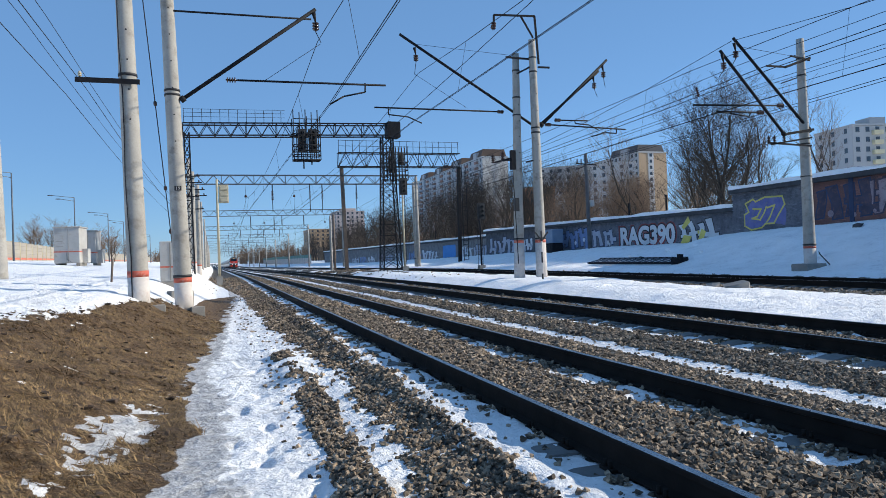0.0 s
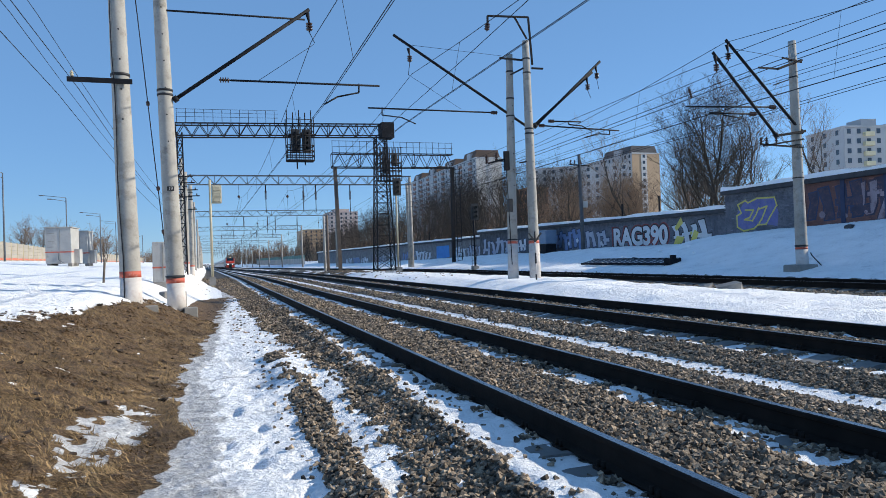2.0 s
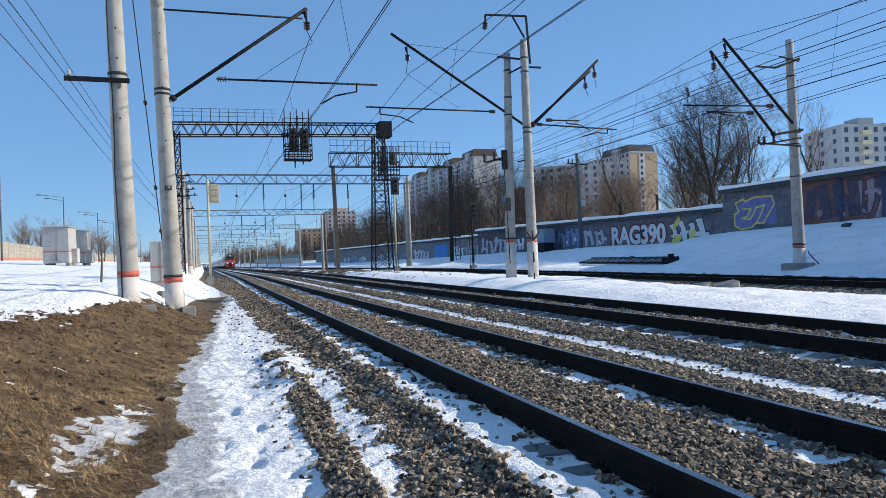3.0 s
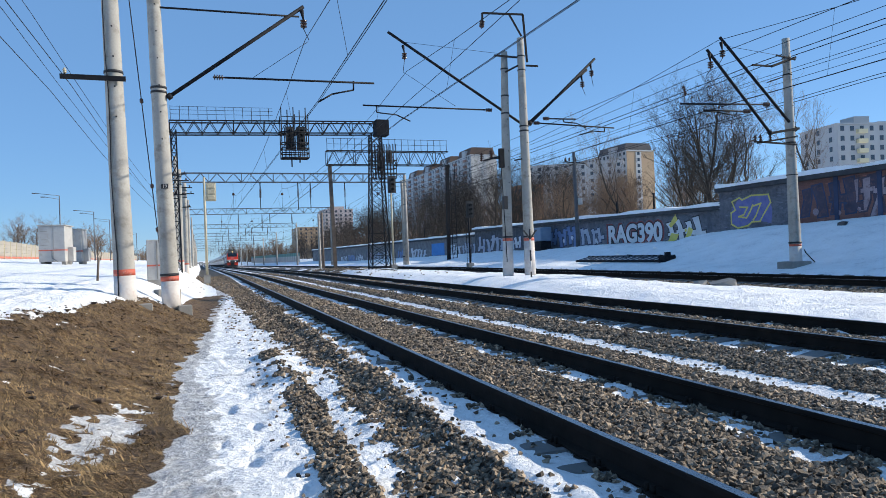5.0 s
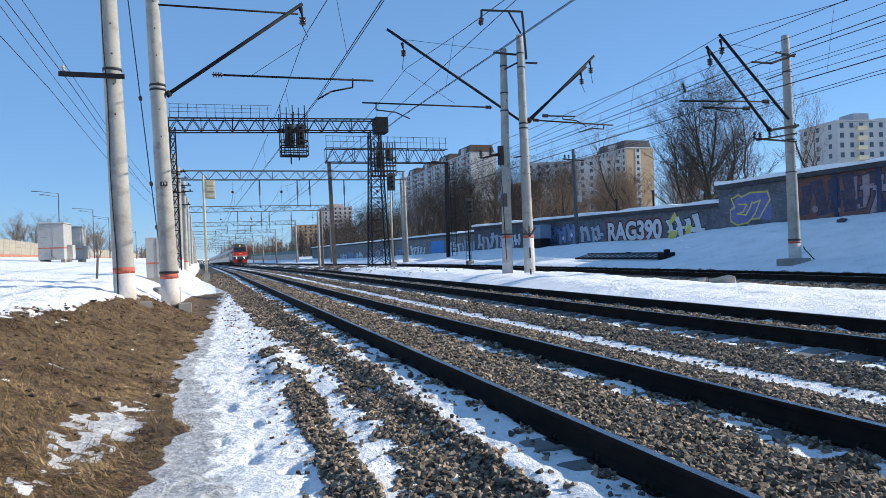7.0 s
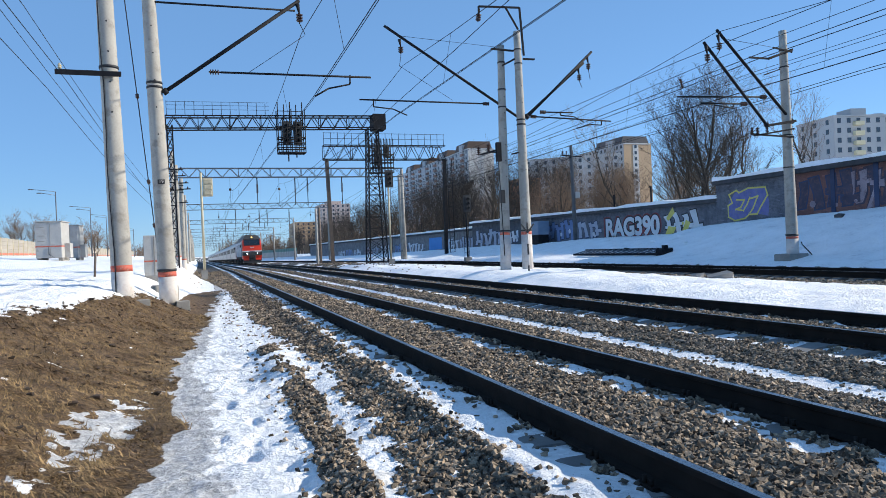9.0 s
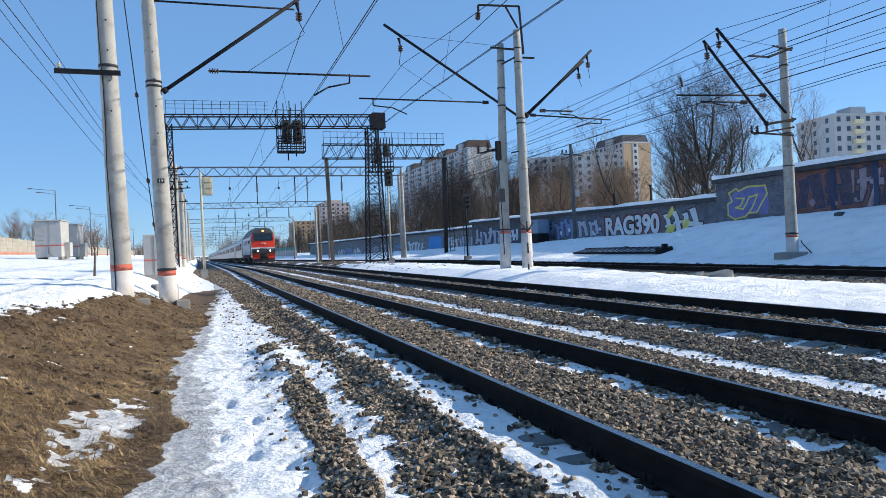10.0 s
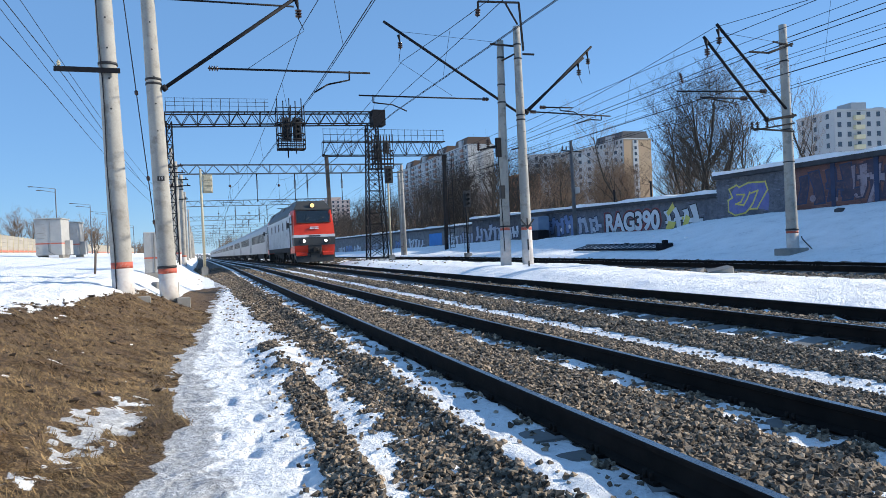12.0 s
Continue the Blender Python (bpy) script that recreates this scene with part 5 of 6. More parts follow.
def wild(parent, x, y, z, width, height, fill, line, accent, seed, count=9, label=""):
    """Interlocked strokes of spray paint: dark outline, fill, accents."""
    rng = random.Random(seed)
    layers = ((line, .022, .07), (fill, .026, 0.0))
    strokes = []
    for i in range(count):
        c = width * (i + .5) / count
        w = width / count * rng.uniform(.28, .42)
        l = rng.uniform(-.35, .35) * width / count
        z0, z1 = rng.uniform(0, .18) * height, rng.uniform(.75, 1.0) * height
        mid = rng.uniform(.35, .65) * height
        strokes.append([(c - w - l, z0), (c + w * .6 - l, z0 + .05), (c + w + l * .2, mid), (c + w * .8 + l, z1), (c - w * .9 + l, z1 - .08), (c - w * .4 + l * .2, mid)])
        if rng.random() < .7:
            h = rng.uniform(.2, .75) * height
            strokes.append([(c - w, h), (c + width / count * .8, h + rng.uniform(-.15, .25)), (c + width / count * .8, h + .2 + rng.uniform(0, .1)), (c - w, h + .2)])
    for mat_, depth, grow_by in layers:
        for k, s in enumerate(strokes):
            bm = B()
            cx_, cz_ = sum(p for p, _ in s) / len(s), sum(q for _, q in s) / len(s)
            shard(bm, x, y, z, [(p + (grow_by if p > cx_ else -grow_by), q + (grow_by if q > cz_ else -grow_by)) for p, q in s], depth + .0002 * k)
            part("painted_stroke", bm, mat_, parent, label if mat_ is fill and k == 0 else "")
    for k in range(count // 2):
        bm = B()
        c, q = rng.uniform(.05, .9) * width, rng.uniform(.1, .8) * height
        r = rng.uniform(.08, .2)
        shard(bm, x, y, z, [(c + r * math.cos(a * .9), q + r * math.sin(a * .9)) for a in range(7)], .036 + .0004 * k)
        part("painted_spot", bm, accent, parent)


def make_graffiti():
    mid = tagged(new("wall_art_middle"), "spray-painted letters and wild shapes on the low wall", "graffiti")
    mid.matrix_basis = pose(0, 0, 0)
    X = 30.0
    lettering("RAG390", mid, X, 46.35, 1.22, 1.75, 7.1, SPRAY_RED, .11, .024, 0, .98, label="thin red spray outline")
    lettering("RAG390", mid, X, 46.2, 1.3, 1.6, 6.85, SPRAY_BLACK, .09, .028, 0, .98, label="black letter outline")
    lettering("RAG390", mid, X, 46.1, 1.37, 1.45, 6.65, SPRAY_WHITE, .04, .032, 0, .99, label="fat white spray-painted letters")
    wild(mid, X, 39.0, 1.35, 3.6, 1.75, SPRAY_WHITE, SPRAY_BLACK, SPRAY_YELLOW, 7, 4, "angular white and yellow spray-painted letters")
    bm = B()
    shard(bm, X, 38.9, 1.35, [(0, 0), (.9, .1), (1.2, .5), (.4, .6)], .04)
    shard(bm, X, 38.7, 2.3, [(.2, 0), (.9, .5), (.7, .9), (0, .2)], .041)
    shard(bm, X, 37.2, 1.4, [(.0, 0), (.5, .0), (.9, .7), (.5, .9)], .042)
    part("graffiti", bm, SPRAY_YELLOW, mid)
    wild(mid, X, 57.5, 1.2, 6.6, 1.9, SPRAY_BLUE, SPRAY_NAVY, SPRAY_WHITE, 3, 8, "tangled blue and white spray-painted shapes")
    wild(mid, X, 50.4, 1.35, 3.4, 1.5, SPRAY_GREY, SPRAY_NAVY, SPRAY_WHITE, 9, 4)
    wild(mid, X, 73.2, .95, 7.5, 2.0, SPRAY_GREY, SPRAY_NAVY, SPRAY_BLUE, 13, 6, "dark blue spray-painted letters")
    wild(mid, X, 65, 1.1, 3.4, 1.6, SPRAY_WHITE, SPRAY_NAVY, SPRAY_GREY, 15, 4)
    tall = tagged(new("wall_art_tall"), "blue shapes with yellow outlines on the tall wall", "graffiti")
    X = 29.5
    bm = B()
    shard(bm, X, 32.35, 2.0, [(0, .25), (.5, .0), (2.0, .35), (3.0, .15), (3.1, .9), (2.85, 1.7), (1.6, 1.8), (.6, 1.65), (.05, 1.1)], .022)
    part("graffiti", bm, SPRAY_VIOLET, tall, "violet-blue spray-painted panel")
    bm = B()
    k = 0
    for line in (((0, .25), (.0, .9), (.35, 1.05), (.1, 1.55), (.7, 1.75), (.9, 1.6), (1.6, 1.8), (2.85, 1.75), (3.0, 1.3), (2.5, .7), (2.2, .3), (1.6, .3), (1.3, .1), (.5, 0), (.0, .25)),
                 ((.7, 1.2), (1.3, 1.15), (1.0, .75), (.6, .65), (1.2, .55), (1.5, .9), (1.7, 1.25)), ((1.8, 1.2), (2.3, 1.3), (1.9, .6), (1.7, .4))):
        for (p0, q0), (p1, q1) in zip(line, line[1:]):
            k += 1
            d = Vector((p1 - p0, q1 - q0)).normalized() * .05
            nrm = Vector((-d.y, d.x)) * .9
            bm = B()
            shard(bm, X, 32.35, 2.0, [(p0 - d.x + nrm.x, q0 - d.y + nrm.y), (p1 + d.x + nrm.x, q1 + d.y + nrm.y), (p1 + d.x - nrm.x, q1 + d.y - nrm.y), (p0 - d.x - nrm.x, q0 - d.y - nrm.y)], .028 + .0003 * k)
            part("painted_line", bm, SPRAY_YELLOW, tall)
    wild(tall, 29.46, 27.4, 2.05, 3.4, 2.1, SPRAY_DARKBLUE, SPRAY_NAVY, SPRAY_PINK, 33, 4, "dark blue strokes of faded letters")
    wild(tall, 29.46, 24.6, 2.15, 1.9, 1.9, SPRAY_PINK, SPRAY_DARKBLUE, SPRAY_PINK, 35, 3, "pale pink strokes of faded letters")
    wild(tall, 29.46, 23.4, 2.1, 3.4, 2.1, SPRAY_DARKBLUE, SPRAY_DARKBLUE, SPRAY_PINK, 37, 5)
    wild(tall, 29.46, 19.6, 2.1, 6.0, 2.1, SPRAY_PINK, SPRAY_DARKBLUE, SPRAY_PINK, 39, 6)
    for y in (27.55, 25.2, 22.9):
        bm = B()
        box(bm, 29.41, 29.455, y - .12, y + .12, 1.7, 4.5)
        part("painted_line", bm, SPRAY_NAVY, tall)
    far = tagged(new("wall_art_far"), "row of painted letters and a blue panel on the far wall", "graffiti")
    X = 30.3
    for i, (y, w, f, l) in enumerate(((118, 6, SPRAY_WHITE, SPRAY_GREY), (109, 7, SPRAY_BLUE, SPRAY_NAVY), (101, 7.5, SPRAY_WHITE, SPRAY_NAVY), (125.5, 5.5, SPRAY_GREY, SPRAY_NAVY), (131, 6, SPRAY_PINK, SPRAY_GREY), (141, 7, SPRAY_WHITE, SPRAY_NAVY), (149, 7, SPRAY_BLUE, SPRAY_GREY), (158, 8, SPRAY_WHITE, SPRAY_NAVY), (84.5, 5, SPRAY_WHITE, SPRAY_GREY), (79, 4.5, SPRAY_GREY, SPRAY_NAVY))):
        wild(far, X + bendf(y), y, .7 - .012 * (y - 80), w, 1.6, f, l, SPRAY_GREY, 20 + i, 5)
    bm = B()
    shard(bm, X + bendf(90), 91, .75, [(0, 0), (5.5, .15), (5.4, 1.75), (.1, 1.7)], .022)
    part("graffiti", bm, SPRAY_CYAN, far, "plain bright blue painted panel")


def make_bank_things():
    x, y = 28.6, 55.0
    t = thing("wall_cabinet", pose(x, y, wall_base(y) + .2), "blue-grey metal cabinet standing against the wall", "cabinet")
    bm = B()
    bevel(box(bm, -.5, .6, -1.1, 1.1, .9, 2.1), .03)
    part("upper_box", bm, CAB_BLUE, t)
    bm = B()
    bevel(box(bm, -.45, .6, -1.0, 1.0, -.3, .88), .03)
    part("lower_box", bm, DARK_STEEL, t)
    # steel frame lying in the snow
    t = thing("steel_frame", pose(22.6, 33.6, ground_z(22.6, 33.6).item() - .04, 0, 0, -90), "dark steel lattice frame lying half buried in snow", "steel frame")
    bm = B()
    for yy, zz in ((-.45, .0), (.45, .24)):
        beam(bm, (-4.2, yy, zz), (4.2, yy, zz), .08, .12)
    part("side_beam", bm, DARK_STEEL, t)
    me = mesh_of("rung", beam(B(), (0, -.45, .02), (.35, .45, .27), .07), GREY_STEEL)
    for i in range(15):
        share("rung", me, t, pose(-4.1 + i * .56, 0, 0))
    bm = B()
    box(bm, 3.9, 4.4, -.35, .35, -.1, .25)
    box(bm, 4.1, 4.3, -.12, .12, .25, .45)
    part("end_plate", bm, DARK_STEEL, t)
    rng = np.random.default_rng(3)
    shapes = stone_shapes(5, rng)
    for i, (x, y, s) in enumerate(((24.2, 36.0, .7), (23.6, 34.2, .5), (24.8, 33.4, .45), (23.0, 37.2, .4), (25.5, 31.8, .4), (23.3, 32.4, .3), (24.4, 30.0, .3), (27.0, 22.8, .5), (14.6, 16.4, .8), (14.1, 16.9, .5))):
        v, f = shapes[i % 5]
        me = from_arrays("rubble_lump", v * s * np.array([1, 1, .7]), f, BLOCK if i > 7 else TAR if i % 2 else SNOW)
        tagged(new("rubble_lump", me), "broken lump half sunk in the snow", "rubble", "rubble lumps").matrix_basis = pose(x, y, ground_z(x, y).item() + .06 * s, 0, 0, 40 * i)
    x, y = 21.0, 45.0
    bm = B()
    bevel(box(bm, -.12, .12, -.12, .12, -.3, .38), .03)
    single("marker_stone", bm, BEIGE_PAINT, "short pale concrete marker in the snow", "marker", m=pose(x, y, ground_z(x, y).item()))
    # pipes on the garage roof
    for y, x, h in ((28.3, 30.2, 1.0), (28.8, 30.6, .8), (40.3, 30.0, 1.1), (45.0, 30.1, .9), (95, 30.6, 1.2)):
        bm = B()
        tube(bm, (0, 0, -.4), (0, 0, h), .07, n=8)
        tube(bm, (0, 0, h), (0, 0, h + .08), .1, n=8)
        z = (4.6 if y < 33 else 3.65 if y < 74 else 3.4)
        single("vent_pipe", bm, DARK_STEEL, "dark vent pipe on the garage roof", "pipe", "vent pipes", m=pose(x, y, z))
    # green fence beyond the far wall
    t = thing("green_fence", pose(0, 0, 0), "long green and grey fence in the distance", "fence", kind="structure")
    me, me2 = mesh_of("fence_panel", box(B(), -.05, .05, 0, 3.9, -.5, 1.6), CABINET), mesh_of("fence_top", box(B(), -.04, .04, 0, 3.9, 1.6, 2.6), FENCE_GREEN)
    for i in range(40):
        y = 205 + i * 4
        x = 27 + bendf(y) * .6 - .02 * (y - 205)
        share("fence_panel", me, t, pose(x, y, .1))
        share("fence_top", me2, t, pose(x, y, .1))


def make_dead_grass():
    """Flattened dead blades on the slope by the path."""
    rng = np.random.default_rng(12)
    n = 300000
    x = rng.uniform(-5.0, .4, n)
    y = 3.0 + 17 * rng.uniform(0, 1, n) ** 1.5
    g = ground_masks(x, y)[0]
    keep = (g + .15 * rng.normal(size=n) > .55) & (lattice_noise(x * 4, y * 4, 3) * .6 + lattice_noise(x * 13, y * 11, 5) * .5 + .22 * rng.normal(size=n) > .42)
    x, y = x[keep], y[keep]
    z = ground_z(x, y) + .003
    n = len(x)
    flow = 2.9 + 3.4 * (lattice_noise(x * 1.9, y * 1.9, 7) - .5) + 2.4 * (lattice_noise(x * 7, y * 7, 8) - .5) + rng.normal(0, .7, n)
    length, tilt, w = rng.lognormal(-2.85, .45, n), np.abs(rng.normal(.22, .26, n)), rng.uniform(.0015, .0042, n)
    dx, dy = np.cos(flow), np.sin(flow)
    base = np.stack([x, y, z], -1)
    mid = base + np.stack([dx * length * .5, dy * length * .5, length * np.sin(tilt) * .8], -1)
    tip = base + np.stack([dx * length, dy * length, length * np.sin(tilt) * .7], -1)
    side = np.stack([-dy * w, dx * w, np.zeros(n)], -1)
    verts = np.stack([base - side, base + side, mid + side * .8, mid - side * .8, tip], 1).reshape(-1, 3)
    k = (np.arange(n) * 5)[:, None]
    faces = np.concatenate([k + np.array([[0, 1, 2]]), k + np.array([[0, 2, 3]]), k + np.array([[3, 2, 4]])])
    tagged(new("dead_grass", from_arrays("dead_grass", verts, faces, STRAW)), "matted dead brown grass on the slope", "grass", kind="stuff")


CLOD = surface("dark_wet_soil", (.02, .013, .009), (.085, .055, .035), .95, 0, 8, 60, .6, .006, island=.5)
def make_clods():
    """Crumbs of soil and matted turf along the edge of the thawed slope."""
    rng = np.random.default_rng(23)
    n = 5200
    x = rng.uniform(-6.0, .4, n)
    y = rng.uniform(5.0, 24.0, n)
    g = ground_masks(x, y)[0]
    near_top = np.exp(-((y - thaw_edge(x)) / 1.3) ** 2)
    keep = (rng.uniform(0, 1, n) < .2 * g + .6 * near_top * (x < -.3)) & (g + .5 * near_top > .3)
    x, y = x[keep], y[keep]
    z = ground_z(x, y) + .005
    shapes = stone_shapes(8, rng)
    vs, fs, base = [], [], 0
    for i in range(len(x)):
        v, f = shapes[i % 8]
        s = .04 * rng.lognormal(0, .35)
        a = rng.uniform(0, 6.28)
        c, d = math.cos(a), math.sin(a)
        vs.append(np.stack([(v[:, 0] * c - v[:, 1] * d) * s * 1.5 + x[i], (v[:, 0] * d + v[:, 1] * c) * s * 1.5 + y[i], v[:, 2] * s + z[i]], -1))
        fs.append(f + base)
        base += len(v)
    tagged(new("soil_crumbs", from_arrays("soil_crumbs", np.concatenate(vs), np.concatenate(fs), CLOD)), "dark crumbs of thawed soil and turf", "soil", kind="stuff")


TWIG_DARK = surface("dark_bare_twigs", (.028, .023, .02), (.075, .058, .046), .95, 0, .4, 5, 0, 0)
DARK_POLE = surface("dark_weathered_pole", (.06, .062, .066), (.13, .132, .136), .85, 0, 2, 20, .3, .004)
STRAW = surface("dead_straw", (.045, .027, .012), (.36, .235, .105), .85, 0, 1.5, 20, 0, 0, island=.7)
PANEL_WHITE = surface("white_facade_panels", (.35, .35, .355), (.45, .45, .445), .8, 0, .06, 1.0, .05, .01)
PANEL_TAN = surface("tan_facade", (.34, .23, .14), (.42, .30, .19), .85, 0, .08, 1.0, .05, .01)
PANEL_GREY = surface("warm_grey_facade", (.44, .42, .39), (.54, .51, .47), .85, 0, .08, 1.0, .05, .01)
PANEL_PINK = surface("pinkish_facade", (.44, .36, .33), (.54, .44, .40), .85, 0, .08, 1.0, .05, .01)
PANEL_ORANGE = surface("orange_brick_facade", (.36, .17, .09), (.46, .24, .13), .85, 0, .08, 1.0, .05, .01)
ROOF_DARK = surface("dark_grey_roof", (.06, .06, .065), (.10, .10, .105), .8, 0, .1, 2, .05, .01)
ROOF_BROWN = surface("dark_brown_roof", (.07, .045, .035), (.12, .08, .06), .8, 0, .1, 2, .05, .01)
BALCONY_RED = surface("red_brown_balcony", (.26, .15, .12), (.36, .21, .165), .8, 0, .2, 2, .05, .01)
BALCONY_YELLOW = surface("pale_yellow_balcony", (.55, .48, .30), (.66, .58, .38), .8, 0, .2, 2, .05, .01)
PANE = glass_mat("window_glass", (.04, .055, .075))
SPRAY_WHITE = surface("white_spray_paint", (.50, .53, .56), (.70, .72, .74), .8, 0, 1.2, 18, .1, .003)
SPRAY_BLACK = surface("black_spray_paint", (.012, .012, .016), (.04, .04, .048), .7, 0, 1.2, 18, .1, .003)
SPRAY_RED = surface("dark_red_spray_paint", (.20, .04, .04), (.30, .07, .07), .8, 0, 1.2, 18, .1, .003)
SPRAY_YELLOW = surface("yellow_spray_paint", (.55, .48, .10), (.70, .62, .18), .8, 0, 1.2, 18, .1, .003)
SPRAY_BLUE = surface("blue_spray_paint", (.10, .17, .34), (.22, .30, .48), .8, 0, 1.2, 18, .1, .003)
SPRAY_NAVY = surface("navy_spray_paint", (.02, .03, .07), (.05, .07, .14), .8, 0, 1.2, 18, .1, .003)
SPRAY_GREY = surface("grey_blue_spray_paint", (.30, .34, .42), (.45, .49, .56), .8, 0, 1.2, 18, .1, .003)
SPRAY_VIOLET = surface("violet_blue_spray_paint", (.10, .11, .30), (.19, .20, .42), .8, 0, 2.2, 18, .1, .003, stain=(.19, .21, .26))
SPRAY_DARKBLUE = surface("faded_dark_blue_paint", (.04, .035, .06), (.085, .07, .1), .85, 0, 2.0, 18, .1, .003, stain=(.14, .085, .085))
SPRAY_PINK = surface("faded_pink_paint", (.24, .19, .215), (.38, .31, .335), .85, 0, 1.2, 18, .1, .003, stain=(.17, .11, .12))
SPRAY_CYAN = surface("bright_blue_paint", (.04, .20, .50), (.07, .27, .60), .8, 0, 1.2, 18, .1, .003)
CAB_BLUE = surface("blue_grey_metal_paint", (.14, .20, .28), (.22, .29, .38), .6, .1, 1.2, 18, .1, .003)
FENCE_GREEN = surface("green_fence_paint", (.08, .20, .17), (.13, .28, .24), .7, 0, .5, 8, .05, .003)


# ---- wall of garages ----
BRICK_LONG, BRICK_HIGH = .255, .078


def wall_base(y):
    return float(right_bank(y)) - .35


def make_wall_run(name, x, y0, y1, top0, top1, mortar, brick, label, bricks_from=None, bricks_to=None, roof_out=.35):
    """A long brick wall with a felted, snow-covered roof edge."""
    w = thing(name, pose(x, y0, 0), label, "wall", kind="structure")
    n = max(2, int((y1 - y0) / 4))
    bm = B()
    rows = []
    for i in range(n + 1):
        y = (y1 - y0) * i / n
        c = bendf(y0 + y)
        top = top0 + (top1 - top0) * i / n
        lo = wall_base(y0 + y) - .6
        rows.append([bm.verts.new(p) for p in ((c, y, lo), (c, y, top), (c + 4.5, y, top + .1), (c + 4.5, y, lo))])
    for a, b in zip(rows, rows[1:]):
        for k in range(4):
            bm.faces.new((a[k], a[(k + 1) % 4], b[(k + 1) % 4], b[k]))
    bm.faces.new(rows[0][::-1])
    bm.faces.new(rows[-1])
    part("masonry", bm, mortar, w)
    for nm, z0, z1, out, mt, lb in (("eave", -.14, .1, roof_out, TAR, "dark felted roof edge"), ("roof_snow", .1, .31, roof_out - .03, SNOW, "band of snow on the roof")):
        bm = B()
        rows = []
        for i in range(n * 3 + 1):
            y = (y1 - y0) * i / (n * 3)
            c = bendf(y0 + y)
            top = top0 + (top1 - top0) * i / (n * 3) - .22
            k = .09 * math.sin(i * 1.7) * math.sin(i * .61) if mt is SNOW else 0
            rows.append([bm.verts.new(p) for p in ((c - out, y, top + z0), (c - out + k * .6, y, top + z1 + k), (c + 4.6, y, top + z1 + .15 + k), (c + 4.6, y, top + z0))])
        for a, b in zip(rows, rows[1:]):
            for q in range(4):
                bm.faces.new((a[q], a[(q + 1) % 4], b[(q + 1) % 4], b[q]))
        bm.faces.new(rows[0][::-1])
        bm.faces.new(rows[-1])
        part(nm, bm, mt, w, lb)
    return w


def brick_courses(w, x, y0, y1, top0, top1, a, b, mat_b, limit, face=0.0):
    """Single bricks proud of the joints between a and b along the wall."""
    me = mesh_of("brick", box(B(), -.012, .01, .006, BRICK_LONG - .006, .005, BRICK_HIGH - .005), mat_b)
    made, row, rest = 0, 0, B()
    z = 8.0
    cells = []
    y = a
    while y < b:
        t = (y - y0) / (y1 - y0)
        top, lo = top0 + (top1 - top0) * t, wall_base(y) + .1
        k = 0
        zz = math.floor(lo / BRICK_HIGH) * BRICK_HIGH
        while zz + BRICK_HIGH < top:
            cells.append((y + (BRICK_LONG / 2 if int(round(zz / BRICK_HIGH)) % 2 else 0), zz))
            zz += BRICK_HIGH
        y += BRICK_LONG
    random.shuffle(cells)
    for i, (y, z) in enumerate(cells):
        c = bendf(y) + face
        if i < limit:
            share("brick", me, w, pose(c + random.uniform(-.006, .003), y - y0, z))
        else:
            o = random.uniform(-.006, .004)
            box(rest, c - .012 + o, c + .01, y - y0 + .006, y - y0 + BRICK_LONG - .006, z + .005, z + BRICK_HIGH - .005)
    tagged(part("brickwork", rest, mat_b, w), kind="stuff")


def make_walls():
    w1 = make_wall_run("wall_tall", 29.5, -30, 33.3, 4.85, 4.55, MORTAR, None, "tall garage wall, painted brick with graffiti, snow on its roof")
    brick_courses(w1, 29.5, -30, 33.3, 4.85, 4.55, 20.5, 33.2, BRICK, 290)
    w2 = make_wall_run("wall_middle", 30.0, 33.3, 74.0, 3.55, 3.85, MORTAR, None, "long low brick wall covered in graffiti under a snowy roof edge")
    brick_courses(w2, 30.0, 33.3, 74.0, 3.55, 3.85, 33.5, 60, BRICK, 290)
    w3 = make_wall_run("wall_far", 30.3, 74.0, 200.0, 3.3, 3.3, FAR_RENDER, None, "far garage wall with painted panels and a snowy roof edge")
    # red part of the tall wall
    bm = B()
    box(bm, 29.46, 29.5, -30, 27.6, 1.2, 4.3)
    red = single("wall_red_panel", bm, MORTAR_RED, "faded red and pink painted section of the wall", "wall", kind="structure", m=pose(0, 0, 0))
    brick_courses(red, 29.46, 0, 40, 4.25, 4.25, 10, 27.4, BRICK_RED, 280, 29.46)


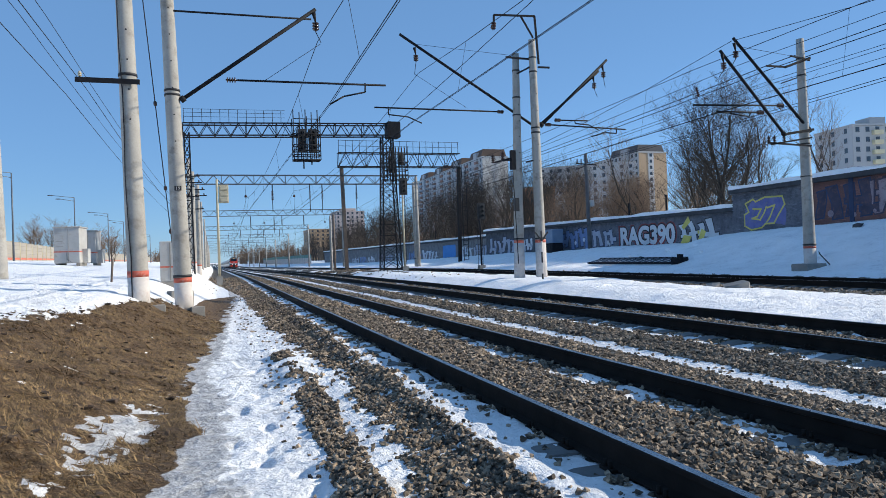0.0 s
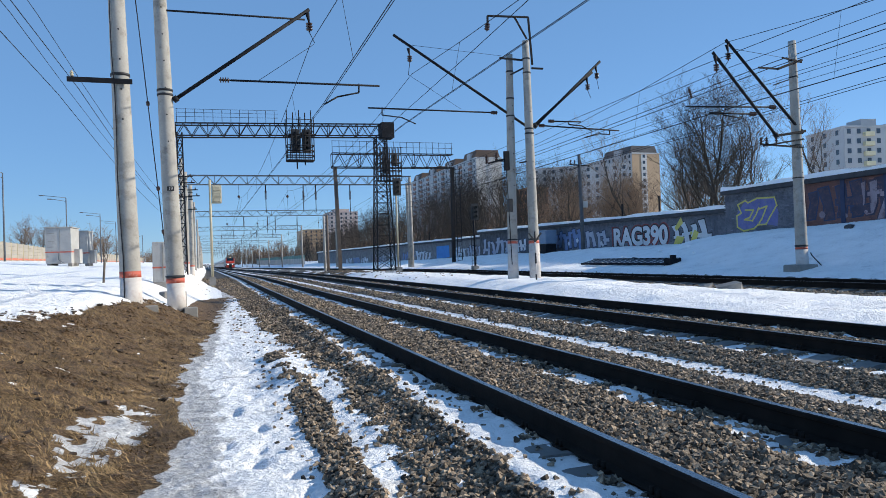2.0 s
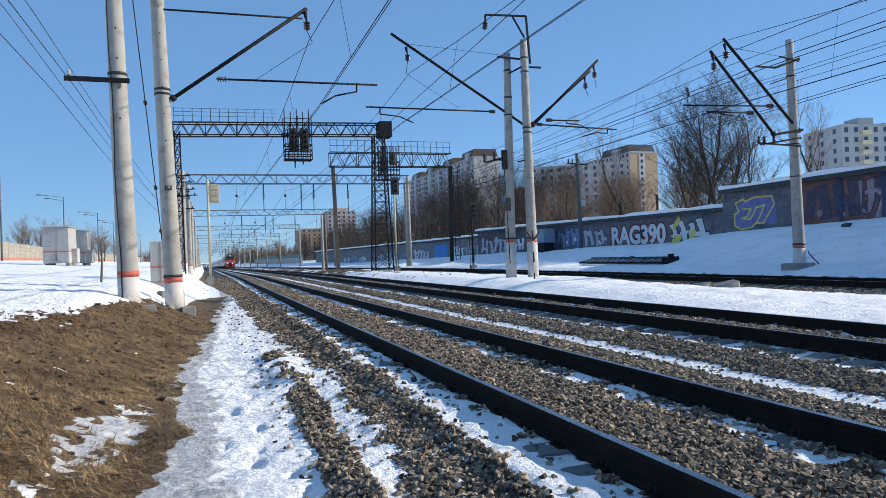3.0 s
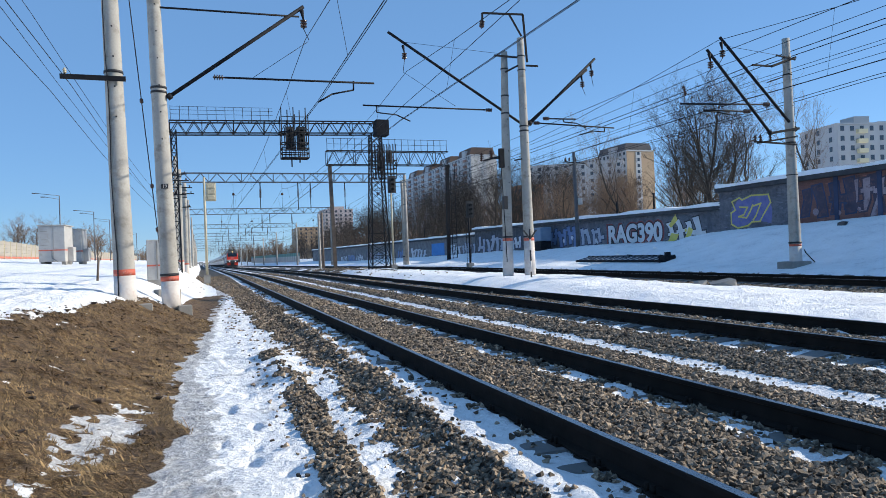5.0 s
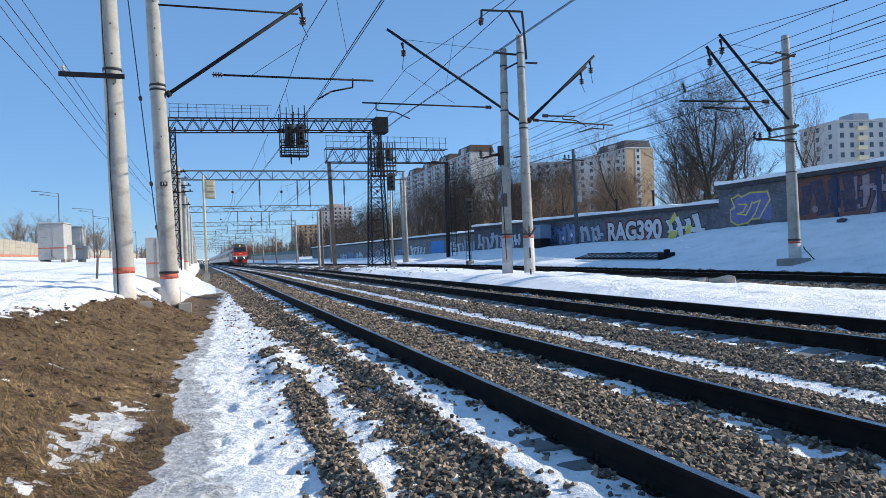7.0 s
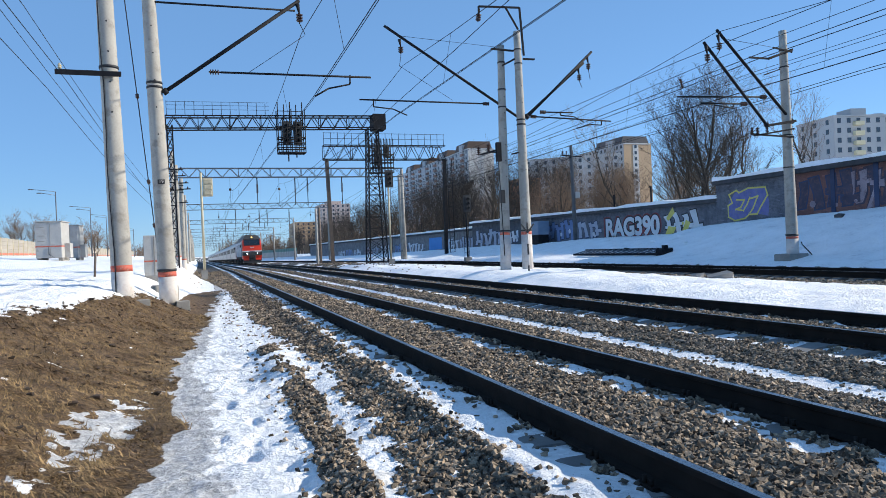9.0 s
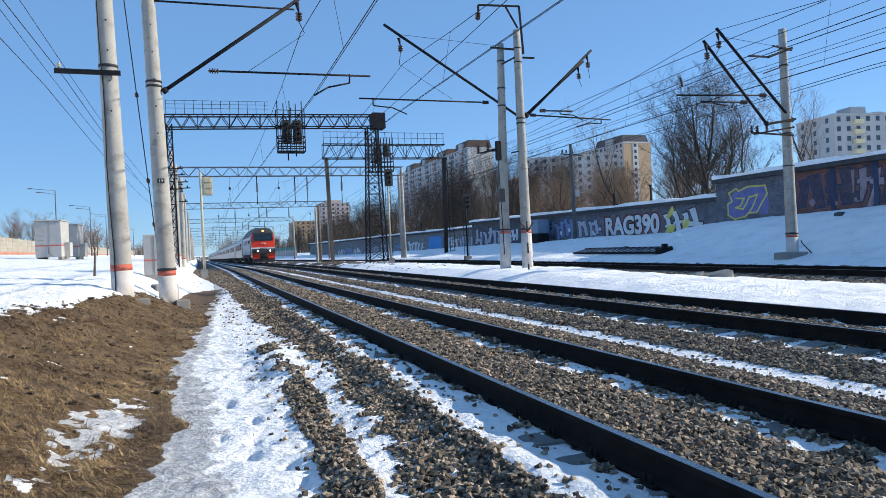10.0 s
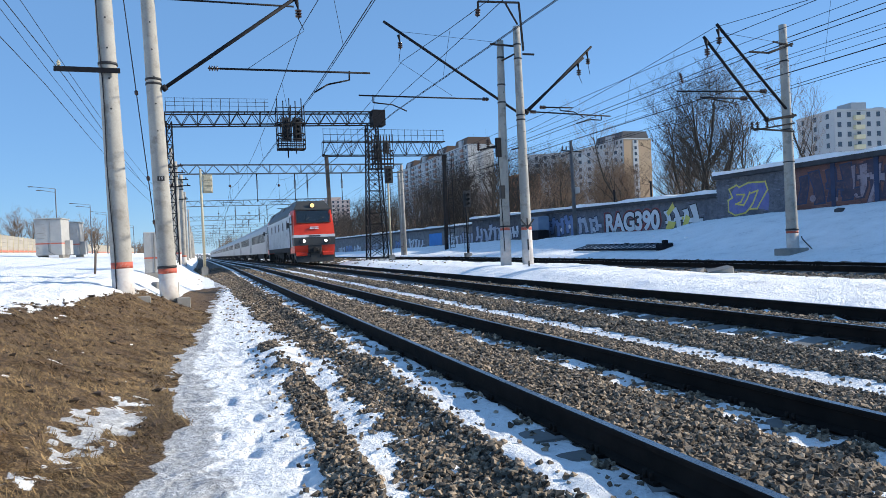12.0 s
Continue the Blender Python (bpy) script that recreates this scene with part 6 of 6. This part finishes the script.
# ---- left side ----
def make_left_side():
    # noise barrier: posts and panels
    t = thing("noise_barrier", pose(0, 0, 0), "long beige panelled barrier with a red stripe", "barrier", kind="structure")
    pts = [(-19, 62), (-20.5, 86), (-23.6, 123), (-23.8, 177), (-27, 325)]
    bm_post = mesh_of("barrier_post", box(B(), -.1, .1, -.1, .1, -.6, 2.35), BEIGE_PAINT)
    rails = [box(B(), 0, 1, -.05, .05, z0, z1) for z0, z1 in ((-.4, .38), (.4, .62), (.64, 1.05), (1.07, 1.48), (1.5, 1.9), (1.92, 2.3))]
    mats = [BARRIER, BARRIER_RED, BARRIER, BARRIER, BARRIER, BARRIER]
    panels = [mesh_of("panel", bm, m) for bm, m in zip(rails, mats)]
    for (x0, y0), (x1, y1) in zip(pts, pts[1:]):
        d = Vector((x1 - x0, y1 - y0, 0))
        n = int(d.length / 4)
        a = math.degrees(math.atan2(d.y, d.x))
        for i in range(n):
            p = Vector((x0, y0, 0)).lerp(Vector((x1, y1, 0)), i / n)
            z = ground_z(p.x, p.y, False).item() - .3
            share("barrier_post", bm_post, t, pose(p.x, p.y, z, 0, 0, a))
            for me in panels:
                share("panel", me, t, pose(p.x, p.y, z, 0, 0, a) @ Matrix.Diagonal((d.length / n - .04, 1, 1, 1)))
    # two service cabins
    for x, y, w, dpt, h, lb in ((-9.25, 51.5, 1.55, 2.0, 2.45, "large pale grey service cabin with a red stripe"), (-8.75, 55.5, 1.2, 1.7, 2.4, "smaller pale grey service cabin with a red stripe")):
        z = ground_z(x, y).item() + .05
        t = thing("service_cabin", pose(x, y, z, 0, 0, -4), lb, "cabin", "service cabins")
        bm = B()
        bevel(box(bm, -w / 2, w / 2, -dpt / 2, dpt / 2, .1, h), .03)
        part("body", bm, CABINET, t)
        bm = B()
        bevel(box(bm, -w / 2 - .07, w / 2 + .07, -dpt / 2 - .07, dpt / 2 + .07, h, h + .07), .02)
        part("roof", bm, CABINET, t)
        bm = B()
        box(bm, -w / 2 - .004, w / 2 + .004, -dpt / 2 - .004, dpt / 2 + .004, .82, .9)
        part("red_stripe", bm, RED_BAND, t)
        bm = B()
        for sx in (-1, 1):
            box(bm, sx * w * .4 - .12, sx * w * .4 + .12, -dpt * .4, dpt * .4, -.4, .12)
        part("plinth", bm, BLOCK, t)
        bm = B()
        bevel(box(bm, w / 2 - .02, w / 2 + .35, -.35, .35, .1, 1.05), .02)
        part("side_box", bm, CABINET, t)
        bm = B()
        crooked_rod(bm, [Vector((0, -dpt / 2 - .03, .8)), Vector((0, -dpt / 2 - .03, .35)), Vector((.35, -dpt / 2 - .06, .1))], .02)
        part("cable", bm, GREY_STEEL, t)
        for zz in (1.2, 1.55, 2.1):
            part("vent_slot", beam(B(), (-w * .42, -dpt / 2 - .01, zz), (-w * .15, -dpt / 2 - .01, zz), .025), BLOCK, t)
        part("door_seam", beam(B(), (w * .06, -dpt / 2 - .006, .15), (w * .06, -dpt / 2 - .006, h - .1), .02), BLOCK, t)
    x, y = -1.62, 27.5
    t = thing("relay_cabinet", pose(x, y, .45), "grey trackside relay cabinet with a red stripe", "cabinet")
    bm = B()
    bevel(box(bm, -.35, .35, -.3, .3, .1, 1.6), .02)
    part("body", bm, CABINET, t)
    bm = B()
    box(bm, -.354, .354, -.304, .304, .62, .68)
    part("red_stripe", bm, RED_BAND, t)
    bm = B()
    bevel(box(bm, -.38, .38, -.33, .33, -.3, .1), .02)
    part("plinth", bm, BLOCK, t)
    bm = B()
    box(bm, -.02, .02, -.312, -.3, .15, 1.55)
    part("door_gap", bm, BLOCK, t)
    # street lamps behind the barrier
    for x, y, h in ((-16.75, 96.2, 8.1), (-16.5, 122.6, 7.9), (-18.0, 155, 8.4), (-15.6, 186, 7.0), (-18.5, 75.5, 8.5)):
        z = ground_z(x, y).item()
        t = thing("street_lamp", pose(x, y, z), "tall grey street lamp with two arms", "street lamp", "street lamps")
        bm = B()
        lathe(bm, (0, 0, -.3), [(0, .1), (h + .3, .06)], 10)
        part("mast", bm, GREY_STEEL, t)
        for dz, ln in ((0, 2.3), (-.45, 1.4)):
            bm = B()
            tube(bm, (0, 0, h + dz), (-ln, -.6, h + dz + .22), .035, n=6)
            part("arm", bm, GREY_STEEL, t)
            bm = B()
            bevel(box(bm, -ln - .55, -ln, -.72, -.5, h + dz + .17, h + dz + .29), .03)
            part("lamp_head", bm, GREY_STEEL, t)
    bm = B()
    tube(bm, (0, 0, -.2), (.06, .05, .75), .035, n=6)
    single("stake", bm, BROWN_STEEL, "short dark stake leaning in the snow", "stake", m=pose(-3.2, 24, ground_z(-3.2, 24).item()))


# ---- train ----
def make_bogie(parent, y, axles, spacing, r=.52):
    t = B()
    half = spacing * (axles - 1) / 2
    for sx in (-1, 1):
        box(t, sx * 1.05 - .09, sx * 1.05 + .09, y - half - .7, y + half + .7, .55, .95)
    box(t, -1.0, 1.0, y - .5, y + .5, .5, .95)
    for i in range(axles):
        for sx in (-1, 1):
            box(t, sx * 1.12 - .12, sx * 1.12 + .12, y - half + i * spacing - .22, y - half + i * spacing + .22, .35, .75)
    b = part("bogie", t, UNDER, parent, "black bogie frame")
    for i in range(axles):
        for sx in (-1, 1):
            bm = B()
            lathe(bm, (sx * .72, y - half + i * spacing, r), [(0, r + .03), (.03, r), (.13, r), (.14, r * .8)], 20, (sx, 0, 0))
            part("wheel", bm, UNDER, b)


def make_locomotive():
    """Nose towards -y, its coupler plane at y = 0."""
    t = thing("locomotive", pose(0, 51, 0), "red, grey and white electric passenger locomotive with lit headlights", "locomotive")
    L = 21.6
    side = [(1.53, .95), (1.55, 3.75), (1.48, 3.95), (1.1, 4.45), (-1.1, 4.45), (-1.48, 3.95), (-1.55, 3.75), (-1.53, .95)]
    bm = B()
    prism(bm, side, 2.3, L - 2.3)
    part("body", bm, LOCO_GREY, t, "light grey ribbed body side")
    bm = B()
    for i in range(26):
        y = 3.2 + i * .6
        for sx in (-1, 1):
            box(bm, sx * 1.545 - .02, sx * 1.545 + .02, y, y + .06, 1.25, 3.6)
    part("body_ribs", bm, LOCO_GREY, t)
    bm = B()
    for sx in (-1, 1):
        box(bm, sx * 1.548 - .02, sx * 1.548 + .02, 2.3, L - 2.3, .93, 1.3)
    part("dark_skirt", bm, UNDER, t)
    bm = B()
    prism(bm, [(1.56, 3.72), (1.5, 3.97), (1.115, 4.47), (-1.115, 4.47), (-1.5, 3.97), (-1.56, 3.72), (-1.4, 3.7), (1.4, 3.7)], 2.6, L - 2.6)
    part("roof_shell", bm, LOCO_DARK, t, "dark grey sloping roof edge")
    for sx in (-1, 1):
        for y in (3.6, 6.4, 9.6, 12.4, 15.6):
            bm = B()
            bevel(box(bm, sx * 1.56 - .014, sx * 1.56 + .014, y, y + .62, 2.75, 3.4), .01)
            part("side_grille", bm, LOCO_DARK, t, "dark air grille in the body side")
    # roof hatches
    for y0, y1, h in ((3.2, 6.4, .42), (6.9, 10.0, .34), (10.5, 13.8, .44), (14.4, 18.4, .36)):
        bm = B()
        prism(bm, [(1.12, 4.38), (.85, 4.5 + h), (-.85, 4.5 + h), (-1.12, 4.38)], y0, y1)
        part("roof_hatch", bm, LOCO_DARK, t, "dark roof hatch")
    # cabs at both ends
    for flip in (0, 1):
        m = pose(0, L / 2, 0, 0, 0, 180 * flip) @ pose(0, -L / 2, 0)
        cab = part("cab", B(), LOCO_RED, t, "bright red driver's cab")
        cab.matrix_basis = m
        bm = B()
        # rings of the nose: x half width, z, y
        rings = [(1.48, .85, .3), (1.5, 1.4, .18), (1.5, 2.2, .15), (1.47, 2.95, .22), (1.43, 3.5, .45), (1.38, 4.1, .7)]
        front = [[bm.verts.new((s * hx * k, y + (1 - k * k) * -.05, z)) for s, k in ((-1, 1), (-1, .6), (1, 0), (1, .6), (1, 1))] for hx, z, y in rings]
        back = [[bm.verts.new((s * (1.55 if z < 3.8 else 1.42), 2.31, z)) for s in (-1, 1)] for hx, z, y in rings]
        for a, b in zip(front, front[1:]):
            for i in range(4):
                bm.faces.new((a[i], a[i + 1], b[i + 1], b[i]))
        for a, b, p, q in zip(front, front[1:], back, back[1:]):
            bm.faces.new((p[0], a[0], b[0], q[0]))
            bm.faces.new((a[4], p[1], q[1], b[4]))
        bm.faces.new((*front[-1], back[-1][1], back[-1][0]))
        bm.faces.new((*front[0][::-1], back[0][0], back[0][1]))
        bm.to_mesh(cab.data)
        bm.free()
        bm = B()
        prism(bm, [(1.42, 4.06), (1.38, 4.14), (1.0, 4.74), (-1.0, 4.74), (-1.38, 4.14), (-1.42, 4.06)], .62, 3.0)
        for v in bm.verts:
            if v.co.y < 1 and v.co.z > 4.5:
                v.co.y += .5
        part("cab_roof", bm, LOCO_DARK, cab, "dark grey sloping cab roof")
        bm = B()
        bevel(box(bm, -1.2, 1.2, -.03, .05, -.46, .5), .05, 2)
        ws = part("windscreen", bm, LOCO_GLASS, cab, "wide dark windscreen")
        ws.matrix_basis = pose(0, .40, 3.55, 0, 0, 0) @ pose(0, 0, 0, -23, 0, 0)
        bm = B()
        for p, q in (((-1.24, -.5), (1.24, -.5)), ((1.24, -.5), (1.24, .54)), ((1.24, .54), (-1.24, .54)), ((-1.24, .54), (-1.24, -.5))):
            beam(bm, (p[0], -.02, p[1]), (q[0], -.02, q[1]), .06)
        fr = part("window_frame", bm, LAMP_BLACK, cab)
        fr.matrix_basis = ws.matrix_basis.copy()
        bm = B()
        tube(bm, (.25, -.06, -.42), (.75, -.06, -.1), .015, n=5)
        tube(bm, (-.75, -.06, -.42), (-.3, -.06, -.1), .015, n=5)
        wp = part("wiper", bm, LAMP_BLACK, cab)
        wp.matrix_basis = ws.matrix_basis.copy()
        bm = B()
        prism(bm, [(1.52, 1.4), (1.52, 2.0), (-1.52, 2.0), (-1.52, 1.4)], .0, 2.3)
        for v in bm.verts:
            if v.co.y < .1:
                v.co.y += .07
        part("grey_band", bm, LOCO_DARK, cab, "dark grey band round the lights")
        bm = B()
        box(bm, -1.525, 1.525, .05, 2.3, 2.0, 2.2)
        part("pale_stripe", bm, LOCO_GREY, cab)
        for sx in (-1, 1):
            bm = B()
            lathe(bm, (sx * .92, .07, 1.72), [(0, .24), (.05, .23), (.07, .18)], 16, (0, -1, 0))
            part("light_housing", bm, LAMP_BLACK, cab)
            bm = B()
            lathe(bm, (sx * .80, .0, 1.72), [(0, .1), (.03, .085)], 12, (0, -1, 0))
            part("headlight", bm, HEADLIGHT, cab, "lit white headlight")
        bm = B()
        lathe(bm, (0, .78, 4.4), [(0, .24), (.12, .24), (.13, .18)], 16, (0, -1, 0))
        part("searchlight_ring", bm, LAMP_BLACK, cab)
        bm = B()
        lathe(bm, (0, .66, 4.4), [(0, .16), (.03, .14)], 16, (0, -1, 0))
        part("searchlight", bm, SEARCHLIGHT, cab, "warm lit roof searchlight")
        bm = B()
        for x0, x1, z0, z1 in ((-.34, -.04, 2.62, 2.68), (-.3, .3, 2.72, 2.78), (.04, .34, 2.62, 2.68)):
            box(bm, x0, x1, .06, .2, z0, z1)
        part("emblem", bm, LOCO_WHITE, cab, "small white company emblem")
        bm = B()
        box(bm, -.42, .42, .03, .1, 2.04, 2.14)
        part("number_bar", bm, LAMP_BLACK, cab)
        bm = B()
        prism(bm, [(1.4, .4), (1.45, .87), (-1.45, .87), (-1.4, .4)], .3, 1.2)
        prism(bm, [(1.35, .18), (1.38, .44), (-1.38, .44), (-1.35, .18)], .15, .5)
        part("snow_plough", bm, LOCO_DARK, cab, "dark grey plough below the cab")
        bm = B()
        bevel(box(bm, -.5, .5, .1, .5, .85, 1.45), .05)
        part("coupler_recess", bm, LAMP_BLACK, cab)
        bm = B()
        bevel(box(bm, -.16, .16, -.45, .3, .95, 1.22), .04)
        box(bm, -.22, -.05, -.6, -.3, .92, 1.26)
        tube(bm, (.3, .1, 1.1), (.36, -.1, .5), .03, n=6)
        tube(bm, (-.32, .1, 1.1), (-.38, -.05, .55), .03, n=6)
        part("coupler", bm, UNDER, cab, "black automatic coupler and hoses")
        for sx in (-1, 1):
            bm = B()
            box(bm, sx * 1.57 - .01, sx * 1.57 + .01, 1.02, 1.5, 2.95, 3.62)
            part("side_window", bm, LOCO_GLASS, cab)
            bm = B()
            box(bm, sx * 1.57 - .012, sx * 1.57 + .012, 1.75, 2.2, 1.3, 3.6)
            part("cab_door", bm, LOCO_DARK, cab, "dark cab door")
            bm = B()
            box(bm, sx * 1.553 - .012, sx * 1.553 + .012, .98, 2.33, 1.34, 3.74)
            part("side_panel", bm, LOCO_GREY, cab, "pale grey cab side behind the red nose")
            bm = B()
            bevel(box(bm, sx * .98 - .42, sx * .98 + .42, .2, .5, .62, .9), .06, 2)
            part("red_skirt", bm, LOCO_RED, cab, "red skirt beside the coupler")
            bm = B()
            tube(bm, (sx * 1.62, 1.7, 1.2), (sx * 1.62, 1.7, 2.9), .02, n=5)
            beam(bm, (sx * 1.55, .75, 3.0), (sx * 1.85, .72, 3.05), .05)
            box(bm, sx * 1.85 - .08, sx * 1.85 + .08, .68, .76, 2.75, 3.15)
            part("handrail_mirror", bm, LAMP_BLACK, cab)
    make_bogie(t, 5.6, 3, 2.0, .6)
    make_bogie(t, L - 5.6, 3, 2.0, .6)
    bm = B()
    box(bm, -1.3, 1.3, 8.9, L - 8.9, .45, 1.05)
    part("underfloor_box", bm, UNDER, t)
    bm = B()
    for y in (5.2, L - 5.2):
        for sx in (-.6, .6):
            tube(bm, (sx, y - .7, 4.7), (sx * .7, y + .9, 5.0), .03, n=5)
            tube(bm, (sx * .7, y + .9, 5.0), (sx * .9, y - .6, 5.2), .025, n=5)
        tube(bm, (-.95, y - .6, 5.2), (.95, y - .6, 5.2), .03, n=5)
    part("pantograph", bm, DARK_STEEL, t, "folded pantographs")
    return t


def make_coach():
    t = thing("passenger_coach", pose(0, 90, 0), "pale grey ribbed passenger coach with a row of windows", "railway coach", "coaches of the train")
    L = 24.2
    out = [(1.5, .95), (1.53, 3.3), (1.4, 3.75), (1.0, 4.15), (.4, 4.32), (-.4, 4.32), (-1.0, 4.15), (-1.4, 3.75), (-1.53, 3.3), (-1.5, .95)]
    bm = B()
    prism(bm, out, 0, L)
    part("body", bm, COACH, t)
    bm = B()
    for sx in (-1, 1):
        for z in (1.08, 1.28, 1.48, 1.68, 1.88, 3.22):
            box(bm, sx * 1.53 - .02, sx * 1.53 + .02, .6, L - .6, z, z + .07)
    part("side_ribs", bm, COACH, t)
    bm = B()
    prism(bm, [(1.41, 3.76), (1.01, 4.18), (.4, 4.36), (-.4, 4.36), (-1.01, 4.18), (-1.41, 3.76)], .1, L - .1)
    part("roof", bm, COACH_ROOF, t, "grey curved roof")
    me = mesh_of("window", bevel(box(B(), -.02, .02, 0, 1.3, 0, .95), .01), COACH_GLASS)
    for i in range(10):
        for sx in (-1, 1):
            share("window", me, t, pose(sx * 1.545, 2.6 + i * 1.95, 2.2))
    for y in (.5, L - 1.3):
        for sx in (-1, 1):
            bm = B()
            box(bm, sx * 1.53 - .02, sx * 1.53 + .02, y, y + .8, 1.1, 3.1)
            part("door", bm, COACH_ROOF, t)
    bm = B()
    box(bm, -.75, .75, L, L + .45, 1.0, 3.6)
    part("gangway", bm, UNDER, t, "black gangway bellows")
    make_bogie(t, 3.6, 2, 2.4, .48)
    make_bogie(t, L - 3.6, 2, 2.4, .48)
    bm = B()
    box(bm, -1.2, 1.2, 8, 16, .4, .95)
    part("underfloor_box", bm, UNDER, t)
    return t


LOCO_RED = surface("locomotive_red_paint", (.68, .035, .012), (.78, .055, .018), .35, 0, 1, 20, .02, .001)
LOCO_GREY = surface("locomotive_light_grey_paint", (.56, .57, .58), (.68, .69, .70), .45, 0, 1, 15, .03, .001, stain=(.46, .46, .46))
LOCO_WHITE = surface("locomotive_white_paint", (.8, .8, .8), (.85, .85, .85), .5, 0, 1, 15, 0, 0)
LOCO_DARK = surface("locomotive_dark_grey_paint", (.034, .034, .034), (.062, .062, .06), .5, 0, 1, 18, .03, .001)
UNDER = surface("sooty_underframe", (.012, .011, .01), (.035, .03, .027), .8, .2, 3, 20, .2, .004)
LOCO_GLASS = glass_mat("dark_train_glass", (.012, .018, .024))
COACH_GLASS = surface("tinted_coach_glass", (.010, .012, .015), (.018, .02, .024), .3, 0, 1, 9, 0, 0, spec=.2)
COACH = surface("coach_silver_grey_paint", (.36, .37, .38), (.45, .46, .47), .4, .1, .6, 14, .03, .001)
COACH_ROOF = surface("coach_roof_grey", (.30, .31, .32), (.40, .41, .42), .5, .1, .6, 14, .03, .001)
HEADLIGHT = glow("headlight_white", (1, .98, .9), 9)
SEARCHLIGHT = glow("searchlight_warm", (1, .62, .22), 1.0)
BARRIER = surface("barrier_beige_panel", (.27, .245, .205), (.37, .335, .28), .7, 0, .6, 12, .1, .003, per_object=.08)
BARRIER_RED = surface("barrier_red_panel", (.45, .12, .07), (.55, .17, .10), .7, 0, .6, 12, .1, .003)

NOSE_Y, SPEED, COACHES = 51.0, 21.6, 14


def train_rows(behind, length):
    rows = []
    for i in range(25):
        t = i * .5
        y = NOSE_Y + SPEED * (12 - t) + behind
        mid = y + length / 2
        a = math.atan(2 * CURVE * max(0, mid - 40))
        x = RAIL_B + GAUGE / 2 + bendf(mid)
        tilt = math.degrees(math.atan(GRADE)) if mid > 55 else 0
        rows.append((t, pose(x, mid, fallf(mid), -tilt, 0, math.degrees(a)) @ pose(0, -length / 2, 0)))
    return rows


def make_train():
    loco = make_locomotive()
    first = make_coach()
    cars = [first] + [copy_thing(first, pose(0, 0, 0)) for _ in range(COACHES - 1)]
    return loco, cars


def motions():
    walk(LOCO, train_rows(0, 21.6))
    for k, car in enumerate(CARS):
        walk(car, train_rows(22.0 + 24.65 * k, 24.2))


make_ground()
make_tracks()
make_left_poles()
make_middle_poles()
make_right_pole()
make_gantries()
make_portals()
make_signals()
make_wires()
make_left_side()
LOCO, CARS = make_train()
make_trees()
make_buildings()
make_bank_things()
make_dead_grass()
make_clods()
make_gravel()
make_walls()
make_graffiti()
motions()
